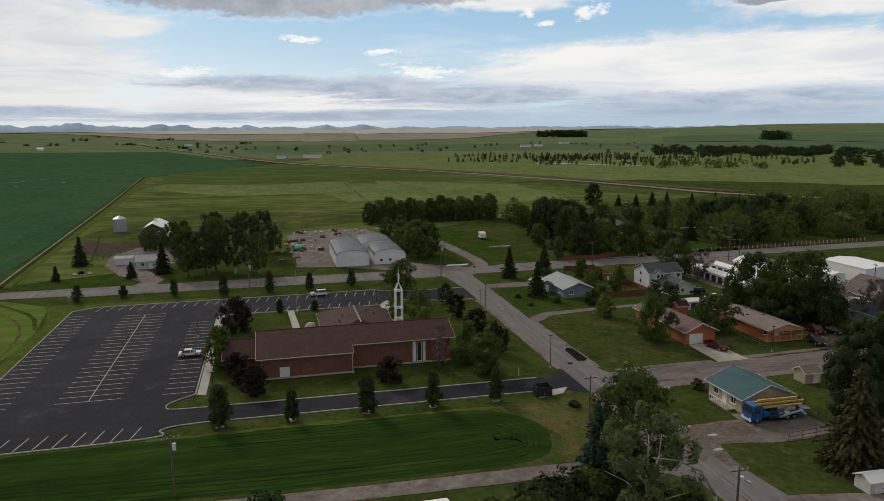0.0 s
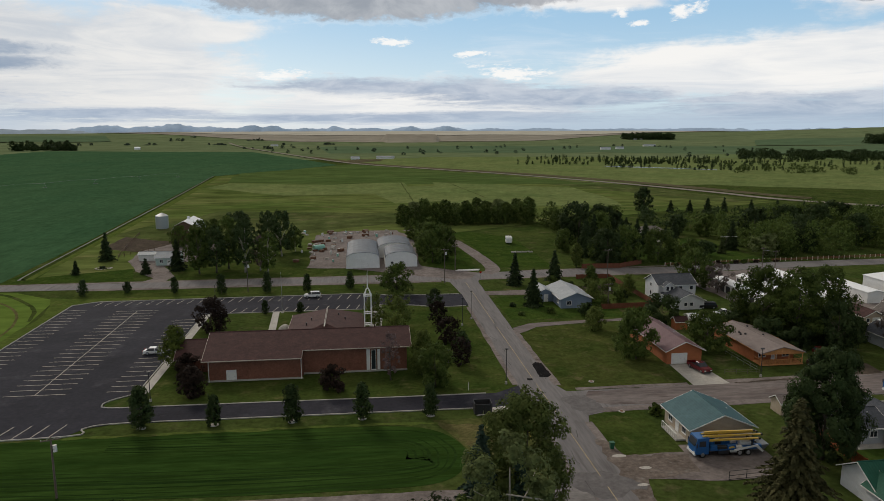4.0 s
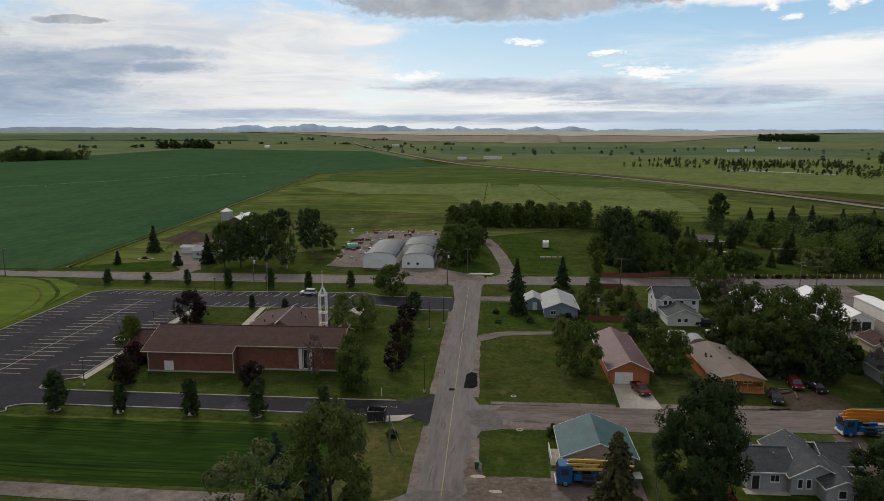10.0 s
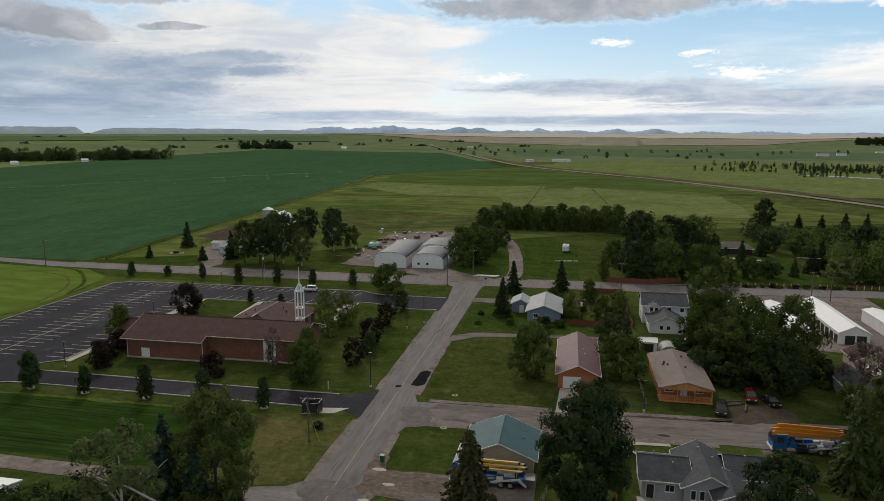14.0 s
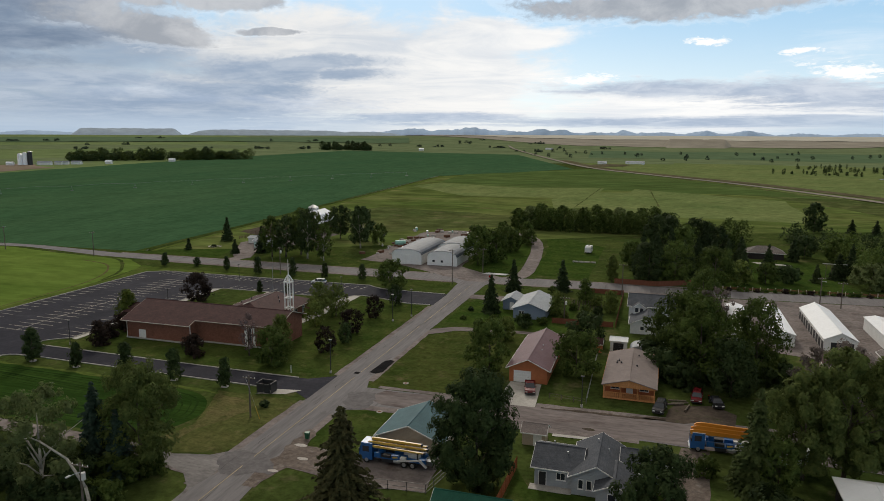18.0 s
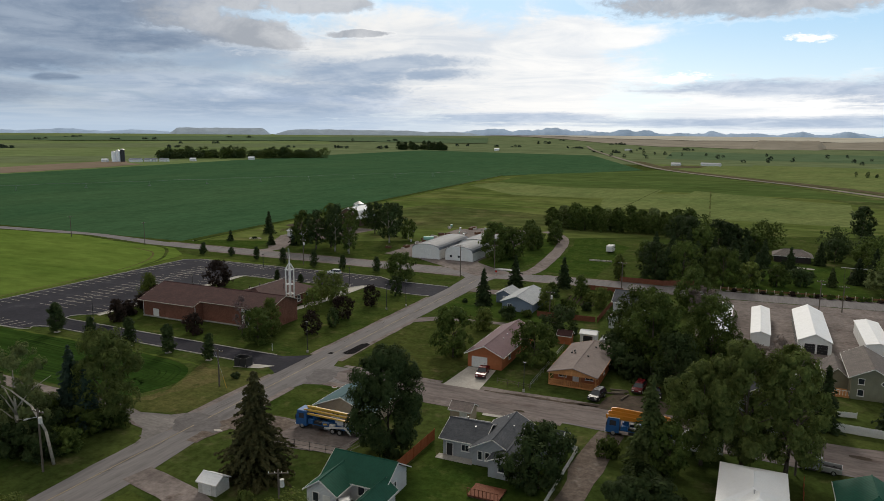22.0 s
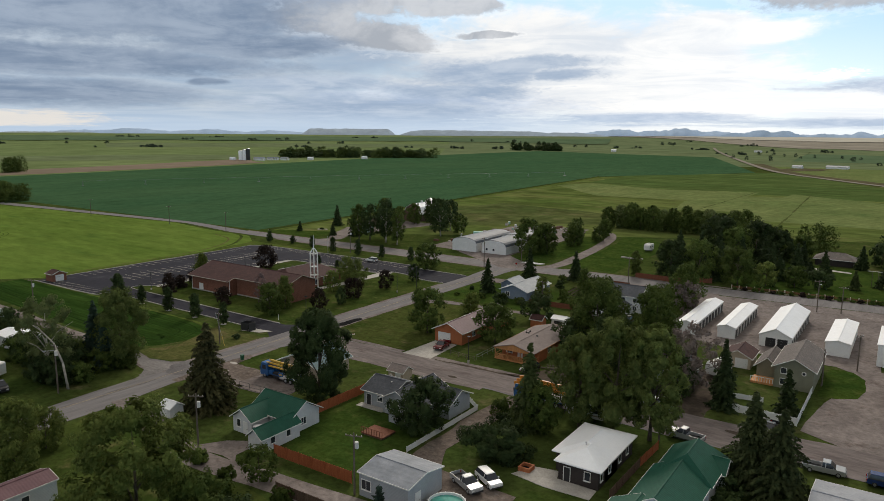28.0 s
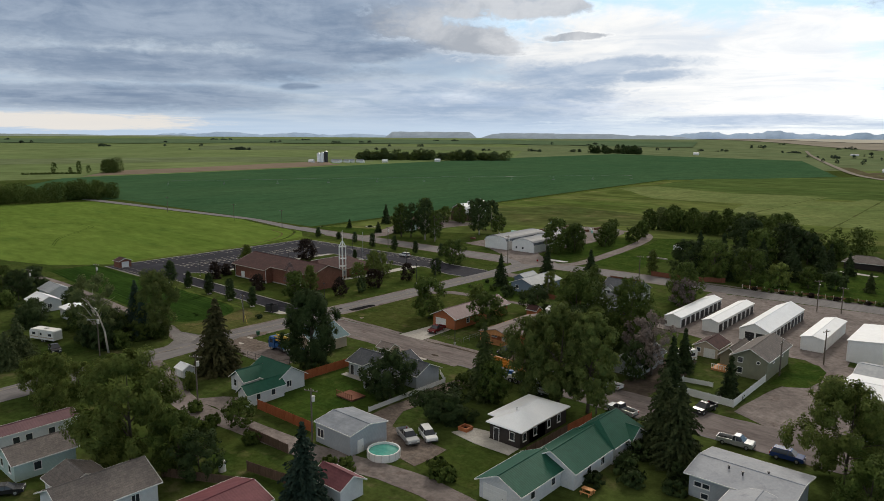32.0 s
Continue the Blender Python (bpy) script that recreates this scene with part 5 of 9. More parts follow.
def conifer(x, y, h, r, key="needle", label="", group="", dense=1.0):
    hq, rq = max(2.0, round(h / 2) * 2.0), max(0.75, round(r * 1.5) / 1.5)
    var = int(abs(x * 5.3 + y * 2.7)) % 2
    near = y < 112 and x > 30
    k = (hq, rq, "conifer", key, var, dense, near)
    if k not in CROWNS:
        rng = np.random.default_rng(abs(hash((hq * 10, rq * 10, len(key), var))) % 99991)
        whorls = int(9 + hq * 1.25)
        pos, nor = [], []
        for i in range(whorls):
            f = (i + rng.uniform(-0.3, 0.3)) / whorls
            f = min(0.985, max(0.03, f))
            z, reach = hq * (0.05 + 0.95 * f), rq * (1 - f) ** 0.85 * (0.72 + 0.5 * rng.random())
            nb = int((8 if near else 6) + (11 if near else 8) * (1 - f))
            for b in range(nb):
                an = 2 * math.pi * (b + rng.uniform(-0.35, 0.35)) / nb + i * 1.3
                ln = reach * rng.uniform(0.55, 1.2) + 0.12
                m = max(2, int(ln / (0.15 if near else 0.24) * dense))
                for q in range(m):
                    s = (q + 0.6) / m
                    for side in (-1, 1):
                        off = side * 0.20 * ln * (1 - s) * 0.8
                        pos.append((math.cos(an) * ln * s - math.sin(an) * off, math.sin(an) * ln * s + math.cos(an) * off, z - ln * 0.34 * s ** 1.6 + rng.uniform(-0.16, 0.16)))
                        nor.append((math.cos(an) * 0.55 - side * math.sin(an) * 0.4, math.sin(an) * 0.55 + side * math.cos(an) * 0.4, 0.8))
        pos, nor = np.array(pos), np.array(nor)
        nor = nor + rng.normal(size=nor.shape) * 0.28
        g = Geo().rod((0, 0, -0.05), (0, 0, hq * 0.5), hq * 0.014 + 0.04, hq * 0.008, 7).rod((0, 0, hq * 0.5), (0, 0, hq * 0.99), hq * 0.008, 0.02, 6)
        CROWNS[k] = (card_mesh("crown", pos, nor, (0.085 + 0.006 * hq) if near else (0.13 + 0.010 * hq), M[key], 1.6, var), mesh("trunk", g, M["bark"], True))
    t = thing("conifer_tree", label or "dark green conical spruce tree", "conifer", (x, y, terrain(x, y)), (x * 37 + y * 91) % 360, group)
    t.scale = (r / rq, r / rq, h / hq)
    part("crown", CROWNS[k][0], None, t)
    part("trunk", CROWNS[k][1], None, t)
    return t


def wood(name, spots, key, label, leaf=0.7, per=90, seed=1, flat=0.9):
    """A far clump of trees, too many to count: leaf clumps on many crowns. spots: x, y, height, radius."""
    rng = np.random.default_rng(seed)
    P, D = [], []
    for x, y, h, r in spots:
        n = int(per * max(0.4, min(2.5, r * h / 30)))
        p, d, _ = crown_points(rng, n, "round" if rng.random() < 0.6 else "egg", r / h)
        P.append(p * np.array([r, r, h]) + np.array([x, y, terrain(x, y) - 0.3])), D.append(d)
    P, D = np.concatenate(P), np.concatenate(D)
    me = card_mesh(name, P, D + np.array([0, 0, 0.25]) + rng.normal(size=D.shape) * 0.2, leaf, M[key], 0.8, seed)
    return tagged(new(name, me), label, "trees", kind="stuff")


for x, y, h, r in ((-55.5, 207.3, 4.8, 1.7), (-44, 210, 3.3, 1.5), (-29.9, 207.4, 5, 1.4), (-16, 205, 6, 1.8), (-2.9, 205.3, 6.3, 1.8), (8.7, 205.8, 5.2, 1.5), (21.4, 207.5, 5.3, 1.8)):
    tree(x, y, h, r * 0.9, "egg", "leaf_dark", "young dark-leaved tree on the road verge", group="young trees on the verge", leaf=0.16)
tree(35.2, 198.8, 9.2, 5.1, "round", "leaf", "full round tree at the parking lot exit", dense=1.3)
tree(-11, 165.6, 8.4, 4.2, "round", "leaf_purple", "dark purple-leaved tree by the lot", dense=1.3)
tree(-0.4, 181.0, 3.6, 1.0, "egg", "leaf_dark", "small upright tree on the church lawn", group="small lawn trees", leaf=0.15)
tree(8.7, 181.0, 2.8, 1.1, "egg", "leaf_dark", "small upright tree on the church lawn", group="small lawn trees", leaf=0.15)
tree(-13.0, 140.5, 8.6, 2.9, "egg", "leaf_yellow", "yellow-green tree at the edge of the lot")
tree(-5.4, 123.5, 5.7, 2.8, "bush", "leaf_purple", "dark purple shrub by the church", name="shrub", group="purple shrubs")
tree(-9.6, 134.9, 4.4, 2.4, "bush", "leaf_purple", "dark purple shrub by the church", name="shrub", group="purple shrubs")
tree(-8.0, 129, 4.0, 2.2, "bush", "leaf_purple", "dark purple shrub by the church", name="shrub", group="purple shrubs")
tree(19, 123.2, 4.9, 2.5, "bush", "leaf_purple", "dark purple shrub in front of the brick wall", name="shrub", group="purple shrubs")
tree(30.1, 127.5, 9.4, 2.3, "open", "leaf_pink", "thin pinkish half-bare tree by the church", dense=0.35)
tree(38.3, 123.2, 8.4, 3.7, "round", "leaf", "full green tree on the church lawn", dense=1.3)
tree(36.5, 130, 9.0, 2.6, "egg", "leaf_light", "light green tree by the church wall")
tree(27.8, 164.5, 8.5, 2.8, "round", "leaf_light", "light green tree beside the steeple")
tree(33.5, 163, 8.5, 4.0, "round", "leaf_light", "light green tree on the east lawn")
tree(32.6, 153.2, 6.4, 2.8, "round", "leaf_light", "light green tree beside the steeple")
for x, y, h, r in ((44.9, 134.6, 5.8, 2.5), (44.2, 149.2, 6.2, 3.0), (43.5, 164.9, 5.9, 2.6), (44.1, 178.8, 5.9, 2.3), (46, 142, 5.0, 1.8)):
    tree(x, y, h, r, "round", "leaf_purple" if r > 2.4 else "leaf_dark", "dark plum-leaved tree in the street row", group="plum trees along the street")
for x, y, h, r in ((-11, 110.3, 7.1, 2.4), (0.5, 110.2, 5.2, 1.5), (13.1, 110.0, 6.4, 1.9), (24.6, 109.9, 6.3, 1.8), (36.1, 109.8, 5.7, 1.6)):
    tree(x, y, h, r * 0.86, "egg", "leaf_dark", "dense upright tree along the drive", group="upright trees along the drive", leaf=0.17, dense=1.4)
rw2 = random.Random(77)
# by the street, south
conifer(77.8, 73.5, 15.8, 5.6, "needle_brown", "tall brownish-green spruce by the white shed", dense=1.2)
tree(91.2, 87.0, 16.8, 5.9, "tall", "leaf_dark", "tall dense dark tree beside the teal-roofed house", dense=2.2)
tree(44.6, 77.3, 16.0, 5.4, "tall", "leaf_poplar", "tall green tree at the lane corner", dense=1.5)
lt = tree(40.0, 65.0, 16.2, 5.6, "open", "leaf_olive", "pale half-bare leaning cottonwood", bark="bark_pale", dense=0.75)
lg, la = Geo(), Vector((9.0, -1.0, -0.1))
for lb, lw in ((Vector((8.2, -1.2, 5.0)), 0.24), (Vector((6.0, -1.5, 8.5)), 0.19), (Vector((2.5, -2.0, 10.5)), 0.14), (Vector((-1.0, -2.4, 11.5)), 0.09)):
    lg.rod(la, lb, lw, lw * 0.8, 8)
    la = lb
ll = part("leaning_limb", mesh("leaning_limb", lg, M["bark_pale"], True), None, lt)
ll.matrix_basis = Matrix.Rotation(-lt.matrix_basis.to_euler().z, 4, "Z") @ Matrix.Diagonal((1 / lt.scale.x, 1 / lt.scale.y, 1 / lt.scale.z, 1))
conifer(38.7, 75.4, 13.5, 3.6, "needle_blue", "blue-green spruce in the hedge")
conifer(43.3, 74.5, 10.5, 2.8, "needle_blue", "blue-green spruce in the hedge")
for x, y, h, r in ((36, 66, 5, 4.0), (44, 73.5, 4, 3.2), (46.5, 76.5, 3.5, 2.4), (40, 68.5, 5.5, 4), (47, 68, 3.8, 2.8), (46, 64, 4.2, 3.0)):
    tree(x, y, h, r, "bush", "leaf" if int(x + y) % 2 else "leaf_dark", "dark overgrown hedge shrub", name="shrub", group="hedge shrubs")
for x, y, h, r in ((39.7, 49.1, 9.4, 4.2), (31, 46, 8.6, 3.8), (44, 45.5, 8.0, 3.2)):
    conifer(x, y, h, r * 1.12, "needle_olive", "grey-green spruce by the camper", group="spruces by the camper")
tree(-20, 68.4, 9.0, 4.6, "round", "leaf_dark", "dark round tree in front of the white sheds")
tree(-38, 70, 7.5, 4.0, "round", "leaf", "leafy tree beside the white sheds")
# behind the houses
tree(139.6, 104.7, 18.5, 6.4, "lifted", "leaf_poplar", "huge old cottonwood over the street", dense=1.8)
tree(145.4, 105.2, 18.2, 5.0, "lifted", "leaf_poplar", "huge old cottonwood over the street", dense=1.8)
tree(134.2, 103.5, 15.5, 5.0, "lifted", "leaf_poplar", "large cottonwood over the street", dense=1.6)
tree(118.8, 149.0, 15.6, 7.0, "tall", "leaf", "tall leafy tree behind the houses", dense=1.5)
tree(122.3, 140.6, 16.8, 6.2, "tall", "leaf", "tall leafy tree behind the houses", dense=1.4)
tree(132.8, 146.1, 16.0, 5.8, "tall", "leaf", "leafy tree beside the storage units", dense=1.3)
tree(127.5, 134, 11.0, 5.0, "round", "leaf_dark", "dark tree behind the porch house")
tree(130.5, 157, 9.5, 4.5, "round", "leaf", "leafy tree beside the storage units")
conifer(127.4, 98.6, 14.8, 3.6, "needle_yellow", "slim yellowish-green spruce by the garden")
tree(130.2, 98.0, 8.0, 3.0, "round", "leaf", "leafy tree beside the slim spruce", dense=1.4)
conifer(151.8, 125.9, 11.0, 2.7, "needle", "dark spruce by the picket fence")
conifer(161.5, 129.3, 8.2, 2.3, "needle", "small dark spruce by the olive house")
conifer(161.2, 100.4, 13.4, 4.4, "needle_olive", "dark spruce between the houses", dense=1.3)
conifer(165.4, 96.4, 13.4, 4.6, "needle_olive", "dark spruce between the houses", dense=1.3)
tree(145.4, 130.8, 13.0, 4.8, "open", "leaf_grey", "grey leafless tree by the drive", dense=0.6)
tree(141, 134, 11.0, 4.0, "open", "leaf_grey", "grey leafless tree by the drive", dense=0.5)
conifer(149.2, 138, 9.5, 2.4, "needle", "dark spruce behind the fence")
tree(185.2, 107.0, 14.8, 7.4, "wide", "leaf_light", "broad leafy street tree", dense=2.4)
tree(190, 96, 9, 5, "round", "leaf", "leafy garden tree by the house", dense=1.2)
tree(114.6, 86.8, 9.2, 5.0, "round", "leaf_dark", "dense round tree in the back garden", dense=1.6)
tree(128.3, 86.2, 5.4, 5.4, "bush", "leaf_dark", "wide dark shrub thicket", dense=1.5, name="shrub")
conifer(134.1, 51.9, 12.3, 3.5, "needle_blue", "blue-green spruce by the alley", dense=1.2)
tree(105.1, 61.0, 4.8, 2.7, "round", "leaf", "small round tree by the alley")
tree(104.0, 43.4, 16.6, 7.7, "wide", "leaf_light", "very large leafy tree by the mobile home", dense=2.6)
tree(77.6, 42.4, 11.0, 3.8, "round", "leaf_light", "leafy tree by the mobile home", dense=1.5)
tree(111.6, 46.8, 9.0, 4.4, "round", "leaf", "dark round leafy garden tree", dense=1.5)
tree(116, 47.5, 7.0, 3.8, "round", "leaf_dark", "dark leafy garden tree by the lawn")
tree(65.1, 45.1, 7.2, 4.6, "round", "leaf_light", "leafy tree beside the street", dense=1.3)
tree(71, 49, 6.5, 4.0, "round", "leaf_light", "leafy tree beside the street", dense=1.2)
tree(83.5, 64.2, 3.6, 1.3, "egg", "leaf_light", "light green shrub by the pole", name="shrub", group="garden shrubs")
tree(136.6, 124.6, 6.2, 3.0, "round", "leaf", "leafy tree in front of the grey-roofed house")
tree(143.6, 126.4, 8.0, 3.4, "round", "leaf_dark", "dark leafy tree beside the grey-roofed house")
tree(121.5, 100.5, 3.0, 2.0, "bush", "leaf", "clipped hedge shrub by the driveway", name="shrub", group="garden shrubs")
for x, y in ((94, 59.5), (101.5, 58), (112, 58.5), (130, 62.8), (128, 61), (140, 71.5), (141.5, 69.5), (143, 70.5)):
    tree(x, y, 2.0, 1.5, "bush", "leaf", "low green shrub by the alley", name="shrub", group="garden shrubs")
# added dark shrubs that stand in for shade on the lawn here
for x, y, h, r in ((160.5, 90, 2.2, 2.4), (163, 87, 2.0, 2.2), (167.5, 93, 2.4, 2.4), (168.5, 88.5, 2.0, 2.0), (159.5, 95, 2.6, 2.2), (158.8, 83, 1.6, 1.8)):
    tree(x, y, h, r, "bush", "leaf_dark", "low dark shrub added for the shade below the spruces", name="shrub", group="shrubs below the spruces")
for x, y, h, r in ((116, 141, 6, 4), (120, 136, 5, 3.5), (126, 142, 6, 4.2), (130, 139, 5, 3.6), (133, 150, 6, 4), (124, 151, 6, 4.2), (113, 150, 5, 3.6), (137, 141, 5, 3.2), (119, 157, 5.5, 4)):
    tree(x, y, h, r, "bush", "leaf_dark", "dense undergrowth shrub below the tall trees", name="shrub", group="undergrowth shrubs", leaf=0.26)
for x, y, h, r in ((28, 68, 6, 4.5), (30.5, 72, 5, 4), (34, 70.5, 6, 4.2), (37, 72, 5.5, 3.8), (26, 67, 6, 4.5), (22, 68, 5, 4), (41, 63.6, 5, 3.2), (42, 66.5, 5, 3.5), (8, 62, 5, 4), (14, 60.5, 5, 4), (2, 64.5, 4.6, 3.6), (-28, 72, 6, 4), (-33, 77, 7, 4.5), (-12, 63, 5, 3.4), (-3, 77, 5, 3.2)):
    tree(x, y, h, r, "bush", "leaf" if int(x + y) % 2 else "leaf_dark", "dark overgrown hedge shrub", name="shrub", group="hedge shrubs")
# round the blue and white houses
conifer(72.0, 206.2, 10.4, 2.8, "needle", "dark spruce at the street corner", group="corner spruces")
conifer(71.2, 179.9, 10.6, 3.1, "needle", "dark spruce in front of the blue house", group="corner spruces")
conifer(86.0, 211.6, 10.0, 3.0, "needle", "dark spruce behind the blue house", group="corner spruces")
tree(81.8, 133.7, 11.0, 4.8, "round", "leaf", "leafy tree beside the cedar garage", dense=1.4)
tree(99.0, 136.5, 9.2, 5.2, "round", "leaf", "leafy tree between the houses", dense=1.4)
tree(98.8, 159.2, 7.2, 5.0, "round", "leaf_dark", "dark leafy tree behind the house", dense=1.2)
tree(80.3, 156.2, 5.5, 2.8, "egg", "leaf_light", "light green young tree by the lot")
tree(88.5, 182, 6.5, 2.6, "egg", "leaf_light", "light green tree beside the blue house")
tree(94, 200, 6.8, 2.6, "egg", "leaf", "garden tree behind the blue house")
tree(82.5, 168.5, 3.5, 2.6, "bush", "leaf_dark", "dark shrub by the blue house", name="shrub", group="garden shrubs")
tree(125.4, 196, 12.2, 6.0, "tall", "leaf", "tall tree beside the white house", dense=1.3)
tree(128.5, 188, 9.0, 4.0, "open", "leaf_grey", "half-bare tree beside the white house", dense=0.6)
tree(102, 190, 6.0, 2.4, "egg", "leaf_light", "garden tree of the white house")
tree(110.8, 232.5, 13.0, 6.2, "tall", "leaf_dark", "tall dark tree across the street", dense=1.3)
tree(119, 236, 13.6, 6.2, "tall", "leaf", "tall tree across the street", dense=1.3)
tree(131.3, 236, 12.2, 6.6, "round", "leaf", "leafy tree across the street", dense=1.2)
tree(99.5, 231, 8.5, 2.2, "egg", "leaf_light", "slim light green tree at the street")
for x, y, h, r in ((118, 268, 14, 3.6), (124, 240, 10.5, 3.0), (137, 262, 11.5, 3.2), (130, 282, 13, 3.6), (143, 276, 10, 3.0), (112, 288, 14, 3.8), (152, 276, 8.5, 2.6), (143.6, 286.4, 9.5, 2.8), (162.4, 290, 9, 2.8), (108.4, 250.7, 14.4, 4.0), (116.3, 247.7, 11, 3.2), (122, 252, 12, 3.6), (127, 262, 12.5, 3.4), (113, 262, 13, 3.6), (133, 272, 12, 3.4), (141, 252, 9.5, 3.0), (177, 268, 11, 3.2), (184, 262, 10, 3.0), (190, 272, 12, 3.6), (149, 262, 6, 2.8), (171, 258, 9, 3.6), (163, 250, 6.5, 2.0)):
    conifer(x, y, h, r, "needle" if x != 163 else "needle_yellow", "dark spruce by the park lawn", group="spruces by the park")
tree(104, 262, 9, 4.2, "round", "leaf", "leafy tree in the grove across the street", leaf=0.34, group="grove across the street")
tree(116, 282, 17, 8, "tall", "leaf_dark", "leafy tree in the grove across the street", leaf=0.34, group="grove across the street")
for x, y, h, r, k in ((127, 288, 15, 7, "leaf_dark"), (122, 274, 14, 7, "leaf"),
                      (135, 290, 12, 6, "leaf_dark"), (110, 240, 9, 4, "leaf"), (139, 240, 7.5, 4.5, "leaf_light"), (147, 243, 7, 4, "leaf"), (154, 246, 6, 4, "leaf_dark"), (177, 244, 8.5, 5.5, "leaf_olive"), (186, 246, 8.5, 5, "leaf"),
                      (196, 250, 11, 6, "leaf_dark"), (205, 262, 13, 7, "leaf_dark"), (217, 255, 11, 6, "leaf"), (228, 262, 13, 7, "leaf_dark"), (196, 284, 13, 7, "leaf_dark"), (212, 286, 14, 8, "leaf_dark"), (178, 292, 10, 5, "leaf"), (168, 300, 9, 4.5, "leaf_dark"),
                      (140, 306, 9, 5, "leaf"), (128, 312, 10, 5, "leaf_dark"), (240, 250, 10, 6, "leaf_olive"), (250, 262, 13, 7, "leaf_dark"), (262, 252, 10, 6, "leaf"), (228, 290, 14, 7, "leaf_dark"), (245, 300, 14, 8, "leaf_dark")):
    tree(x, y, h, r, "tall" if h > 12 else "round", k, "leafy tree in the grove across the street", leaf=0.34, dense=1.0, group="grove across the street")
wood("grove", [(rw2.uniform(114, 148), rw2.uniform(298, 334), rw2.uniform(7, 13), rw2.uniform(3.2, 5.2)) for _ in range(20)], "leaf", "dense grove behind the street trees", 0.32, 420, 21)
wood("grove", [(rw2.uniform(176, 330), rw2.uniform(240, 312), rw2.uniform(8, 14), rw2.uniform(4, 6.5)) for _ in range(95)], "leaf", "dense grove beyond the park lawn", 0.34, 380, 22)
wood("grove", [(48 + i * 2.4, 342 + (i * 7 % 5) * 1.4, 8.5 + (i * 37 % 7) * 0.5, 3.6) for i in range(28)], "leaf", "dense windbreak undergrowth", 0.32, 380, 24)
for i in range(13):
    tree(46 + i * 5.4, 344 + (i % 3) * 2 + i * 0.5, 10.5 + (i * 37 % 5) * 0.6, 4.2, "tall", ("leaf_olive" if i % 4 == 1 else "leaf"), "grey-green leafy windbreak tree in a row", leaf=0.36, group="windbreak trees", seed=i % 2)
for x, y, h, r in ((50.5, 246, 14.5, 5.5), (56, 252, 12, 4.5), (50, 262, 11, 5), (57, 276, 9.5, 4.5), (52, 288, 9, 4.5), (47.5, 300, 9, 4), (60, 296, 7, 3.5), (56, 314, 8, 3.6)):
    tree(x, y, h, r, "round", "leaf", "leafy tree beside the sheds", leaf=0.3, dense=1.1, group="trees beside the sheds")
for i in range(17):
    tree(132 + i * 2.6 + (i * 37 % 5) * 0.2, 228.6 + i * 0.18, 0.8 + (i * 13 % 4) * 0.2, 0.8 + (i * 7 % 3) * 0.25, "bush", "leaf_purple" if i % 3 == 1 else "leaf", "low reddish-green shrub along the park fence", name="shrub", group="shrubs along the park fence")
for x, y, h, r, k in ((86.5, 172, 2.0, 1.6, "leaf"), (91, 178, 2.4, 1.5, "leaf_light"), (96, 181, 3.6, 2.0, "leaf"), (99, 186, 2.2, 1.6, "leaf_dark"), (92, 189, 2.0, 1.4, "leaf"), (98, 196, 3.0, 1.8, "leaf_light"), (101.5, 203, 2.4, 1.6, "leaf"), (74, 172, 1.6, 1.3, "leaf"), (76, 187, 1.8, 1.5, "leaf_dark"), (66, 171, 1.0, 0.9, "leaf"), (65.5, 180, 1.1, 0.9, "leaf_dark"), (87, 198, 2.4, 1.6, "leaf_dark"), (84, 206, 2.6, 1.8, "leaf")):
    tree(x, y, h, r, "bush", k, "rounded green shrub in the back garden", name="shrub", group="back garden shrubs")
# farmstead
conifer(-68.1, 264, 11, 2.9, "needle", "dark spruce in the farm garden", group="farm spruces")
conifer(-69.4, 239, 5, 1.6, "needle", "small spruce in the farm garden", group="farm spruces")
conifer(-46.7, 237.8, 5.6, 2.2, "needle", "small spruce in the farm garden", group="farm spruces")
conifer(-37.8, 243, 11, 3.2, "needle", "dark spruce by the farmhouse", group="farm spruces")
for x, y, h, r, k in ((-5.1, 265.7, 17.4, 5.4, "leaf_dark"), (-1, 276, 9.2, 4.4, "leaf"), (-6.3, 234.5, 13.8, 3.6, "leaf"), (-14, 236.4, 19, 4.6, "leaf_dark"), (-20.9, 244, 18.2, 4.8, "leaf"), (-23.6, 237, 16, 4.6, "leaf_dark"), (-29, 236, 15.6, 5, "leaf"), (-24.4, 287, 15, 5.4, "leaf_dark"), (-12.4, 285, 15, 5.0, "leaf_dark"), (-35, 268, 9, 4, "leaf_dark")):
    tree(x, y, h, r, "lifted", k, "tall old tree in the farm grove", leaf=0.28, dense=0.8, group="farm grove trees", bark="bark_pale" if x > -15 else "bark")
for x, y, h, r in ((-41, 294, 11, 4.2), (-49, 291, 9, 3.8), (-38, 305, 10, 4.0)):
    tree(x, y, h, r, "round", "leaf", "leafy tree in front of the barn", leaf=0.28, group="trees by the barn")
tree(-9.4, 238.6, 12, 3.2, "open", "leaf_pink", "dead pinkish-grey tree in the farm grove", leaf=0.25, dense=0.4, bark="bark_pale")
# far groves
rw = random.Random(5)
wood("far_woods", [(rw.uniform(-345, -318), rw.uniform(120, 232), rw.uniform(9, 15), rw.uniform(4.5, 7)) for _ in range(70)], "leaf", "grove at the end of the crop field", 0.4, 300, 2)
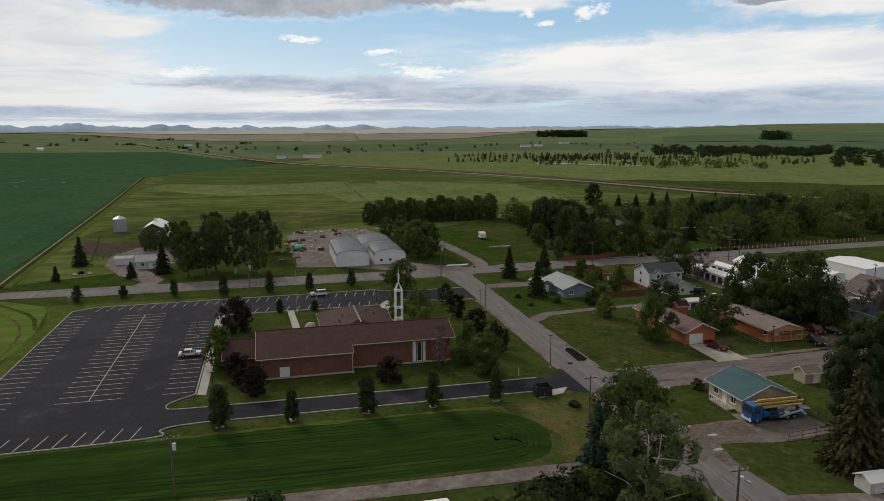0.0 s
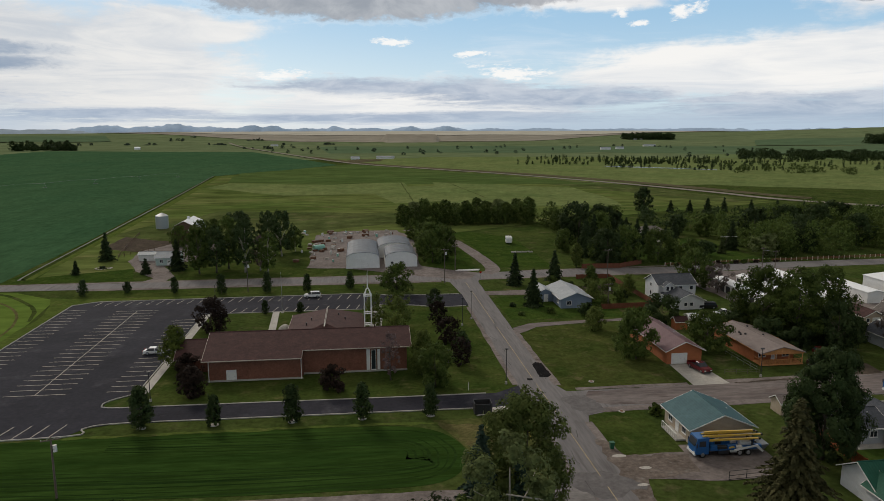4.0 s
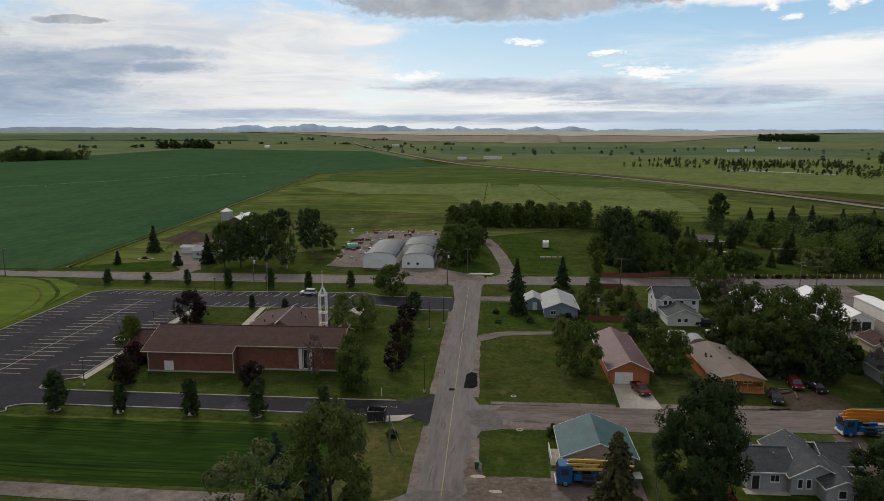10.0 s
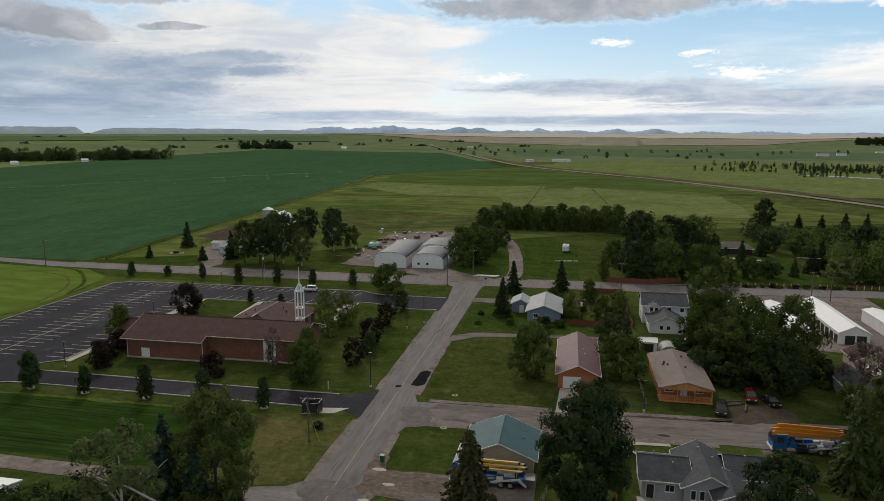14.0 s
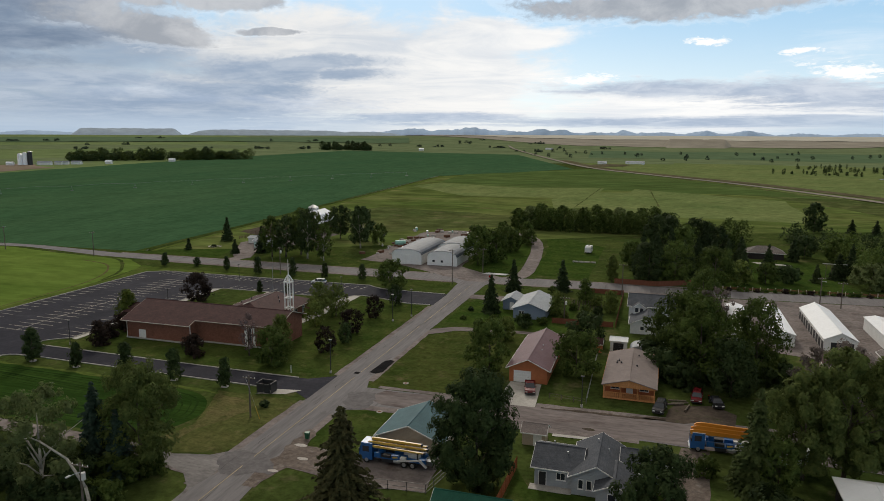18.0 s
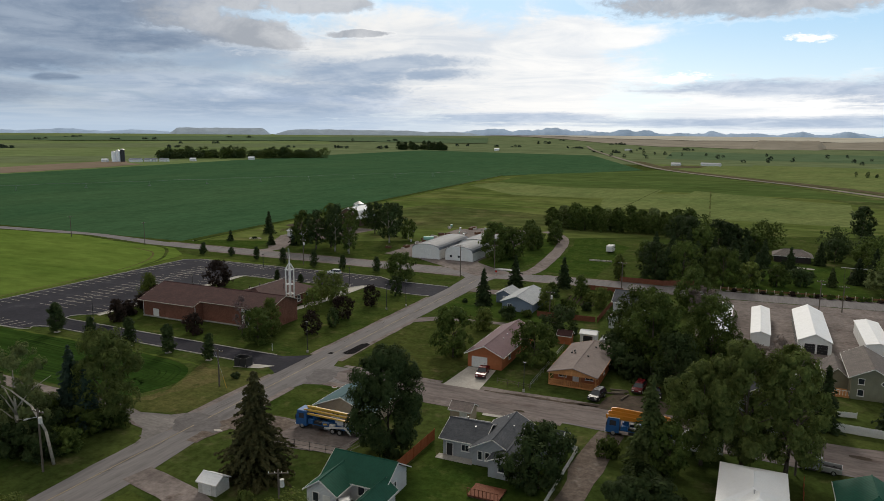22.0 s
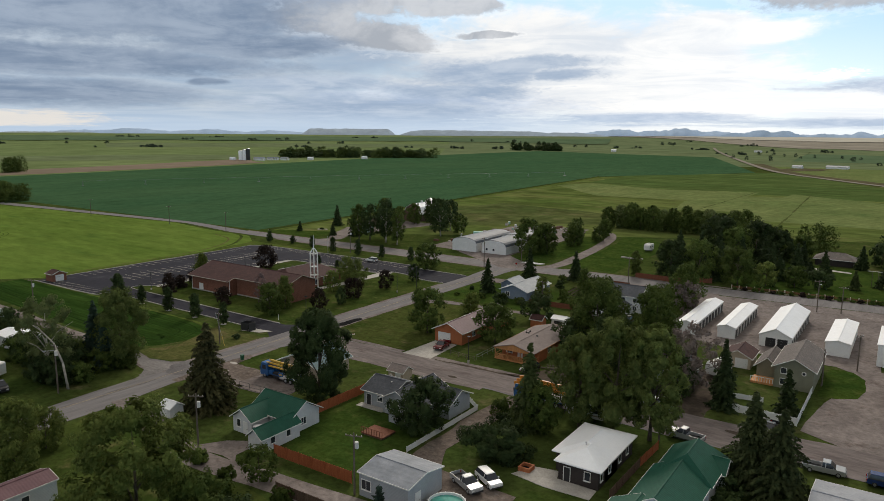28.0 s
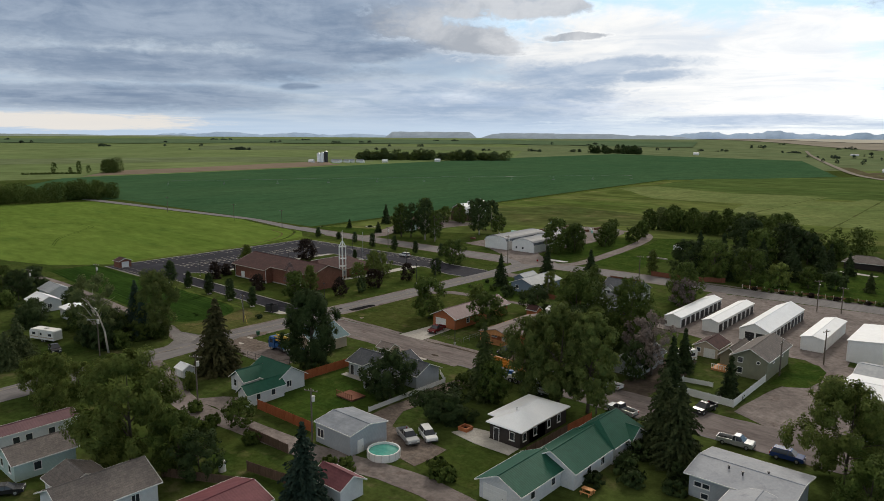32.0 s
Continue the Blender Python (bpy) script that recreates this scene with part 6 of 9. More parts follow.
wood("far_woods", [(-668, 316, 14, 4.0), (-664, 332, 8, 3.2), (-662, 341, 15, 3.6), (-660, 351, 10, 3.0)] + [(-652 + rw.uniform(-8, 8), 372 + rw.uniform(-14, 14), rw.uniform(13, 20), rw.uniform(6, 9)) for _ in range(9)] + [(-676 + 1.6 * i, 286 + i * 4, 2.6, 2.6) for i in range(14)], "leaf", "round clump and slim poplars on the far field edge", 0.5, 300, 3)
for key, seed, n in (("leaf_dark", 4, 62), ("leaf", 41, 44)):
    spots = []
    for u in (rw.random() for _ in range(n)):
        big = 0.55 + 0.45 * math.sin(u * 23 + seed)
        spots.append((-775 + 190 * u + rw.uniform(-24, 24), 890 + 185 * u + rw.uniform(-24, 24), rw.uniform(10, 16) + 10 * big * rw.random(), rw.uniform(7, 12)))
    wood("far_woods", spots, key, "long uneven grove by the far farm", 0.62, 320, seed)
wood("far_woods", [(*polar(-25.2 + rw.uniform(-2, 2), 1950 + rw.uniform(-60, 60)), rw.uniform(9, 27), rw.uniform(7, 14)) for _ in range(30)], "leaf_dark", "dark shelterbelt on the horizon", 1.3, 200, 5)
wood("far_woods", [(*polar(20.3 + 3.8 * i / 34, 3050 + rw.uniform(-30, 30)), rw.uniform(24, 32), rw.uniform(10, 14)) for i in range(35)], "leaf_dark", "dark straight shelterbelt on the plain", 1.7, 200, 6)
wood("far_woods", [(*polar(rw.uniform(28.5, 45), rw.uniform(1180, 1420)), rw.uniform(10, 17), rw.uniform(8, 13)) for _ in range(110)], "leaf_dark", "dark wood below the long hill", 0.9, 200, 7)
wood("far_woods", [(*polar(rw.uniform(41, 58), rw.uniform(840, 1000)), rw.uniform(9, 15), rw.uniform(6, 9)) for _ in range(70)], "leaf_dark", "dark wood beyond the meadow", 0.7, 200, 8)
wood("far_woods", [(*polar(38.2 + rw.uniform(-1, 1), 2400 + rw.uniform(-30, 30)), rw.uniform(24, 34), rw.uniform(16, 22)) for _ in range(14)], "leaf_dark", "round clump of trees on the hill", 1.5, 160, 9)
wood("far_woods", [(*polar(rw.uniform(27, 36), rw.uniform(760, 900)), rw.uniform(6, 9), rw.uniform(4, 7)) for _ in range(22)], "leaf", "bushy clump by the pond", 0.5, 160, 10)
sp = []
for k in range(44):  # loose rows and knots of young trees
    a, d, turn = rw.uniform(11, 40), rw.uniform(800, 1160), rw.uniform(-0.35, 0.35)
    cx, cy = polar(a, d)
    for q in range(rw.randint(3, 11)):
        u = (q - 4) * rw.uniform(5, 9)
        sp.append((cx + u * math.cos(turn) + rw.uniform(-4, 4), cy + u * math.sin(turn) + rw.uniform(-9, 9), rw.uniform(3.0, 8.4), rw.uniform(1.0, 2.3)))
for _ in range(60):
    sp.append((*polar(rw.uniform(13, 27), rw.uniform(1000, 1070)), rw.uniform(5, 11), rw.uniform(1.6, 3.0)))
wood("meadow_trees", sp, "leaf_dark", "scattered young trees on the meadow", 0.34, 480, 11)
hz = []
for i in range(44):
    a = -75 + 72 * rw.random()
    d = rw.choice((2000, 2500, 3000, 3400))
    for q in range(rw.randint(1, 5)):
        hz.append((*polar(a + rw.uniform(-0.5, 0.5), d + rw.uniform(-40, 40)), rw.uniform(4, 9) * d / 1900, rw.uniform(4, 8) * d / 1900))
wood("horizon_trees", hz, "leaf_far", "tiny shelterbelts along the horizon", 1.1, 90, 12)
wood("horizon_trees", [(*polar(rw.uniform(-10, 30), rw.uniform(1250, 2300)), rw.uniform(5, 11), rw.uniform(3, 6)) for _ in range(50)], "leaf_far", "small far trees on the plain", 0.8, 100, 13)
for x, y, h, r in ((203, 383, 7.2, 2.8), (212.6, 379, 7.6, 2.8), (224, 380, 8.8, 3.2), (234, 380, 8.8, 2.6), (246, 372, 8, 2.8), (258, 366, 8.5, 2.8), (270, 360, 8, 2.6), (190, 390, 6.5, 2.2)):
    conifer(x, y, h, r, "needle", "dark spruce in the field hedge", group="field hedge spruces")
tree(186.2, 382.8, 14.4, 5.7, "round", "leaf_dark", "tall round tree at the field edge", leaf=0.35)
wood("far_woods", [(rw.uniform(150, 330), rw.uniform(318, 348), rw.uniform(5, 9), rw.uniform(4, 6)) for _ in range(40)], "leaf_dark", "dark hedge woods behind the park", 0.34, 260, 14)
wood("far_woods", [(rw.uniform(232, 400), rw.uniform(262, 330), rw.uniform(8, 14), rw.uniform(5, 8)) for _ in range(60)], "leaf", "leafy grove along the street", 0.36, 300, 15)

# ---- houses ----


def window(parent, name, p, side, w, h, frame="trim"):
    """A window on a wall: frame, pane and sill. p: middle of its foot, on the wall's face; side: the way the wall faces."""
    d = {"s": (0, -1), "n": (0, 1), "e": (1, 0), "w": (-1, 0)}[side]
    a = (-d[1], d[0])

    def slab(u0, u1, z0, z1, o0, o1):
        xs = sorted((p[0] + a[0] * u0 + d[0] * o0, p[0] + a[0] * u1 + d[0] * o1))
        ys = sorted((p[1] + a[1] * u0 + d[1] * o0, p[1] + a[1] * u1 + d[1] * o1))
        return xs[0], xs[1], ys[0], ys[1], p[2] + z0, p[2] + z1

    g, t = Geo(), 0.09
    for q in ((-w / 2 - t, -w / 2, -t, h + t), (w / 2, w / 2 + t, -t, h + t), (-w / 2, w / 2, -t, 0), (-w / 2, w / 2, h, h + t)):
        g.box(*slab(*q, 0.0, 0.07))
    if w > 0.9:
        g.box(*slab(-0.03, 0.03, 0, h, 0.0, 0.05))
    f = part(name, g, M[frame], parent)
    part("pane", Geo().box(*slab(-w / 2, w / 2, 0, h, 0.0, 0.025)), M["glass"], f)
    part("sill", Geo().box(*slab(-w / 2 - 0.14, w / 2 + 0.14, -t - 0.06, -t, 0.0, 0.13)), M[frame], f)


def door(parent, p, side, w, h, key="trim", name="door"):
    d = {"s": (0, -1), "n": (0, 1), "e": (1, 0), "w": (-1, 0)}[side]
    a = (-d[1], d[0])

    def slab(u0, u1, z0, z1, o0, o1):
        xs = sorted((p[0] + a[0] * u0 + d[0] * o0, p[0] + a[0] * u1 + d[0] * o1))
        ys = sorted((p[1] + a[1] * u0 + d[1] * o0, p[1] + a[1] * u1 + d[1] * o1))
        return xs[0], xs[1], ys[0], ys[1], p[2] + z0, p[2] + z1

    g = Geo()
    if w > 2:  # sectional garage door
        for i in range(4):
            g.box(*slab(-w / 2, w / 2, i * h / 4 + 0.01, (i + 1) * h / 4 - 0.01, 0.0, 0.05))
    else:
        g.box(*slab(-w / 2, w / 2, 0, h, 0.0, 0.05))
    f = part(name, g, M[key], parent)
    part("door_handle", Geo().box(*slab(w * 0.34, w * 0.34 + 0.12, h * 0.45, h * 0.45 + 0.06, 0.05, 0.1)), M["dark_metal"], f)
    t = Geo()
    for q in ((-w / 2 - 0.1, -w / 2, 0, h + 0.1), (w / 2, w / 2 + 0.1, 0, h + 0.1), (-w / 2, w / 2, h, h + 0.1)):
        t.box(*slab(*q, 0.0, 0.07))
    part("door_frame", t, M["trim"], f)


def wing(t, x0, x1, y0, y1, eave, ridge, axis, wall, roof, over=0.45, trim="trim", hip=0.0, z0=0.0, thick=0.16, joined=""):
    """One block of a house: four walls and a pitched roof whose ridge runs along axis; hip: how far the ridge ends lie in from the gables; joined: gable ends (w, e) that run on into another roof."""
    w = 0.18
    my, mx = (y0 + y1) / 2, (x0 + x1) / 2
    if axis == "x":
        for yy, s in ((y0, 1), (y1, -1)):
            part("wall", Geo().box(x0, x1, min(yy, yy + s * w), max(yy, yy + s * w), z0, eave), M[wall], t)
        for xx, s in ((x0, 1), (x1, -1)):
            top = [(xx, y1 - w, eave), (xx, my, ridge), (xx, y0 + w, eave)] if not hip else [(xx, y1 - w, eave), (xx, y0 + w, eave)]
            part("wall", Geo().prism([(xx, y0 + w, z0), (xx, y1 - w, z0)] + top, (s * w, 0, 0)), M[wall], t)
    else:
        for xx, s in ((x0, 1), (x1, -1)):
            part("wall", Geo().box(min(xx, xx + s * w), max(xx, xx + s * w), y0, y1, z0, eave), M[wall], t)
        for yy, s in ((y0, 1), (y1, -1)):
            top = [(x1 - w, yy, eave), (mx, yy, ridge), (x0 + w, yy, eave)] if not hip else [(x1 - w, yy, eave), (x0 + w, yy, eave)]
            part("wall", Geo().prism([(x0 + w, yy, z0), (x1 - w, yy, z0)] + top, (0, s * w, 0)), M[wall], t)
    half = ((y1 - y0) if axis == "x" else (x1 - x0)) / 2
    drop = (ridge - eave) / half * over
    e, r = eave - drop + 0.06, ridge + 0.06
    up = (0, 0, thick)
    X0, X1, Y0, Y1 = x0 - over, x1 + over, y0 - over, y1 + over
    X0, X1 = (x0 if "w" in joined else X0), (x1 if "e" in joined else X1)
    if axis == "x":
        a, b = (X0 + hip, my, r), (X1 - hip, my, r)
        loops = [[(X0, Y0, e), (X1, Y0, e), b, a], [(X1, Y1, e), (X0, Y1, e), a, b]]
        if hip:
            loops += [[(X0, Y1, e), (X0, Y0, e), a], [(X1, Y0, e), (X1, Y1, e), b]]
    else:
        a, b = (mx, Y0 + hip, r), (mx, Y1 - hip, r)
        loops = [[(X1, Y0, e), (X1, Y1, e), b, a], [(X0, Y1, e), (X0, Y0, e), a, b]]
        if hip:
            loops += [[(X0, Y0, e), (X1, Y0, e), a], [(X1, Y1, e), (X0, Y1, e), b]]
    for lp in loops:
        part("roof_panel", Geo().prism(lp, up), M[roof], t)
    part("ridge_cap", Geo().rod((a[0], a[1], a[2] + thick), (b[0], b[1], b[2] + thick), 0.09, 0.09, 6), M[roof], t)
    # fascia boards along the eaves and up the gables
    q, k = 0.05, 0.16
    if axis == "x":
        for yy in (Y0 - q, Y1):
            part("fascia", Geo().box(X0, X1, yy, yy + q, e, e + k), M[trim], t)
        if not hip:
            for xx in [v for v, end in ((X0 - q, "w"), (X1, "e")) if end not in joined]:
                part("fascia", Geo().prism([(xx, Y0, e), (xx, my, r), (xx, Y1, e), (xx, Y1, e + k), (xx, my, r + k), (xx, Y0, e + k)], (q, 0, 0)), M[trim], t)
    else:
        for xx in (X0 - q, X1):
            part("fascia", Geo().box(xx, xx + q, Y0, Y1, e, e + k), M[trim], t)
        if not hip:
            for yy in (Y0 - q, Y1):
                part("fascia", Geo().prism([(X0, yy, e), (mx, yy, r), (X1, yy, e), (X1, yy, e + k), (mx, yy, r + k), (X0, yy, e + k)], (0, q, 0)), M[trim], t)


def vent(t, x, y, z, h=0.5, r=0.08, key="steel"):
    part("roof_vent", Geo().rod((x, y, z), (x, y, z + h), r, r, 8).rod((x, y, z + h), (x, y, z + h + 0.08), r * 1.6, r * 1.6, 8), M[key], t)


def house(name, label, category, ox, oy, rz=0.0, group=""):
    return thing(name, label, category, (ox, oy, 0), rz, group)


# church
ch = house("church", "long red brick church with brown shingle roof", "church", 0, 130)
wing(ch, -4.6, 13.2, 0.5, 17.0, 4.5, 7.3, "x", "brick", "shingle_brown", 0.9, "trim_tan", joined="e")
wing(ch, 13.2, 33.6, 2.9, 14.6, 5.316, 7.3, "x", "brick", "shingle_brown", 0.9, "trim_tan", joined="w")
part("step_fascia", Geo().prism([(13.21, -0.4, 4.26), (13.21, 2.0, 5.08), (13.21, 2.0, 5.24), (13.21, -0.4, 4.42)], (0.05, 0, 0)), M["trim_tan"], ch)
wing(ch, -11.5, -4.6, 6.5, 16.5, 3.0, 5.2, "x", "brick", "shingle_brown", 0.7, "trim_tan")
wing(ch, 9.0, 24.5, 14.6, 35.5, 3.2, 5.7, "y", "brick", "shingle_brown", 0.8, "trim_tan", hip=5.0)
door(ch, (-0.2, 0.5, 0), "s", 1.7, 2.2, "trim")
window(ch, "window", (27.0, 2.9, 0.5), "s", 0.8, 3.9)
part("white_panel", Geo().box(25.6, 26.3, 2.8, 2.9, 0.4, 4.6).box(27.75, 28.3, 2.8, 2.9, 0.4, 4.6), M["trim"], ch, "pale panel beside the tall window")
for yy in (20, 24, 28, 32):
    window(ch, "window", (24.5, yy, 0.9), "e", 1.2, 1.5)
part("downspout", Geo().rod((13.0, 0.4, 0), (13.0, 0.4, 4.5), 0.07), M["trim"], ch)
part("downspout", Geo().rod((-4.4, 0.4, 0), (-4.4, 0.4, 4.5), 0.07), M["trim"], ch)
part("wall_base", Geo().box(-4.7, 13.3, 0.38, 0.5, 0, 0.35).box(13.3, 33.7, 2.78, 2.9, 0, 0.35), M["concrete"], ch, "pale concrete footing")
part("ridge_flashing", Geo().box(16.6, 16.9, 16, 31.2, 5.86, 5.98), M["concrete"], ch, "pale ridge strip")
for vx, vy, vz in ((12.5, 22, 4.4), (13.5, 25, 4.7), (21, 26, 4.4), (19.5, 28, 4.8)):
    vent(ch, vx, vy, vz, 0.7, 0.12, "dark_metal")
g = Geo()
for i in range(10):
    for k in range(4):
        a0, a1 = 2 * math.pi * i / 10, 2 * math.pi * (i + 1) / 10
        b0, b1 = math.pi / 2 * k / 4, math.pi / 2 * (k + 1) / 4
        q = [(1.6 * math.cos(a) * math.cos(b) + 6.6, 1.6 * math.sin(a) * math.cos(b) + 32.5, 1.4 * math.sin(b) + 0.6) for a, b in ((a0, b0), (a1, b0), (a1, b1), (a0, b1))]
        g.add(q, [(0, 1, 2, 3)])
part("dome", g, M["concrete"], ch, "pale dome beside the entrance")

# steeple: open white frame with a slim spire
st = thing("steeple", "slender white open steeple of the church", "steeple", (26.2, 151.8, 0))
for sx, sy in ((-1, -1), (1, -1), (1, 1), (-1, 1)):
    part("leg", Geo().box(sx * 0.75 - 0.12, sx * 0.75 + 0.12, sy * 0.75 - 0.12, sy * 0.75 + 0.12, 0, 11.2), M["trim"], st)
    part("cap_bar", Geo().prism([(sx * 0.92, sy * 0.92, 11.2), (sx * 0.55, sy * 0.92, 11.2), (sx * 0.1, sy * 0.1, 12.8), (sx * 0.25, sy * 0.25, 12.8)], (0, -sy * 0.2, 0)), M["trim"], st)
for zz in (4.4, 7.0, 11.0):
    g = Geo()
    for a, b, c, d in ((-0.92, 0.92, -0.9, -0.62), (-0.92, 0.92, 0.62, 0.9), (-0.9, -0.62, -0.6, 0.6), (0.62, 0.9, -0.6, 0.6)):
        g.box(a, b, c, d, zz, zz + 0.18)
    part("ring_beam", g, M["trim"], st)
part("spire", Geo().rod((0, 0, 12.6), (0, 0, 16.8), 0.16, 0.03, 8), M["trim"], st)
fp = thing("flagpole", "tall bare silver flagpole", "flagpole", (4.0, 181.2, 0))
part("pole", Geo().rod((0, 0, 0), (0, 0, 10.8), 0.08, 0.04, 8), M["steel"], fp)
part("finial", Geo().rod((0, 0, 10.8), (0, 0, 10.95), 0.1, 0.06, 8), M["steel"], fp)
part("base", Geo().rod((0, 0, 0), (0, 0, 0.15), 0.4, 0.4, 12), M["concrete"], fp)

ob = house("outbuilding", "small brick outbuilding with white door", "shed", -49.5, 111)
wing(ob, -2.0, 2.2, -1.0, 3.4, 2.3, 3.2, "x", "brick", "shingle_brown", 0.3)
door(ob, (2.2, 1.2, 0), "e", 2.4, 2.0, "white", "roller_door")

# blue house
b = house("house", "single-storey blue house with pale grey metal roof", "house", 78, 176.3)
wing(b, 0, 8.4, 0, 15, 2.6, 4.2, "y", "blue_siding", "roof_grey_x", 0.5)
wing(b, -4.5, 0, 8, 15, 2.5, 3.6, "y", "blue_siding", "roof_grey_x", 0.4)
window(b, "window", (0, 3, 1.0), "w", 1.4, 1.1)
window(b, "window", (2.2, 0, 1.0), "s", 1.2, 1.0)
window(b, "window", (8.4, 6, 1.0), "e", 1.2, 1.0)
door(b, (-2, 8, 0), "s", 1.0, 2.0)
# white two-storey house
w2 = house("house", "two-storey white house with grey shingle roof", "house", 107, 178.5)
wing(w2, 0, 10.9, 2.0, 11.0, 4.6, 6.7, "x", "white_siding", "shingle_grey", 0.4)
wing(w2, 0.8, 8.8, -7.4, 2.0, 2.4, 4.2, "y", "white_siding", "shingle_grey", 0.4)
wing(w2, 1.0, 4.2, 0.4, 2.0, 4.5, 5.6, "y", "white_siding", "shingle_grey", 0.25, z0=3.0)
for q in ((2.0, 0.4, 3.4), (3.2, 0.4, 3.4)):
    window(w2, "window", q, "s", 0.8, 1.1)
window(w2, "window", (6.5, 2.0, 3.2), "s", 0.9, 1.0)
window(w2, "window", (9.6, 2.0, 3.2), "s", 0.9, 1.0)
window(w2, "window", (9.7, 2.0, 1.0), "s", 1.0, 1.1)
window(w2, "window", (0, 7, 3.4), "w", 0.9, 1.0)
window(w2, "window", (0, 7, 1.0), "w", 0.9, 1.1)
window(w2, "window", (3.6, -7.4, 1.0), "s", 0.8, 0.9)
window(w2, "window", (5.2, -7.4, 1.0), "s", 0.8, 0.9)
# cedar garage house
cg = house("house", "cedar-sided house with rose metal roof and white garage door", "house", 86.8, 129.8)
wing(cg, 0, 7.4, 0, 22, 2.9, 4.6, "y", "orange_siding", "roof_rose_x", 0.6)
door(cg, (2.6, 0, 0), "s", 3.2, 2.2, "white", "garage_door")
window(cg, "window", (7.4, 5, 1.1), "e", 1.1, 1.0)
vent(cg, 5, 8, 3.9)
vent(cg, 4.8, 11, 4.0)
# porch house
ph = house("house", "orange-trimmed house with tan roof and cedar porch", "house", 105.2, 129.0)
wing(ph, 0, 8.8, 0, 16.4, 2.7, 3.85, "y", "orange_siding", "roof_tan", 0.5, "cedar")
door(ph, (4.4, 0, 0.4), "s", 1.0, 2.0, "white")
window(ph, "window", (1.8, 0, 1.1), "s", 1.4, 1.2)
window(ph, "window", (7.0, 0, 1.1), "s", 1.4, 1.2)
window(ph, "window", (8.8, 5, 1.1), "e", 1.2, 1.1)
window(ph, "window", (8.8, 11, 1.1), "e", 1.2, 1.1)
part("porch_deck", Geo().box(-0.2, 9.0, -3.0, -0.01, 0.15, 0.4), M["cedar"], ph)
for px in (-0.1, 2.9, 5.9, 8.8):
    part("porch_post", Geo().box(px - 0.08, px + 0.08, -2.95, -2.79, 0.4, 2.6), M["cedar"], ph)
part("porch_beam", Geo().box(-0.3, 9.1, -2.98, -2.76, 2.45, 2.7), M["cedar"], ph)
part("porch_gable", Geo().prism([(-0.4, -3.0, 2.7), (9.2, -3.0, 2.7), (4.4, -3.0, 3.86)], (0, 0.1, 0)), M["cedar"], ph)
for lp in ([(-0.5, -3.3, 2.68), (4.4, -3.3, 3.94), (4.4, 0.0, 3.94), (-0.5, 0.0, 2.68)], [(4.4, -3.3, 3.94), (9.3, -3.3, 2.68), (9.3, 0.0, 2.68), (4.4, 0.0, 3.94)]):
    part("roof_panel", Geo().prism(lp, (0, 0, 0.14)), M["roof_tan"], ph)
for u in range(24):
    part("baluster", Geo().box(0.15 + u * 0.37, 0.23 + u * 0.37, -2.92, -2.84, 0.4, 1.3), M["cedar"], ph)
part("handrail", Geo().box(-0.1, 8.9, -2.95, -2.81, 1.3, 1.38), M["cedar"], ph)
for vx, vy in ((1.9, 9.4), (2.4, 7.7), (1.6, 8.2), (5.4, 5.9), (5.6, 12.6)):
    part("roof_vent", Geo().box(vx - 0.16, vx + 0.16, vy - 0.16, vy + 0.16, 3.2, 3.2 + 0.26 * min(vx, 8.8 - vx)).rod((vx, vy, 3.3), (vx, vy, 3.9), 0.07, 0.07, 6), M["dark_metal"], ph)
for sx in (-0.05, 8.85):
    part("side_rail", Geo().box(sx - 0.05, sx + 0.05, -2.8, -0.1, 1.3, 1.38).box(sx - 0.03, sx + 0.03, -2.8, -0.1, 0.75, 0.8), M["cedar"], ph)
# teal-roofed house
te = house("house", "tan house with teal metal roof", "house", 73.9, 93.3)
wing(te, 0.4, 10.2, 0.3, 9.6, 2.7, 4.7, "y", "tan_siding", "roof_teal_x", 0.6)
window(te, "window", (0.4, 2.6, 1.1), "w", 1.2, 1.1)
window(te, "window", (0.4, 7.4, 1.1), "w", 1.2, 1.1)
door(te, (0.4, 5.0, 0.3), "w", 1.0, 2.0)
window(te, "window", (4.0, 0.3, 1.1), "s", 1.4, 1.1)
part("deck", Geo().box(-1.2, 0.38, 2.0, 7.2, 0.05, 0.3), M["concrete"], te)
for u in range(8):
    part("railing_post", Geo().box(-1.2, -1.12, 2.0 + u * 0.73, 2.08 + u * 0.73, 0.3, 1.2), M["trim"], te)
part("handrail", Geo().box(-1.22, -1.1, 2.0, 7.2, 1.2, 1.28), M["trim"], te)
vent(te, 8.5, 5, 3.2)
# grey house
gr = house("house", "pale grey house with dark grey shingle roof", "house", 98.6, 90.4)
wing(gr, 0, 6.0, 0.4, 8.0, 2.7, 4.2, "x", "grey_siding", "shingle_grey", 0.5)
wing(gr, 5.2, 11.6, -0.8, 9.5, 2.7, 4.4, "y", "grey_siding", "shingle_grey", 0.5)
wing(gr, 11.6, 16.5, 3.0, 9.5, 2.7, 4.2, "x", "grey_siding", "shingle_grey", 0.5)
wing(gr, 8.6, 13.2, -3.4, 3.4, 2.4, 3.4, "y", "grey_siding", "shingle_grey", 0.35)
door(gr, (1.1, 0.4, 0), "s", 0.95, 2.0, "dark_metal")
window(gr, "window", (3.6, 0.4, 1.2), "s", 1.1, 0.9)
window(gr, "window", (6.4, -0.8, 1.0), "s", 0.55, 1.2)
window(gr, "window", (7.5, -0.8, 1.0), "s", 0.55, 1.2)
window(gr, "window", (10.6, -3.4, 1.1), "s", 0.9, 1.0)
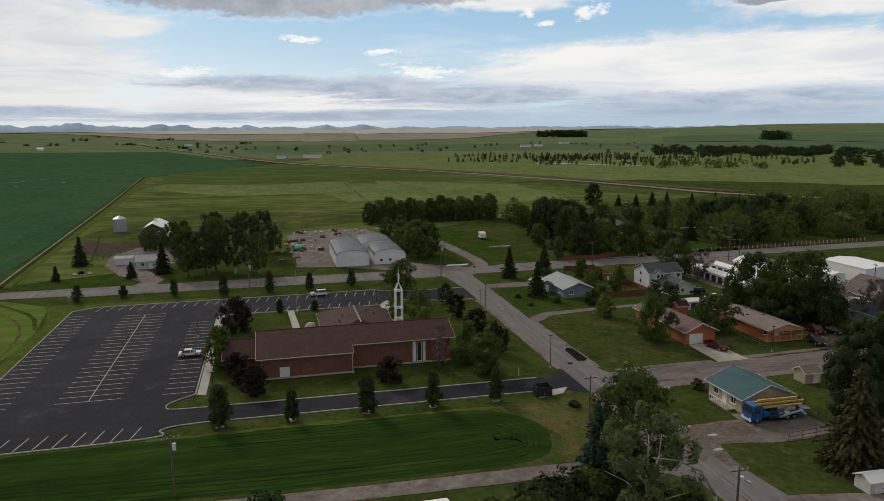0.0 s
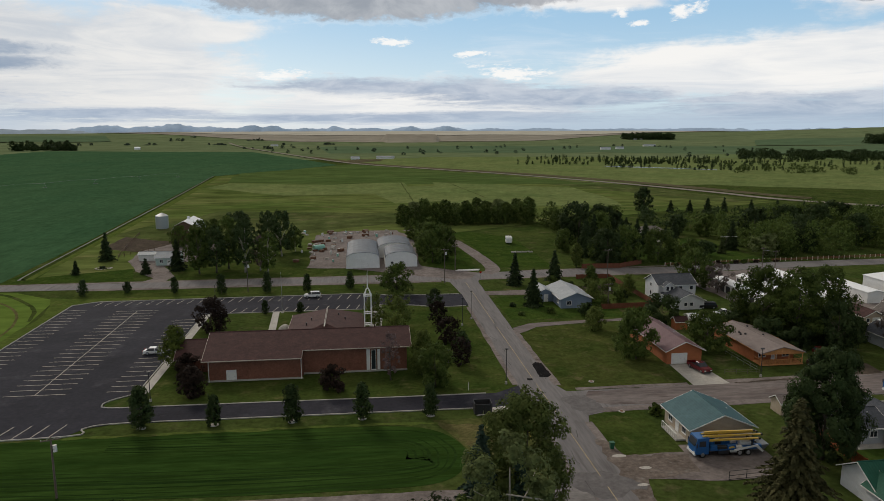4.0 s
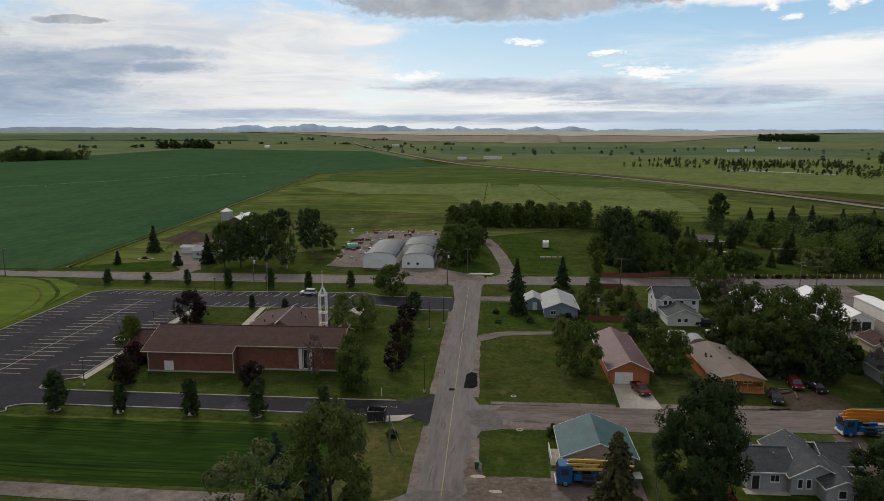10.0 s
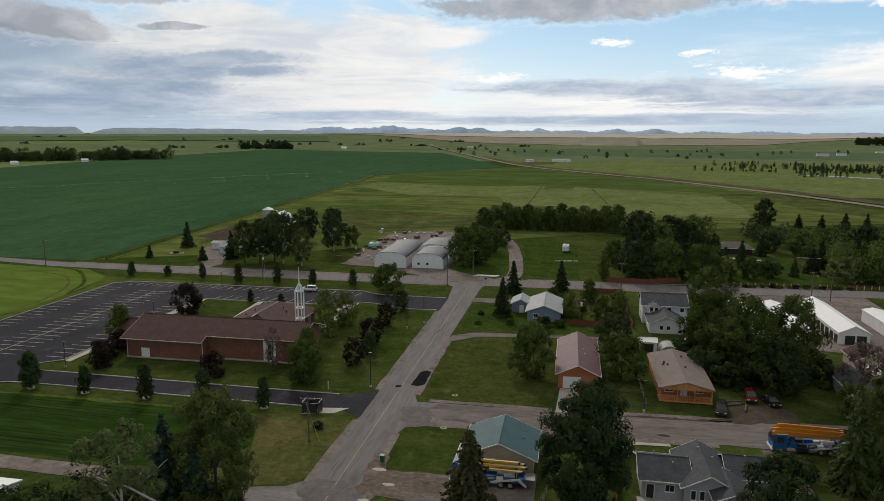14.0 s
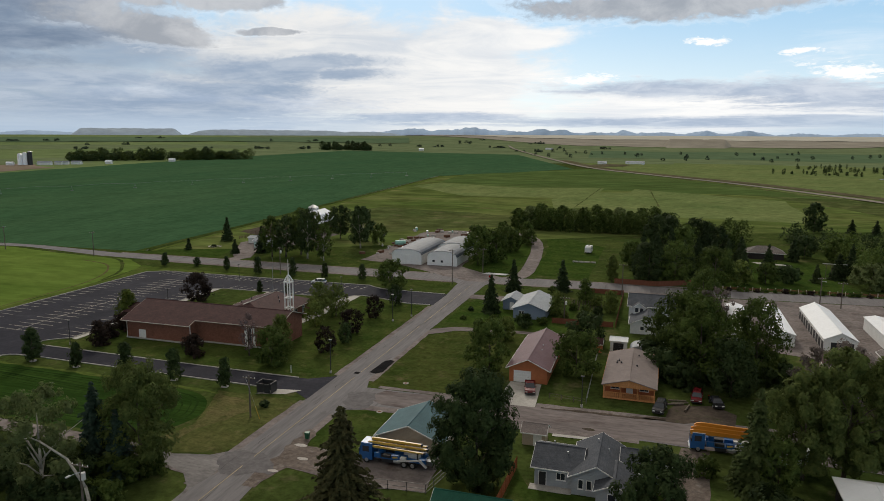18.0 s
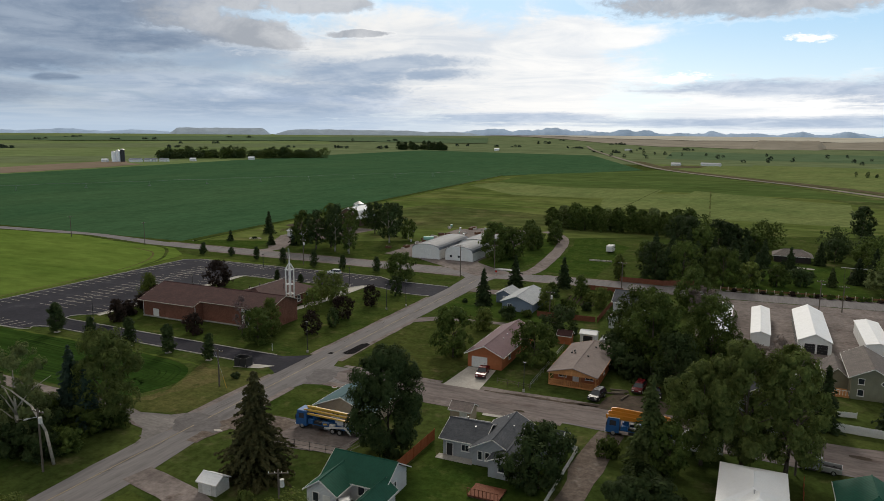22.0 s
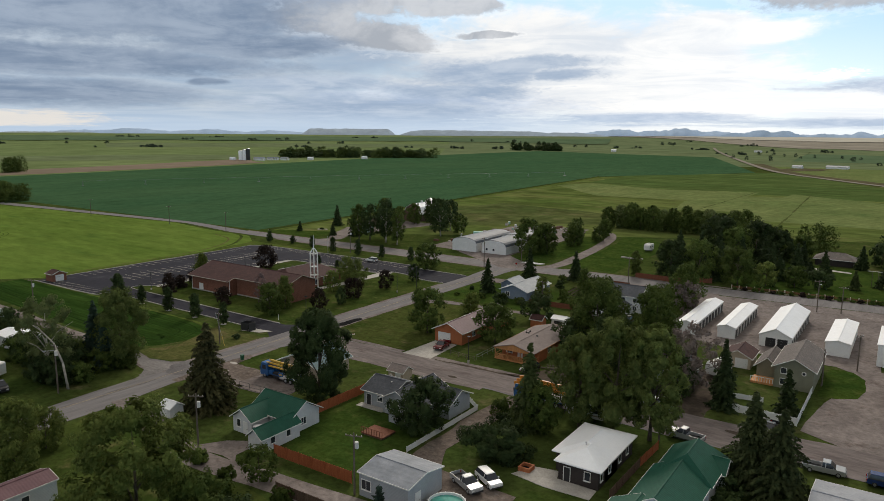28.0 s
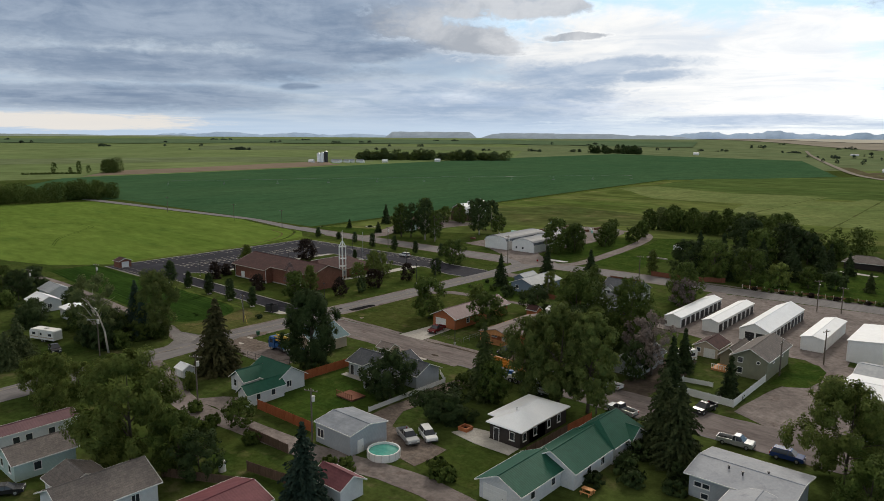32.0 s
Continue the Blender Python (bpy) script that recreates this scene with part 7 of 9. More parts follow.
window(gr, "window", (0, 4, 1.1), "w", 1.1, 1.0)
for q in ((2, 5.5, 3.8), (4.2, 3, 3.6), (8, 7, 4.3), (9.6, 5, 3.9), (14, 6, 4.0)):
    vent(gr, *q)
part("patio", Geo().box(-0.6, 5.2, -1.2, 0.38, 0.0, 0.08), M["concrete"], gr)
# green-roofed house and garage
gh = house("house", "white house with green metal roof", "house", 88.5, 70.5)
wing(gh, 0.6, 9.4, 3.0, 9.6, 2.7, 4.7, "x", "white_siding", "roof_green_y", 0.5)
wing(gh, 0.2, 4.6, -0.6, 4.6, 2.5, 4.0, "y", "white_siding", "roof_green_x", 0.4)
window(gh, "window", (1.6, -0.6, 1.0), "s", 0.8, 1.2)
window(gh, "window", (6.2, 3.0, 1.0), "s", 0.9, 1.2)
door(gh, (3.2, -0.6, 0), "s", 0.9, 2.0)
window(gh, "window", (9.4, 6, 1.0), "e", 1.0, 1.1)
gg = house("garage", "small white garage with green metal roof", "garage", 96.2, 66.4)
wing(gg, 0, 3.0, 0.2, 8.0, 2.3, 3.5, "y", "white_siding", "roof_green_x", 0.3)
window(gg, "window", (3.0, 2.4, 1.0), "e", 0.8, 1.0)
window(gg, "window", (3.0, 5.6, 1.0), "e", 0.8, 1.0)
sd = house("shed", "small white metal garden shed", "shed", 73.6, 66.6)
wing(sd, 0, 3.0, 0, 2.6, 1.6, 2.3, "x", "white_dirty", "roof_white_x", 0.2)
door(sd, (1.5, 0, 0), "s", 1.2, 1.5, "white")
sd = house("shed", "small tan wooden garden shed", "shed", 94.6, 102.6)
wing(sd, 0, 3.6, 0, 3.0, 2.0, 2.9, "x", "tan_siding", "shingle_tan", 0.25)
door(sd, (2.4, 0, 0), "s", 1.1, 1.7, "white")
# storage units


def storage(x0, x1, y0, y1, eave, ridge, label, roof="roof_white_x", doors="e"):
    t = house("storage_building", label, "storage units", x0, y0, group="storage units")
    wing(t, 0, x1 - x0, 0, y1 - y0, eave, ridge, "y", "white", roof, 0.15)
    for side in doors:
        n = int((y1 - y0) / 3.0)
        for i in range(n):
            door(t, ((x1 - x0) if side == "e" else 0, (i + 0.5) * (y1 - y0) / n, 0), side, 2.3, 2.1, "dark_metal", "roller_door")
    return t


storage(131.2, 135.4, 169.5, 198, 2.6, 3.3, "long white storage building with roller doors", doors="ew")
storage(140.1, 144.1, 171.5, 198.4, 2.6, 3.2, "long white storage building with roller doors", doors="ew")
s3 = storage(149.7, 156.4, 170, 200, 2.7, 4.3, "long white storage building with roller doors", doors="ew")
door(s3, (2.4, 0, 0), "s", 2.1, 2.2, "dark_metal", "roller_door")
door(s3, (4.9, 0, 0), "s", 2.1, 2.2, "dark_metal", "roller_door")
storage(163, 167.8, 171, 193, 3.0, 3.5, "long white storage building with roller doors", doors="")
storage(172.9, 186, 168.5, 186, 4.6, 5.2, "broad white metal storage hall", doors="")
pk_ = house("shop", "low shop with white roof and pinkish wall", "building", 178, 137)
wing(pk_, 0, 12, 0, 12, 3.2, 3.8, "x", "tan_siding", "roof_white_x", 0.3)
window(pk_, "window", (0, 5, 1.0), "w", 1.6, 1.3)
bl = house("building", "low building with pale blue metal roof", "building", 178, 150)
wing(bl, 0, 14, 0, 9, 3.0, 4.0, "x", "white", "roof_grey_x", 0.4)
# olive house
ol = house("house", "two-storey olive house with taupe roof and white porch", "house", 153.6, 142)
wing(ol, 3.6, 10.4, 1.0, 16.0, 4.2, 6.0, "y", "olive_siding", "shingle_taupe", 0.5)
wing(ol, -0.2, 3.6, 5.0, 14.0, 2.6, 4.2, "y", "olive_siding", "shingle_taupe", 0.5)
window(ol, "window", (5.2, 1.0, 0.8), "s", 0.9, 1.1)
window(ol, "window", (5.2, 1.0, 3.0), "s", 0.9, 1.0)
part("round_window", Geo().rod((8.7, 0.93, 3.5), (8.7, 1.0, 3.5), 0.42, 0.42, 14), M["trim"], ol, "white round window trim")
part("round_pane", Geo().rod((8.7, 0.90, 3.5), (8.7, 0.93, 3.5), 0.26, 0.26, 14), M["glass"], ol)
window(ol, "window", (10.4, 5, 3.0), "e", 0.9, 1.0)
window(ol, "window", (10.4, 11, 3.0), "e", 0.9, 1.0)
part("porch", Geo().box(-0.6, 3.5, 1.0, 5.0, 0.0, 0.4), M["cedar"], ol)
for u in range(9):
    part("picket", Geo().box(-0.6 + u * 0.5, -0.5 + u * 0.5, 1.0, 1.08, 0.4, 1.3), M["trim"], ol)
part("handrail", Geo().box(-0.6, 3.5, 1.0, 1.1, 1.3, 1.38), M["trim"], ol)
bs = house("garage", "small garage with dark red-brown roof", "garage", 146.4, 150.6)
wing(bs, 0, 5.2, 0, 7, 2.3, 3.6, "y", "tan_siding", "shingle_brown", 0.4)
door(bs, (3.4, 0, 0), "s", 2.3, 2.0, "white", "garage_door")
window(bs, "window", (1.0, 0, 1.0), "s", 0.8, 0.9)
dk = house("house", "grey-roofed house under the trees", "house", 138.5, 128)
wing(dk, 0, 5.5, 0, 12, 2.7, 4.4, "y", "grey_siding", "shingle_grey", 0.5)
# white-roofed dark house
wr = house("house", "dark brown house with white metal hip roof", "house", 137.0, 84.5)
wing(wr, 0.4, 7.8, 3.4, 14.4, 2.9, 4.0, "y", "dark_siding", "roof_bright", 0.5, hip=3.6)
wing(wr, 1.9, 7.8, 0.9, 8.0, 2.9, 4.15, "y", "dark_siding", "roof_bright", 0.5, hip=3.4)
for q in (2, 5, 9, 12):
    window(wr, "window", (7.8, q, 1.0), "e", 0.8, 1.2)
window(wr, "window", (6.2, 0.9, 1.0), "s", 0.8, 1.2)
door(wr, (3.2, 0.9, 0.1), "s", 0.9, 2.0, "dark_metal")
part("patio", Geo().prism([(-4.2, -1.6, 0), (1.2, -2.4, 0), (7.8, -2.2, 0), (7.7, 0.7, 0), (1.7, 0.8, 0), (1.6, 3.0, 0), (-2.4, 2.2, 0)], (0, 0, 0.07)), M["concrete"], wr)
vent(wr, 4.2, 5, 4.0)
# long green house
gl = house("house", "long white house with green metal roof and garage", "house", 148.2, 69.6)
wing(gl, 0.8, 7.5, 0.2, 10.4, 2.6, 4.1, "y", "white_siding", "roof_green_x", 0.5)
wing(gl, 2.4, 9.6, 10.0, 22.2, 2.75, 4.65, "y", "white_siding", "roof_green_x", 0.5)
wing(gl, 2.9, 9.9, 20.6, 29.8, 2.95, 5.4, "y", "white_siding", "roof_green_x", 0.5, hip=2.2)
wing(gl, 8.0, 10.6, 25.0, 29.0, 2.7, 3.9, "x", "white_siding", "roof_green_y", 0.4)
door(gl, (3.4, 0.2, 0), "s", 3.6, 2.2, "white", "garage_door")
for q in (3.0, 8.0):
    window(gl, "window", (7.5, q, 1.0), "e", 0.9, 1.1)
for q in (14, 18):
    window(gl, "window", (9.6, q, 1.0), "e", 1.0, 1.1)
window(gl, "window", (10.6, 27, 1.0), "e", 1.1, 1.1)
# grey low-roof house
gf = house("house", "pale house with broad low grey roof", "house", 169.6, 86.5)
wing(gf, 0.4, 13.0, 2.6, 12.0, 3.2, 3.9, "x", "grey_siding", "roof_membrane", 0.6, z0=0)
wing(gf, 6.5, 13.0, -3.5, 2.6, 3.0, 3.6, "y", "grey_siding", "roof_membrane", 0.5)
for q in (1.6, 2.7):
    window(gf, "window", (q, 2.6, 1.7), "s", 0.9, 0.6)
window(gf, "window", (2.6, 2.6, 0.2), "s", 0.9, 0.7)
for q in ((4.4, 6.0, 3.8), (6.4, 5.4, 3.8), (9, 7.6, 3.8)):
    vent(gf, *q, 0.5, 0.12, "dark_metal")
# metal shed by the pool
ms = house("shed", "large pale grey metal shed with ribbed roof", "shed", 119.0, 66.0)
wing(ms, 0, 8.2, 0, 7.6, 3.2, 3.9, "x", "grey_siding", "roof_grey_old", 0.2)
window(ms, "window", (1.2, 0, 1.1), "s", 1.5, 1.3)
door(ms, (8.2, 2, 0), "e", 1.0, 2.0, "white")
# sheds with maroon roofs
m1 = house("garage", "white garage with maroon metal roof", "garage", 131.4, 55.6)
wing(m1, 0, 5.6, 0, 4.0, 2.3, 3.4, "x", "white_siding", "roof_maroon_x", 0.4)
m2 = house("house", "low house with maroon metal roof", "house", 124.6, 39.4)
wing(m2, 0, 8, 0, 8.4, 2.5, 3.6, "y", "white_siding", "roof_maroon_x", 0.4)
br = house("house", "house with weathered taupe shingle roof", "house", 109.5, 29.0)
wing(br, 0, 8.4, 0, 11.4, 2.7, 4.6, "y", "white_siding", "shingle_taupe", 0.5)
wing(br, -4, 1.5, 2.0, 8.0, 2.6, 3.9, "x", "white_siding", "shingle_taupe", 0.4)
window(br, "window", (2.4, 11.4, 1.0), "n", 1.0, 1.1)
window(br, "window", (8.4, 8.4, 1.0), "e", 1.0, 1.1)
tw = house("house", "mint-green house with grey shingle roof", "house", 92.0, 29.5)
wing(tw, 0, 6.5, 0, 8.2, 2.6, 4.0, "y", "mint_siding", "shingle_taupe", 0.4)
window(tw, "window", (4.8, 0, 1.0), "s", 0.9, 1.1)
window(tw, "window", (6.5, 3, 1.0), "e", 0.9, 1.1)
window(tw, "window", (1.6, 0, 1.0), "s", 0.9, 1.1)
mh = house("mobile_home", "long white mobile home with rose metal roof", "mobile home", 82.8, 25.0)
wing(mh, 0, 4.4, 0, 17.5, 2.6, 3.3, "y", "white_siding", "roof_rose_x", 0.2)
for q in (3, 8.4, 10.2, 13.5):
    window(mh, "window", (4.4, q, 1.0), "e", 0.9, 1.0)
wh = house("house", "white house half hidden by shrubs", "house", -8, 66.5)
wing(wh, 0, 8.5, 0, 6, 2.6, 4.0, "x", "white_siding", "roof_white_x", 0.4)
window(wh, "window", (8.5, 3, 1.0), "e", 1.0, 1.1)
wh = house("house", "white house with pale roof behind shrubs", "house", -20, 74)
wing(wh, 0, 8, 0, 6, 2.6, 4.0, "x", "white_siding", "roof_grey_x", 0.4)
wh = house("garage", "low white garage with white metal roof", "garage", 9.0, 69.0)
wing(wh, 0, 9, 0, 5.6, 2.6, 3.2, "x", "white_siding", "roof_white_x", 0.3)
# gambrel sheds


def arch_shed(x0, x1, y0, y1, eave, ridge, label):
    t = house("metal_shed", label, "shed", x0, y0, group="round-roofed metal sheds")
    w, d = x1 - x0, y1 - y0
    n = 10
    prof = [(w / 2 - w / 2 * math.cos(math.pi * i / n), eave + (ridge - eave) * math.sin(math.pi * i / n) ** 0.8) for i in range(n + 1)]
    loop = [(0, 0, 0), (w, 0, 0)] + [(px, 0, pz) for px, pz in prof[::-1]]
    part("front_wall", Geo().prism(loop, (0, 0.15, 0)), M["white"], t)
    part("back_wall", Geo().prism([(a, d - 0.15, c) for a, _, c in loop], (0, 0.15, 0)), M["white"], t)
    part("side_wall", Geo().box(0, 0.15, 0.15, d - 0.15, 0, eave), M["white_dirty"], t)
    part("side_wall", Geo().box(w - 0.15, w, 0.15, d - 0.15, 0, eave), M["white_dirty"], t)
    for (a0, c0), (a1, c1) in zip(prof, prof[1:]):
        part("roof_panel", Geo().prism([(a0, -0.2, c0), (a1, -0.2, c1), (a1, d + 0.2, c1), (a0, d + 0.2, c0)], (0, 0, 0.1)), M["roof_shed_dark"], t)
    return t


a1 = arch_shed(19.7, 31.2, 238.3, 268, 3.6, 5.6, "white-fronted metal shed with grey curved roof")
door(a1, (5.6, 0, 0), "s", 4.4, 3.6, "white", "sliding_door")
a2 = arch_shed(33.2, 44.4, 239.2, 256, 3.2, 5.4, "white-fronted metal shed with grey curved roof")
for q in (2.4, 5.6):
    window(a2, "window", (q, 0, 1.2), "s", 0.9, 0.8)
arch_shed(31.0, 44.0, 258, 276, 3.2, 5.6, "metal shed with grey curved roof behind the yard")
# barn
bn = house("barn", "brown barn with white gambrel metal roof", "barn", -55.0, 303)
g = [(0, 0, 0), (11, 0, 0), (11, 0, 4.2), (9.2, 0, 7.4), (5.5, 0, 9.2), (1.8, 0, 7.4), (0, 0, 4.2)]
part("front_wall", Geo().prism(g, (0, 0.2, 0)), M["fence_brown"], bn)
part("back_wall", Geo().prism([(a, 18, c) for a, _, c in g], (0, 0.2, 0)), M["fence_brown"], bn)
part("side_wall", Geo().box(0, 0.2, 0.2, 18, 0, 4.2), M["fence_brown"], bn)
part("side_wall", Geo().box(10.8, 11, 0.2, 18, 0, 4.2), M["fence_brown"], bn)
pr = [(-0.5, 3.6), (1.7, 7.5), (5.5, 9.35), (9.3, 7.5), (11.5, 3.6)]
for (a0, c0), (a1_, c1) in zip(pr, pr[1:]):
    part("roof_panel", Geo().prism([(a0, -0.4, c0), (a1_, -0.4, c1), (a1_, 18.6, c1), (a0, 18.6, c0)], (0, 0, 0.12)), M["roof_white_x"], bn)
part("cupola", Geo().box(5.0, 6.0, 8.5, 9.5, 9.2, 10.4), M["white"], bn)
for q in (3.2, 7.8):
    window(bn, "window", (q, 0, 5.0), "s", 0.8, 0.9)
silo = thing("grain_bin", "round grey steel grain bin", "grain bin", (-71.4, 351, 0))
part("shell", Geo().rod((0, 0, 0), (0, 0, 6.2), 3.0, 3.0, 24), M["steel"], silo)
part("roof", Geo().rod((0, 0, 6.2), (0, 0, 7.6), 3.1, 0.4, 24), M["steel"], silo)
fh = house("farmhouse", "small pale farmhouse with metal roof", "house", -47.6, 252.5)
wing(fh, 0, 8, 0, 6.5, 2.8, 4.4, "x", "mint_siding", "roof_grey_x", 0.4)
window(fh, "window", (2, 0, 1.0), "s", 1.0, 1.1)
door(fh, (4.6, 0, 0), "s", 1.0, 2.0)
fs = house("shed", "open pole shed in the farmyard", "shed", -56.2, 262)
wing(fs, 0, 5.5, 0, 4.0, 2.4, 3.0, "x", "white_dirty", "roof_grey_x", 0.3)
# house by the park
hp = house("house", "low brown house with wide roof by the park", "house", 147, 292)
wing(hp, 0, 12.5, 0, 8.6, 2.6, 4.4, "x", "dark_siding", "shingle_taupe", 0.8, hip=4.0)
sheet("pavement", [(147.2, 283.4), (149, 280.5), (159.8, 279.0), (160.2, 281.0), (151, 284.0)], M["concrete"], 0.06, "pale concrete patio by the park lawn", "pavement")
sh = house("house", "house roof behind the grove", "house", 262, 240)
wing(sh, 0, 14, 0, 9, 2.8, 4.8, "x", "tan_siding", "shingle_brown", 0.6)
# far farm with white silos
for i in range(3):
    fs_ = thing("farm_silo", "tall white farm silo far off", "silo", (-735 + i * 4.6, 757 + i * 4.0, terrain(-735, 757)), group="far white silos")
    part("shell", Geo().rod((0, 0, 0), (0, 0, 15 + 1.5 * i), 3.1, 3.1, 16), M["roof_bright" if i < 2 else "dark_metal"], fs_)
    part("cap", Geo().rod((0, 0, 15 + 1.5 * i), (0, 0, 16.6 + 1.5 * i), 3.1, 0.8, 16), M["steel"], fs_)
for i, (fx, fy, fl, hw) in enumerate(((-722, 772, 18, 8), (-744, 742, 9, 5), (-712, 766, 15, 8), (-698, 792, 8, 6), (-628, 930, 9, 6), (-690, 800, 13, 7), (-704, 784, 10, 6), (-664, 836, 9, 5), (54, 1222, 30, 12), (10, 1200, 14, 9), (1180, 2880, 36, 16), (640, 1750, 26, 12), (700, 1800, 20, 12), (-560, 1930, 14, 10), (-260, 2360, 22, 12), (900, 2100, 36, 14))):
    t = house("far_building", "far white farm building", "farm building", fx, fy, 20 if fx < 0 else -8, "far farm buildings")
    t.location.z = terrain(fx, fy)
    wing(t, 0, fl, 0, hw, 3.2 if fy < 1500 else 5, 5 if fy < 1500 else 7, "x", "white", "roof_white_x" if i % 3 == 1 else "roof_grey_old", 0.4)

# ---- vehicles ----


def wheel(t, x, y, r=0.36, w=0.24, name="wheel"):
    tyre = part(name, Geo().rod((x, y - w / 2, r), (x, y + w / 2, r), r, r, 16), M["black"], t)
    s = 1 if y > 0 else -1
    part("rim", Geo().rod((x, y + s * w * 0.5, r), (x, y + s * (w * 0.5 + 0.02), r), r * 0.6, r * 0.55, 12), M["steel"], tyre)


def tapered(g, x0, x1, w0, z0, X0, X1, w1, z1):
    """A block whose top is smaller than its foot."""
    vs = [(x0, -w0, z0), (x1, -w0, z0), (x1, w0, z0), (x0, w0, z0), (X0, -w1, z1), (X1, -w1, z1), (X1, w1, z1), (X0, w1, z1)]
    return g.add(vs, [(0, 3, 2, 1), (4, 5, 6, 7), (0, 1, 5, 4), (1, 2, 6, 5), (2, 3, 7, 6), (3, 0, 4, 7)])


def car(x, y, rz, key, label, form="suv", name=None):
    """Front towards local +x; x, y: its middle."""
    L, W = {"suv": (4.7, 1.86), "sedan": (4.6, 1.8), "pickup": (5.5, 1.95)}[form]
    t = thing(name or {"pickup": "pickup_truck"}.get(form, "car"), label, {"pickup": "pickup truck"}.get(form, "car"), (x, y, 0.06), rz)
    h, w = L / 2, W / 2
    belt = {"suv": 1.05, "sedan": 0.92, "pickup": 1.12}[form]
    hood = belt - 0.08
    if form == "pickup":
        prof = [(-0.35, 0.35), (h - 0.15, 0.35), (h, 0.5), (h, 0.85), (h - 0.12, hood), (h - 1.45, belt), (-0.35, belt)]
        part("body", Geo().prism([(a, -w, b) for a, b in prof], (0, W, 0)), M[key], t)
        part("bed_floor", Geo().box(-h, -0.352, -w + 0.1, w - 0.1, 0.5, 0.62), M["dark_metal"], t)
        part("bed_side", Geo().box(-h, -0.352, -w, -w + 0.09, 0.4, belt), M[key], t)
        part("bed_side", Geo().box(-h, -0.352, w - 0.09, w, 0.4, belt), M[key], t)
        part("tailgate", Geo().box(-h - 0.07, -h, -w, w, 0.45, belt), M[key], t)
        c0, c1, r0, r1, top = -0.33, 1.45, -0.2, 0.75, 1.78
    else:
        prof = [(-h, 0.38), (h - 0.15, 0.35), (h, 0.5), (h, 0.75), (h - 0.12, hood), (h - 1.2, belt), (-h + 0.05, belt), (-h, 0.8)]
        part("body", Geo().prism([(a, -w, b) for a, b in prof], (0, W, 0)), M[key], t)
        c0, c1, r0, r1, top = (-h + 0.08, 1.25, -h + 0.4, 0.55, 1.68) if form == "suv" else (-h + 0.55, 1.2, -1.1, 0.35, 1.42)
    part("cabin_glass", tapered(Geo(), c0, c1, w - 0.06, belt, r0, r1, w - 0.26, top), M["glass"], t)
    part("roof", tapered(Geo(), r0 - 0.04, r1 + 0.04, w - 0.24, top, r0 + 0.06, r1 - 0.06, w - 0.32, top + 0.07), M[key], t)
    for s in (-1, 1):
        part("door_pillar", Geo().prism([(0.1, s * (w - 0.055), belt), (0.2, s * (w - 0.055), belt), (0.2, s * (w - 0.25), top), (0.1, s * (w - 0.25), top)], (0, s * 0.015, 0)), M[key], t)
        part("headlight", Geo().box(h - 0.06, h + 0.02, s * (w - 0.3) - 0.2, s * (w - 0.3) + 0.2, 0.66, 0.82), M["lamp_lens"], t)
        part("tail_light", Geo().box(-h - 0.09, -h + 0.02, s * (w - 0.13) - 0.09, s * (w - 0.13) + 0.09, 0.7, 0.98), M["red_lamp"], t)
        part("mirror", Geo().box(c1 - 0.35, c1 - 0.2, s * (w + 0.09) - 0.08, s * (w + 0.09) + 0.08, belt, belt + 0.16), M[key], t)
        for wx in (h - 0.95, -h + 0.95):
            wheel(t, wx, s * (w - 0.1))
    part("bumper", Geo().box(h - 0.05, h + 0.06, -w + 0.05, w - 0.05, 0.36, 0.54), M["dark_metal"], t)
    part("bumper", Geo().box(-h - 0.1, -h + 0.04, -w + 0.05, w - 0.05, 0.36, 0.54), M["dark_metal"], t)
    return t


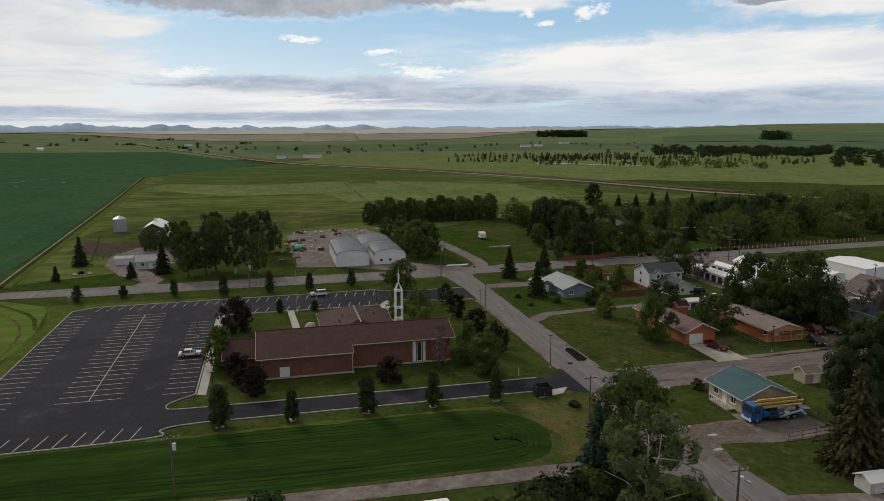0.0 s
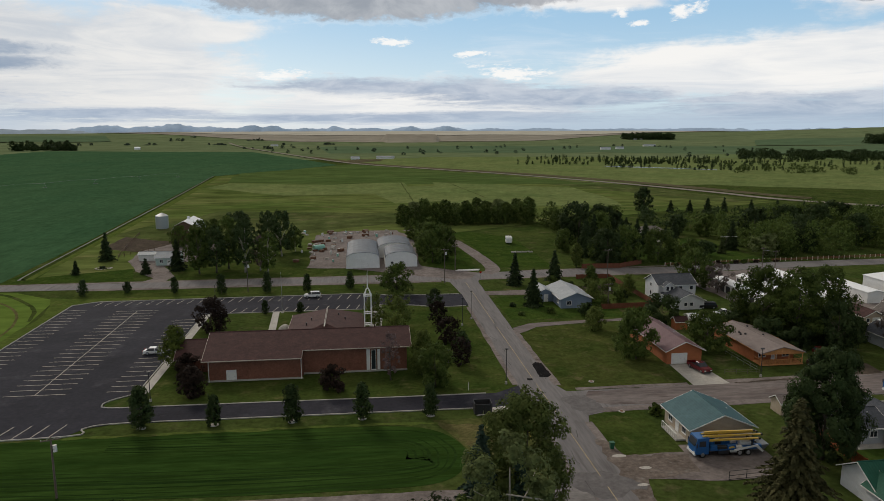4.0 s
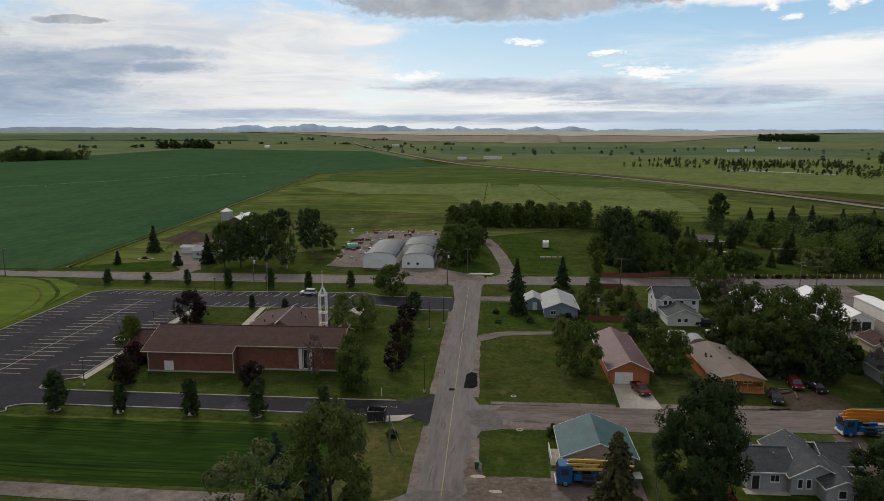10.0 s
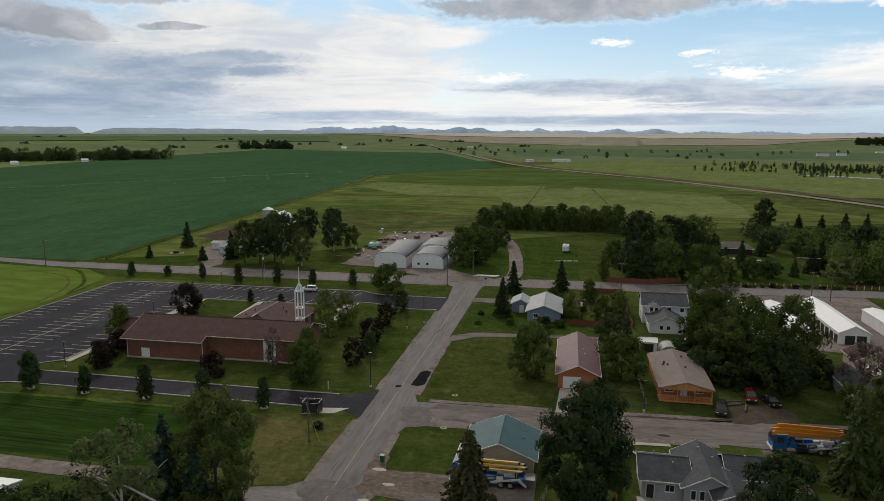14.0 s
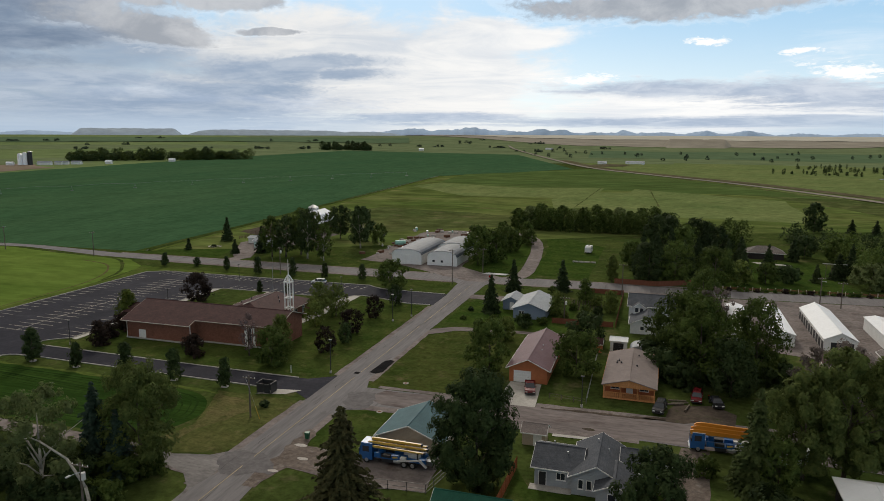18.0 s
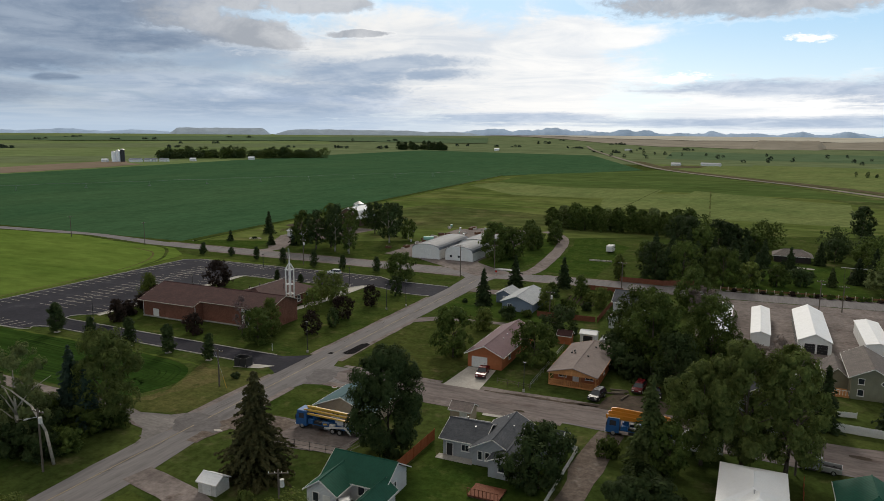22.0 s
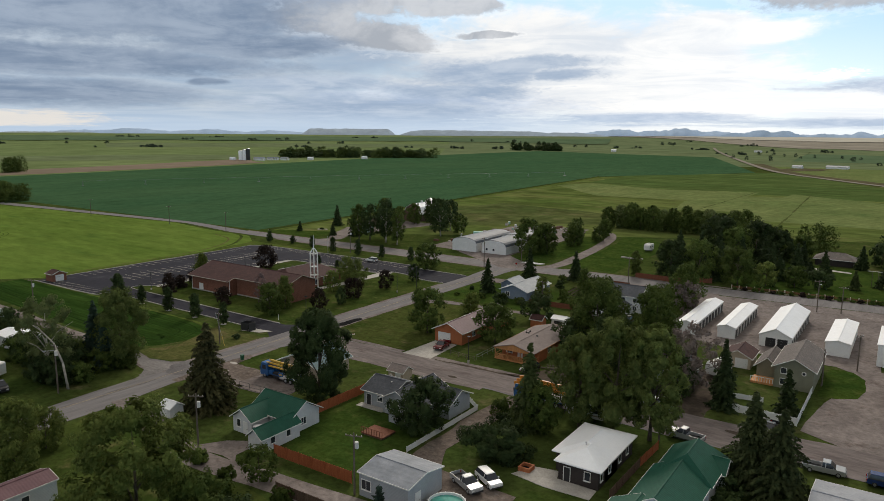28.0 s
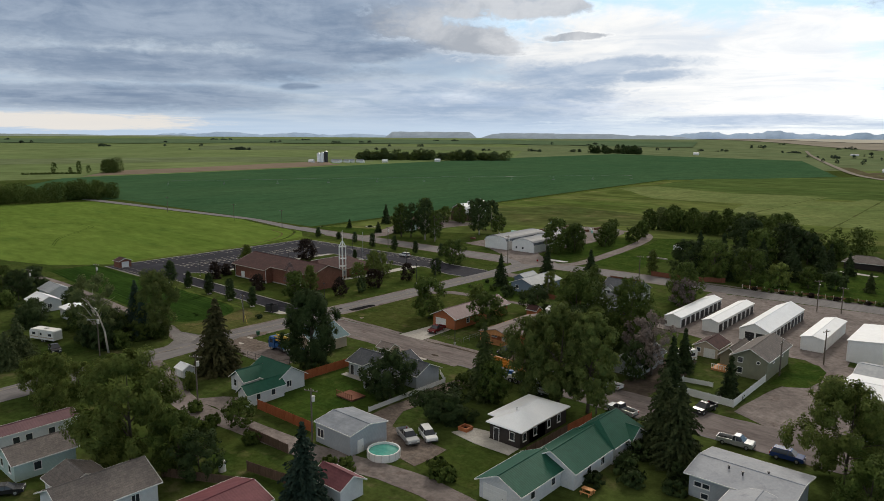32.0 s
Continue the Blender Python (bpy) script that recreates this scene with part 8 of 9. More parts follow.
def pump_truck(x, y, rz, boom, label, reach=0.0, deep=1.0):
    """Concrete pump truck with a folded boom; front towards local -x, front bumper at 0; reach: how far the boom juts forward; deep: depth of its sections."""
    t = thing("pump_truck", label, "concrete pump", (x, y, 0.06), rz)
    part("chassis", Geo().box(1.0, 10.6, -0.5, 0.5, 0.7, 1.0), M["dark_metal"], t)
    cab = part("cab", Geo().prism([(0.0, -1.2, 0.55), (2.1, -1.2, 0.55), (2.1, -1.2, 2.95), (0.35, -1.2, 2.95), (0.02, -1.2, 1.75)], (0, 2.4, 0)), M["truck_blue"], t)
    part("windscreen", Geo().prism([(-0.02, -1.05, 1.78), (0.28, -1.05, 2.8), (0.32, -1.05, 2.8), (0.04, -1.05, 1.78)], (0, 2.1, 0)), M["glass"], cab)
    for s in (-1, 1):
        part("side_window", Geo().box(0.6, 1.6, s * 1.205 - 0.015, s * 1.205 + 0.015, 1.75, 2.6), M["glass"], cab)
        part("headlight", Geo().box(-0.05, 0.03, s * 0.9 - 0.2, s * 0.9 + 0.2, 0.8, 1.0), M["lamp_lens"], cab)
    part("cab_roof", Geo().box(0.3, 2.15, -1.1, 1.1, 2.95, 3.02), M["white" if reach else "truck_blue"], cab)
    part("bumper", Geo().box(-0.12, 0.1, -1.2, 1.2, 0.45, 0.75), M["white"], t)
    part("deck", Geo().box(2.3, 10.4, -1.15, 1.15, 1.0, 1.18), M["truck_blue"], t)
    for x0, x1, z1, key in ((2.4, 3.4, 1.75, "truck_blue"), (3.55, 4.9, 1.6, "dark_metal"), (5.05, 6.3, 1.7, "truck_blue"), (6.4, 7.3, 1.5, "white_dirty"), (9.3, 10.3, 1.62, "truck_blue")):
        for s in (-1, 1):
            part("side_locker", Geo().box(x0, x1, s * 0.88 - 0.3, s * 0.88 + 0.3, 1.18, z1), M[key], t)
    part("water_tank", Geo().rod((7.4, 0, 1.5), (9.1, 0, 1.5), 0.42, 0.42, 14), M["white_dirty"], t)
    part("stripe", Geo().prism([(5.3, -1.182, 1.24), (6.2, -1.182, 1.4), (5.9, -1.182, 1.62), (5.2, -1.182, 1.5)], (0, -0.01, 0)), M["boom_yellow"], t)
    part("tool_box", Geo().box(3.6, 5.2, -1.2, 1.2, 0.5, 0.99), M["dark_metal"], t)
    part("fuel_tank", Geo().rod((5.4, -0.95, 0.72), (6.5, -0.95, 0.72), 0.27, 0.27, 12), M["steel"], t)
    part("hopper", tapered(Geo(), 10.3, 11.2, 0.6, 0.6, 10.1, 11.6, 1.0, 1.5), M["grey_metal"], t)
    part("turret", Geo().rod((3.1, 0, 1.18), (3.1, 0, 2.7), 0.5, 0.36, 14), M["truck_blue"], t)
    part("boom_rest", Geo().box(8.9, 9.05, -0.9, -0.75, 1.18, 2.3).box(8.9, 9.05, 0.6, 0.75, 1.18, 2.3).box(8.9, 9.05, -0.9, 0.75, 2.2, 2.32), M["dark_metal"], t)
    for i, (yy, z0, x1) in enumerate(((-0.85, 2.34, 10.2), (0.4, 2.36, 9.9), (-0.62, 2.86, 10.6), (0.25, 2.9, 10.3), (-0.2, 3.3, 9.6))):
        part("boom_section", Geo().prism([(1.0 + 0.2 * i - reach, yy - 0.12, z0 + 0.05 + 0.35 * (reach > 0)), (x1, yy - 0.09, z0 + 0.06 + 0.35 * (reach > 0)), (x1, yy - 0.09, z0 + 0.06 + 0.35 * (reach > 0) + 0.16 * deep), (1.7 + 0.2 * i - reach, yy - 0.12, z0 + 0.05 + 0.35 * (reach > 0) + 0.31 * deep), (0.9 + 0.2 * i - reach, yy - 0.12, z0 + 0.05 + 0.35 * (reach > 0) + 0.25 * deep)], (0, 0.24, 0)), M[boom], t)
        part("delivery_pipe", Geo().rod((1.4, yy + 0.22, z0 + 0.2), (x1 - 0.2, yy + 0.2, z0 + 0.2), 0.065, 0.065, 8), M["steel"], t)
        part("boom_joint", Geo().rod((x1 - 0.15, yy - 0.18, z0 + 0.14), (x1 - 0.15, yy + 0.2, z0 + 0.14), 0.17, 0.17, 10), M["dark_metal"], t)
    for s in (-1, 1):
        part("outrigger", Geo().prism([(6.0, s * 1.23, 1.1), (9.6, s * 1.23, 1.7), (10.6, s * 1.23, 0.7), (10.4, s * 1.23, 0.5), (9.3, s * 1.23, 1.4), (6.0, s * 1.23, 0.85)], (0, s * 0.14, 0)), M["white_dirty"], t)
        for wx in (1.2, 7.0, 8.3):
            wheel(t, wx, s * 1.02, 0.5, 0.34)
        part("mirror", Geo().box(0.1, 0.2, s * 1.4 - 0.08, s * 1.4 + 0.08, 1.7, 2.3), M["dark_metal"], cab)
    return t


def camper(x, y, rz, L, label):
    t = thing("camper_trailer", label, "camper trailer", (x, y, 0.05), rz)
    prof = [(0, 0.6), (L, 0.6), (L, 2.7), (L - 0.25, 2.95), (0.6, 2.95), (0.0, 2.4)]
    body = part("body", Geo().prism([(a, -1.2, b) for a, b in prof], (0, 2.4, 0)), M["white"], t)
    for s in (-1, 1):
        part("stripe", Geo().box(0.2, L - 0.1, s * 1.205 - 0.006, s * 1.205 + 0.006, 1.05, 1.25), M["tan_siding"], t)
        for wx in (1.4, 3.4, L - 1.2):
            part("window", Geo().box(wx - 0.5, wx + 0.5, s * 1.21 - 0.012, s * 1.21 + 0.012, 1.6, 2.2), M["glass"], t)
        for wx in (L * 0.5, L * 0.5 + 0.85):
            wheel(t, wx, s * 1.05, 0.36)
    part("door", Geo().box(L * 0.36, L * 0.36 + 0.65, -1.225, -1.205, 0.7, 2.5), M["white_dirty"], t)
    part("tow_bar", Geo().rod((0, 0, 0.6), (-1.2, 0, 0.55), 0.06), M["dark_metal"], t)
    part("jack_stand", Geo().rod((-1.1, 0, 0.0), (-1.1, 0, 0.55), 0.05), M["dark_metal"], t)
    part("roof_unit", Geo().box(L * 0.5, L * 0.5 + 0.9, -0.35, 0.35, 2.95, 3.2), M["white_dirty"], t)
    return t


pump_truck(72.9, 90.6, 0, "boom_yellow", "blue concrete pump truck with folded yellow boom")
pump_truck(119.4, 109.2, 2, "boom_orange", "blue concrete pump truck with folded orange boom", 1.0, 2.3)
car(91.7, 125.6, -80, "car_red", "dark red pickup truck on the concrete driveway", "pickup")
car(115.0, 123.0, -100, "car_black", "dark SUV parked on the earth drive", "suv")
car(142.1, 119.2, 172, "car_white", "white pickup truck parked by the street", "pickup")
car(160.6, 119.6, -100, "car_black", "old dark pickup truck by the white fence", "pickup")
car(169.5, 109.2, 4, "car_silver", "silver pickup truck parked at the kerb", "pickup")
car(177.1, 109.3, 4, "car_blue", "blue SUV with pale roof rack at the kerb", "suv")
car(150.0, 109.0, 172, "car_silver", "silver pickup truck parked at the kerb", "pickup")
car(10.8, 197.4, 180, "car_white", "white SUV in the parking lot", "suv")
car(-19.6, 149.6, 0, "car_white", "white car in the parking lot", "sedan")
car(117.0, 171.6, 172, "car_black", "dark SUV on the drive of the white house", "suv")
car(117.6, 163.6, 175, "car_white", "white pickup truck behind the houses", "pickup")
car(94.2, 70.2, 130, "car_white", "white pickup truck beside the garage", "pickup")
car(129.6, 76.0, -25, "car_silver", "old silver pickup truck with open bonnet", "pickup")
car(131.6, 78.6, -30, "car_white", "white SUV on the gravel", "suv")
car(39.4, 56.4, -12, "car_black", "dark pickup truck beside the camper", "pickup")
car(101.0, 27.5, 60, "car_black", "black car by the mint-green house", "sedan")
car(185.5, 124.5, 15, "car_white", "white car behind the street tree", "sedan")
camper(131.0, 107.3, 5, 6.0, "white camper trailer parked under the trees")
camper(25.6, 57.0, 20, 7.6, "white rounded camper trailer by the spruces")
camper(146.0, 141.0, 70, 5.5, "white camper trailer by the garage")
camper(86.5, 282, 85, 4.5, "small white camper on the grass")

# ---- poles and lamps ----


def utility_pole(x, y, h, rz=0.0, drum=False, lamp=False, label="weathered wooden utility pole with crossarm"):
    t = thing("utility_pole", label, "utility pole", (x, y, 0), rz, "wooden utility poles")
    part("pole", Geo().rod((0, 0, 0), (0, 0, h), 0.16, 0.11, 8), M["wood_pole"], t)
    part("crossarm", Geo().box(-1.2, 1.2, -0.06, 0.06, h - 0.5, h - 0.36), M["wood_pole"], t)
    for px in (-1.1, -0.4, 0.4, 1.1):
        part("insulator", Geo().rod((px, 0, h - 0.36), (px, 0, h - 0.18), 0.05, 0.03, 6), M["white"], t)
    if drum:
        part("transformer", Geo().rod((0.38, 0, h - 2.1), (0.38, 0, h - 1.2), 0.26, 0.26, 12), M["white_dirty"], t)
    if lamp:
        a = part("lamp_arm", Geo().rod((0, 0, h - 1.2), (0, -1.6, h - 0.9), 0.04, 0.04, 6), M["steel"], t)
        part("lamp_head", Geo().box(-0.14, 0.14, -2.1, -1.5, h - 0.98, h - 0.84), M["steel"], a)
    return t


for x, y, h, rz, dr, lp in ((90.7, 61.7, 9.2, 30, True, False), (118.5, 65.6, 8.8, 20, True, False), (49.7, 61.8, 9.4, 0, True, True), (146.7, 105.9, 7.8, 0, False, True), (169.9, 162.4, 7.8, 70, False, False), (164.9, 148.6, 7.4, 90, False, False),
                            (156.8, 212.2, 9.0, 20, False, True), (48.8, 98.6, 7.4, 0, False, False), (50.8, 211.9, 11.0, 0, True, False), (-8.8, 207.4, 9.3, 0, True, False), (-15.4, 88.9, 8.6, 20, True, False), (91.2, 176.7, 6.6, 0, True, False), (103.7, 212, 9.6, 0, False, False),
                            (162.5, 214, 7.6, 0, False, False), (-140, 216, 9.5, 80, False, False), (-205, 211, 9.5, 80, False, False), (-95, 215.5, 9.5, 80, False, False), (56.5, 229.5, 9.0, 0, False, False), (-24, 73, 8.0, 20, True, False)):
    utility_pole(x, y, h, rz, dr, lp)


def lamp_post(x, y, h, label="slim dark parking lot lamp post"):
    t = thing("lamp_post", label, "lamp post", (x, y, 0), 0, "parking lot lamps")
    part("pole", Geo().rod((0, 0, 0), (0, 0, h), 0.09, 0.06, 8), M["dark_metal"], t)
    part("lamp_head", Geo().box(-0.32, 0.32, -0.16, 0.16, h, h + 0.16), M["dark_metal"], t)
    part("base", Geo().rod((0, 0, 0), (0, 0, 0.5), 0.24, 0.22, 10), M["concrete"], t)


for x, y, h in ((-12.8, 121.9, 5.4), (-19.2, 163.2, 3.4), (25.5, 183.2, 6.0), (49.3, 163.4, 6.8), (52.4, 169, 7.2), (51.8, 122.9, 6.8), (42.4, 136.1, 2.6), (-15.4, 193, 5.4)):
    lamp_post(x, y, h)
lamp_post(101.8, 120.6, 5.6, "slim yard lamp post beside the wire fence")
ss = thing("stop_sign", "red octagonal stop sign on a steel post", "road sign", (62.6, 214.2, 0))
part("post", Geo().rod((0, 0, 0), (0, 0, 2.9), 0.04), M["steel"], ss)
part("plate", Geo().rod((0, -0.05, 2.6), (0, -0.07, 2.6), 0.38, 0.38, 8), M["red_lamp"], ss)
tfm = thing("bar_frame", "tall bare goal-like bar frame on the lawn", "frame", (166.5, 257.5, 0))
for px in (0.6, 2.2, 4.0, 5.6):
    part("post", Geo().rod((px, 0, 0), (px, 0, 5.2), 0.07), M["wood_pole"], tfm)
part("bar", Geo().box(-0.6, 6.8, -0.08, 0.08, 5.2, 5.36), M["white_dirty"], tfm)

# ---- fences ----


def board_fence(a, b, h, key, label, panel=2.4):
    d = math.dist(a, b)
    t = thing("fence", label, "fence", (*a, 0), math.degrees(math.atan2(b[1] - a[1], b[0] - a[0])))
    n = max(1, round(d / panel))
    s = d / n
    q = max(4, int(s / 0.15))
    top = []
    for i in range(q):  # boards with uneven tops and a notch between them
        u0, u1, z = s * i / q, s * (i + 1) / q, h - 0.03 * ((i * 7) % 3)
        top += [(u0 + 0.012, 0, z), (u1 - 0.012, 0, z), (u1, 0, z - 0.08)]
    g = Geo().prism([(0, 0, 0.05)] + [(0, 0, h - 0.1)] + top[:-1] + [(s, 0, h - 0.1), (s, 0, 0.05)], (0, 0.03, 0))
    me = mesh("fence_panel", g, M[key])
    po = mesh("fence_post", Geo().box(-0.05, 0.05, -0.05, 0.05, 0, h + 0.08), M[key])
    for i in range(n + 1):
        p = part("fence_post", po, None, t)
        p.location.x = i * s
        if i < n:
            p = part("fence_panel", me, None, t)
            p.location.x = i * s
    return t


def rail_fence(a, b, h, key, label, gap=2.6, rails=(0.5, 0.95), r=0.05, tall=None):
    d = math.dist(a, b)
    t = thing("fence", label, "fence", (*a, 0), math.degrees(math.atan2(b[1] - a[1], b[0] - a[0])))
    n = max(1, round(d / gap))
    po = mesh("fence_post", Geo().rod((0, 0, 0), (0, 0, h), r, r, 6), M[tall or key])
    for i in range(n + 1):
        p = part("fence_post", po, None, t)
        p.location.x = d * i / n
    for z in rails:
        part("rail", Geo().box(0, d, -0.02, 0.02, z * h - 0.03, z * h + 0.03), M[key], t)
    return t


board_fence((95.1, 80.6), (95.4, 94.6), 1.85, "fence_red", "red cedar board fence behind the lawn")
board_fence((101.0, 67.4), (116.2, 67.6), 1.85, "fence_red", "red cedar board fence along the alley")
board_fence((109.5, 60.0), (119.5, 60.2), 1.6, "fence_brown", "dark weathered board fence")
board_fence((119.5, 53.0), (136.0, 56.0), 1.6, "fence_brown", "dark weathered board fence")
board_fence((112, 44.0), (124.0, 50.5), 1.4, "fence_brown", "dark weathered board fence")
board_fence((116.6, 79.6), (116.8, 99.8), 0.95, "white", "low white board fence along the driveway")
board_fence((116.8, 99.8), (112.5, 103.2), 0.95, "white", "low white board fence by the hedge")
board_fence((152.0, 125.4), (163.8, 124.8), 1.5, "white", "white vinyl fence round the garden")
board_fence((163.8, 124.8), (163.9, 142.8), 1.5, "white", "white vinyl fence round the garden")
board_fence((151.6, 132.0), (157.2, 132.8), 1.0, "white", "white picket fence in the garden", 1.8)
board_fence((151.6, 132.0), (152.0, 125.4), 1.2, "white", "white picket fence in the garden", 1.8)
board_fence((100.5, 228.4), (113.9, 228.0), 1.7, "fence_dark", "brown-red board fence along the street")
board_fence((113.9, 228.0), (124.0, 233.6), 1.7, "fence_dark", "brown-red board fence at the street corner")
board_fence((88.5, 174.2), (103.6, 174.8), 1.5, "fence_dark", "dark red board fence of the back garden")
board_fence((104.2, 174.8), (104.2, 212.0), 1.5, "fence_dark", "dark red board fence of the back garden")
board_fence((93.4, 212.2), (104.2, 212.0), 1.5, "fence_dark", "dark red board fence of the back garden")
board_fence((147.0, 84.0), (147.2, 95.5), 1.5, "fence_brown", "brown board fence beside the green-roofed house")
board_fence((147.2, 95.5), (147.6, 102.6), 1.5, "fence_red", "brown board fence beside the green-roofed house")
rail_fence((74.6, 82.8), (85.2, 83.6), 1.4, "dark_metal", "dark chain-link fence of the truck yard", 2.4, (0.1, 0.5, 0.98), 0.04)
rail_fence((85.2, 83.6), (86.4, 90.0), 1.4, "dark_metal", "dark chain-link fence of the truck yard", 2.4, (0.1, 0.5, 0.98), 0.04)
rail_fence((101.9, 150.8), (102.4, 123.0), 1.2, "grey_metal", "thin wire fence beside the porch house", 2.4, (0.5, 0.95), 0.03)
rail_fence((95.7, 123.0), (102.4, 122.2), 1.0, "wood_pole", "short post fence at the front garden", 2.2, (0.5, 0.92), 0.06)
rail_fence((131, 229.4), (174, 232.4), 1.3, "fence_dark", "rustic board fence with pale posts along the park", 2.2, (0.3, 0.38, 0.46, 0.54, 0.62, 0.7, 0.78), 0.13, tall="trim_tan")
rail_fence((174, 232.4), (240, 237), 1.3, "fence_dark", "rustic board fence with pale posts along the park", 2.2, (0.3, 0.38, 0.46, 0.54, 0.62, 0.7, 0.78), 0.13, tall="trim_tan")
rail_fence((-66, 270), (-76, 330), 1.4, "fence_brown", "corral rail fence on the farm", 3.0, (0.4, 0.7, 0.95), 0.08)
rail_fence((-66, 270), (-57, 285), 1.4, "fence_brown", "corral rail fence on the farm", 3.0, (0.4, 0.7, 0.95), 0.08)

# ---- yards: small things ----
pl = thing("swimming_pool", "round above-ground pool with pale wall and green water", "pool", (130.7, 69.6, 0))
n = 28
g, g2 = Geo(), Geo()
for i in range(n):
    a0, a1 = 2 * math.pi * i / n, 2 * math.pi * (i + 1) / n
    for r0, z0, r1, z1 in ((2.55, 0, 2.5, 1.15), (2.5, 1.15, 2.32, 1.15), (2.32, 1.15, 2.32, 0.2)):
        g.add([(r0 * math.cos(a0), r0 * math.sin(a0), z0), (r0 * math.cos(a1), r0 * math.sin(a1), z0), (r1 * math.cos(a1), r1 * math.sin(a1), z1), (r1 * math.cos(a0), r1 * math.sin(a0), z1)], [(0, 1, 2, 3)])
part("pool_wall", g, M["white"], pl)
part("water", Geo().rod((0, 0, 0.25), (0, 0, 0.82), 2.33, 2.33, n), M["pool_blue"], pl, "still greenish pool water")
for i in range(14):
    a = 2 * math.pi * i / 14
    part("rib", Geo().box(2.5 * math.cos(a) - 0.06, 2.5 * math.cos(a) + 0.06, 2.5 * math.sin(a) - 0.06, 2.5 * math.sin(a) + 0.06, 0, 1.2), M["white_dirty"], pl)
en = thing("bin_enclosure", "dark metal bin enclosure on a concrete pad", "bin enclosure", (45.0, 110.0, 0.06))
for q in ((-1.5, 1.5, 1.0, 1.1), (-1.5, -1.4, -1.0, 1.0), (1.4, 1.5, -1.0, 1.0)):
    part("panel", Geo().box(*q, 0, 1.9), M["dark_metal"], en)
part("gate", Geo().box(-1.4, -0.1, -1.1, -1.02, 0.1, 1.8), M["dark_metal"], en)
part("gate", Geo().box(0.0, 1.3, -1.1, -1.02, 0.1, 1.8), M["dark_metal"], en)
bn_ = thing("wheelie_bin", "green plastic wheeled bin at the lawn edge", "bin", (62.0, 94.0, 0.06))
part("body", tapered(Geo(), -0.25, 0.25, 0.25, 0.05, -0.32, 0.32, 0.32, 1.0), M["bin_green"], bn_)
part("lid", Geo().box(-0.36, 0.36, -0.36, 0.36, 1.0, 1.08), M["bin_green"], bn_)
for x, y in ((68.2, 122.0), (68.7, 107.5)):
    mc = thing("manhole_cover", "pale concrete manhole ring in the grass", "manhole cover", (x, y, 0.02), 0, "manhole rings")
    part("ring", Geo().rod((0, 0, 0), (0, 0, 0.08), 0.55, 0.52, 18), M["concrete"], mc)
    part("lid", Geo().rod((0, 0, 0.08), (0, 0, 0.1), 0.34, 0.34, 16), M["rust"], mc)
dkk = thing("deck", "red-stained garden deck with railing", "deck", (106.6, 80.6, 0))
part("floor", Geo().box(0, 4.4, 0, 3.4, 0.25, 0.4), M["fence_dark"], dkk)
part("skirt", Geo().box(0.1, 4.3, 0.1, 3.3, 0, 0.25), M["fence_brown"], dkk)
for i in range(9):
    part("post", Geo().box(i * 0.54, i * 0.54 + 0.08, 0, 0.08, 0.4, 1.3), M["fence_dark"], dkk)
part("handrail", Geo().box(0, 4.4, 0, 0.1, 1.3, 1.38), M["fence_dark"], dkk)
fpit = thing("fire_pit", "square red brick fire pit on the patio", "fire pit", (134.0, 85.2, 0))
for q in ((-0.9, 0.9, -0.9, -0.65), (-0.9, 0.9, 0.65, 0.9), (-0.9, -0.65, -0.65, 0.65), (0.65, 0.9, -0.65, 0.65)):
    part("wall", Geo().box(*q, 0, 0.65), M["orange_siding"], fpit)
part("ash", Geo().box(-0.64, 0.64, -0.64, 0.64, 0, 0.2), M["patch"], fpit)
tbl = thing("garden_table", "small brown garden table with benches", "garden table", (159.6, 80.2, 0))
part("tabletop", Geo().box(-0.8, 0.8, -0.4, 0.4, 0.7, 0.76), M["cedar"], tbl)
for sx in (-0.6, 0.6):
    part("leg", Geo().box(sx - 0.06, sx + 0.06, -0.35, 0.35, 0, 0.7), M["cedar"], tbl)
for sy in (-0.75, 0.75):
    part("bench", Geo().box(-0.8, 0.8, sy - 0.13, sy + 0.13, 0.38, 0.44), M["cedar"], tbl)
    for sx in (-0.6, 0.6):
        part("bench_leg", Geo().box(sx - 0.05, sx + 0.05, sy - 0.1, sy + 0.1, 0, 0.38), M["cedar"], tbl)
wt = thing("water_tank", "pale upright water tank by the garden", "tank", (116.8, 50.6, 0))
part("tank", Geo().rod((0, 0, 0), (0, 0, 1.5), 0.55, 0.55, 16), M["white"], wt)
part("cap", Geo().rod((0, 0, 1.5), (0, 0, 1.75), 0.5, 0.2, 16), M["white"], wt)
boat = thing("boat", "small boat under a blue tarpaulin", "boat", (101.8, 37.0, 0), 30)
part("hull", tapered(Geo(), -2.2, 1.9, 0.5, 0.35, -2.4, 2.6, 0.9, 0.95), M["white_dirty"], boat)
part("tarpaulin", tapered(Geo(), -2.3, 1.6, 0.88, 0.95, -1.9, 0.9, 0.35, 1.4), M["car_blue"], boat)
part("cradle", Geo().box(-1.4, -1.2, -0.7, 0.7, 0, 0.36).box(0.9, 1.1, -0.7, 0.7, 0, 0.36), M["dark_metal"], boat)
sm_ = house("shed", "small brown garden shed behind the porch house", "shed", 99.6, 153.2)
wing(sm_, 0, 3.0, 0, 2.6, 1.9, 2.8, "x", "orange_siding", "shingle_brown", 0.25)
sm_ = house("shed", "white open garden shed behind the porch house", "shed", 104.2, 155.6)
wing(sm_, 0, 3.6, 0, 3.0, 2.2, 2.7, "x", "white", "roof_white_x", 0.2)
door(sm_, (1.8, 0, 0), "s", 2.2, 1.9, "dark_metal")
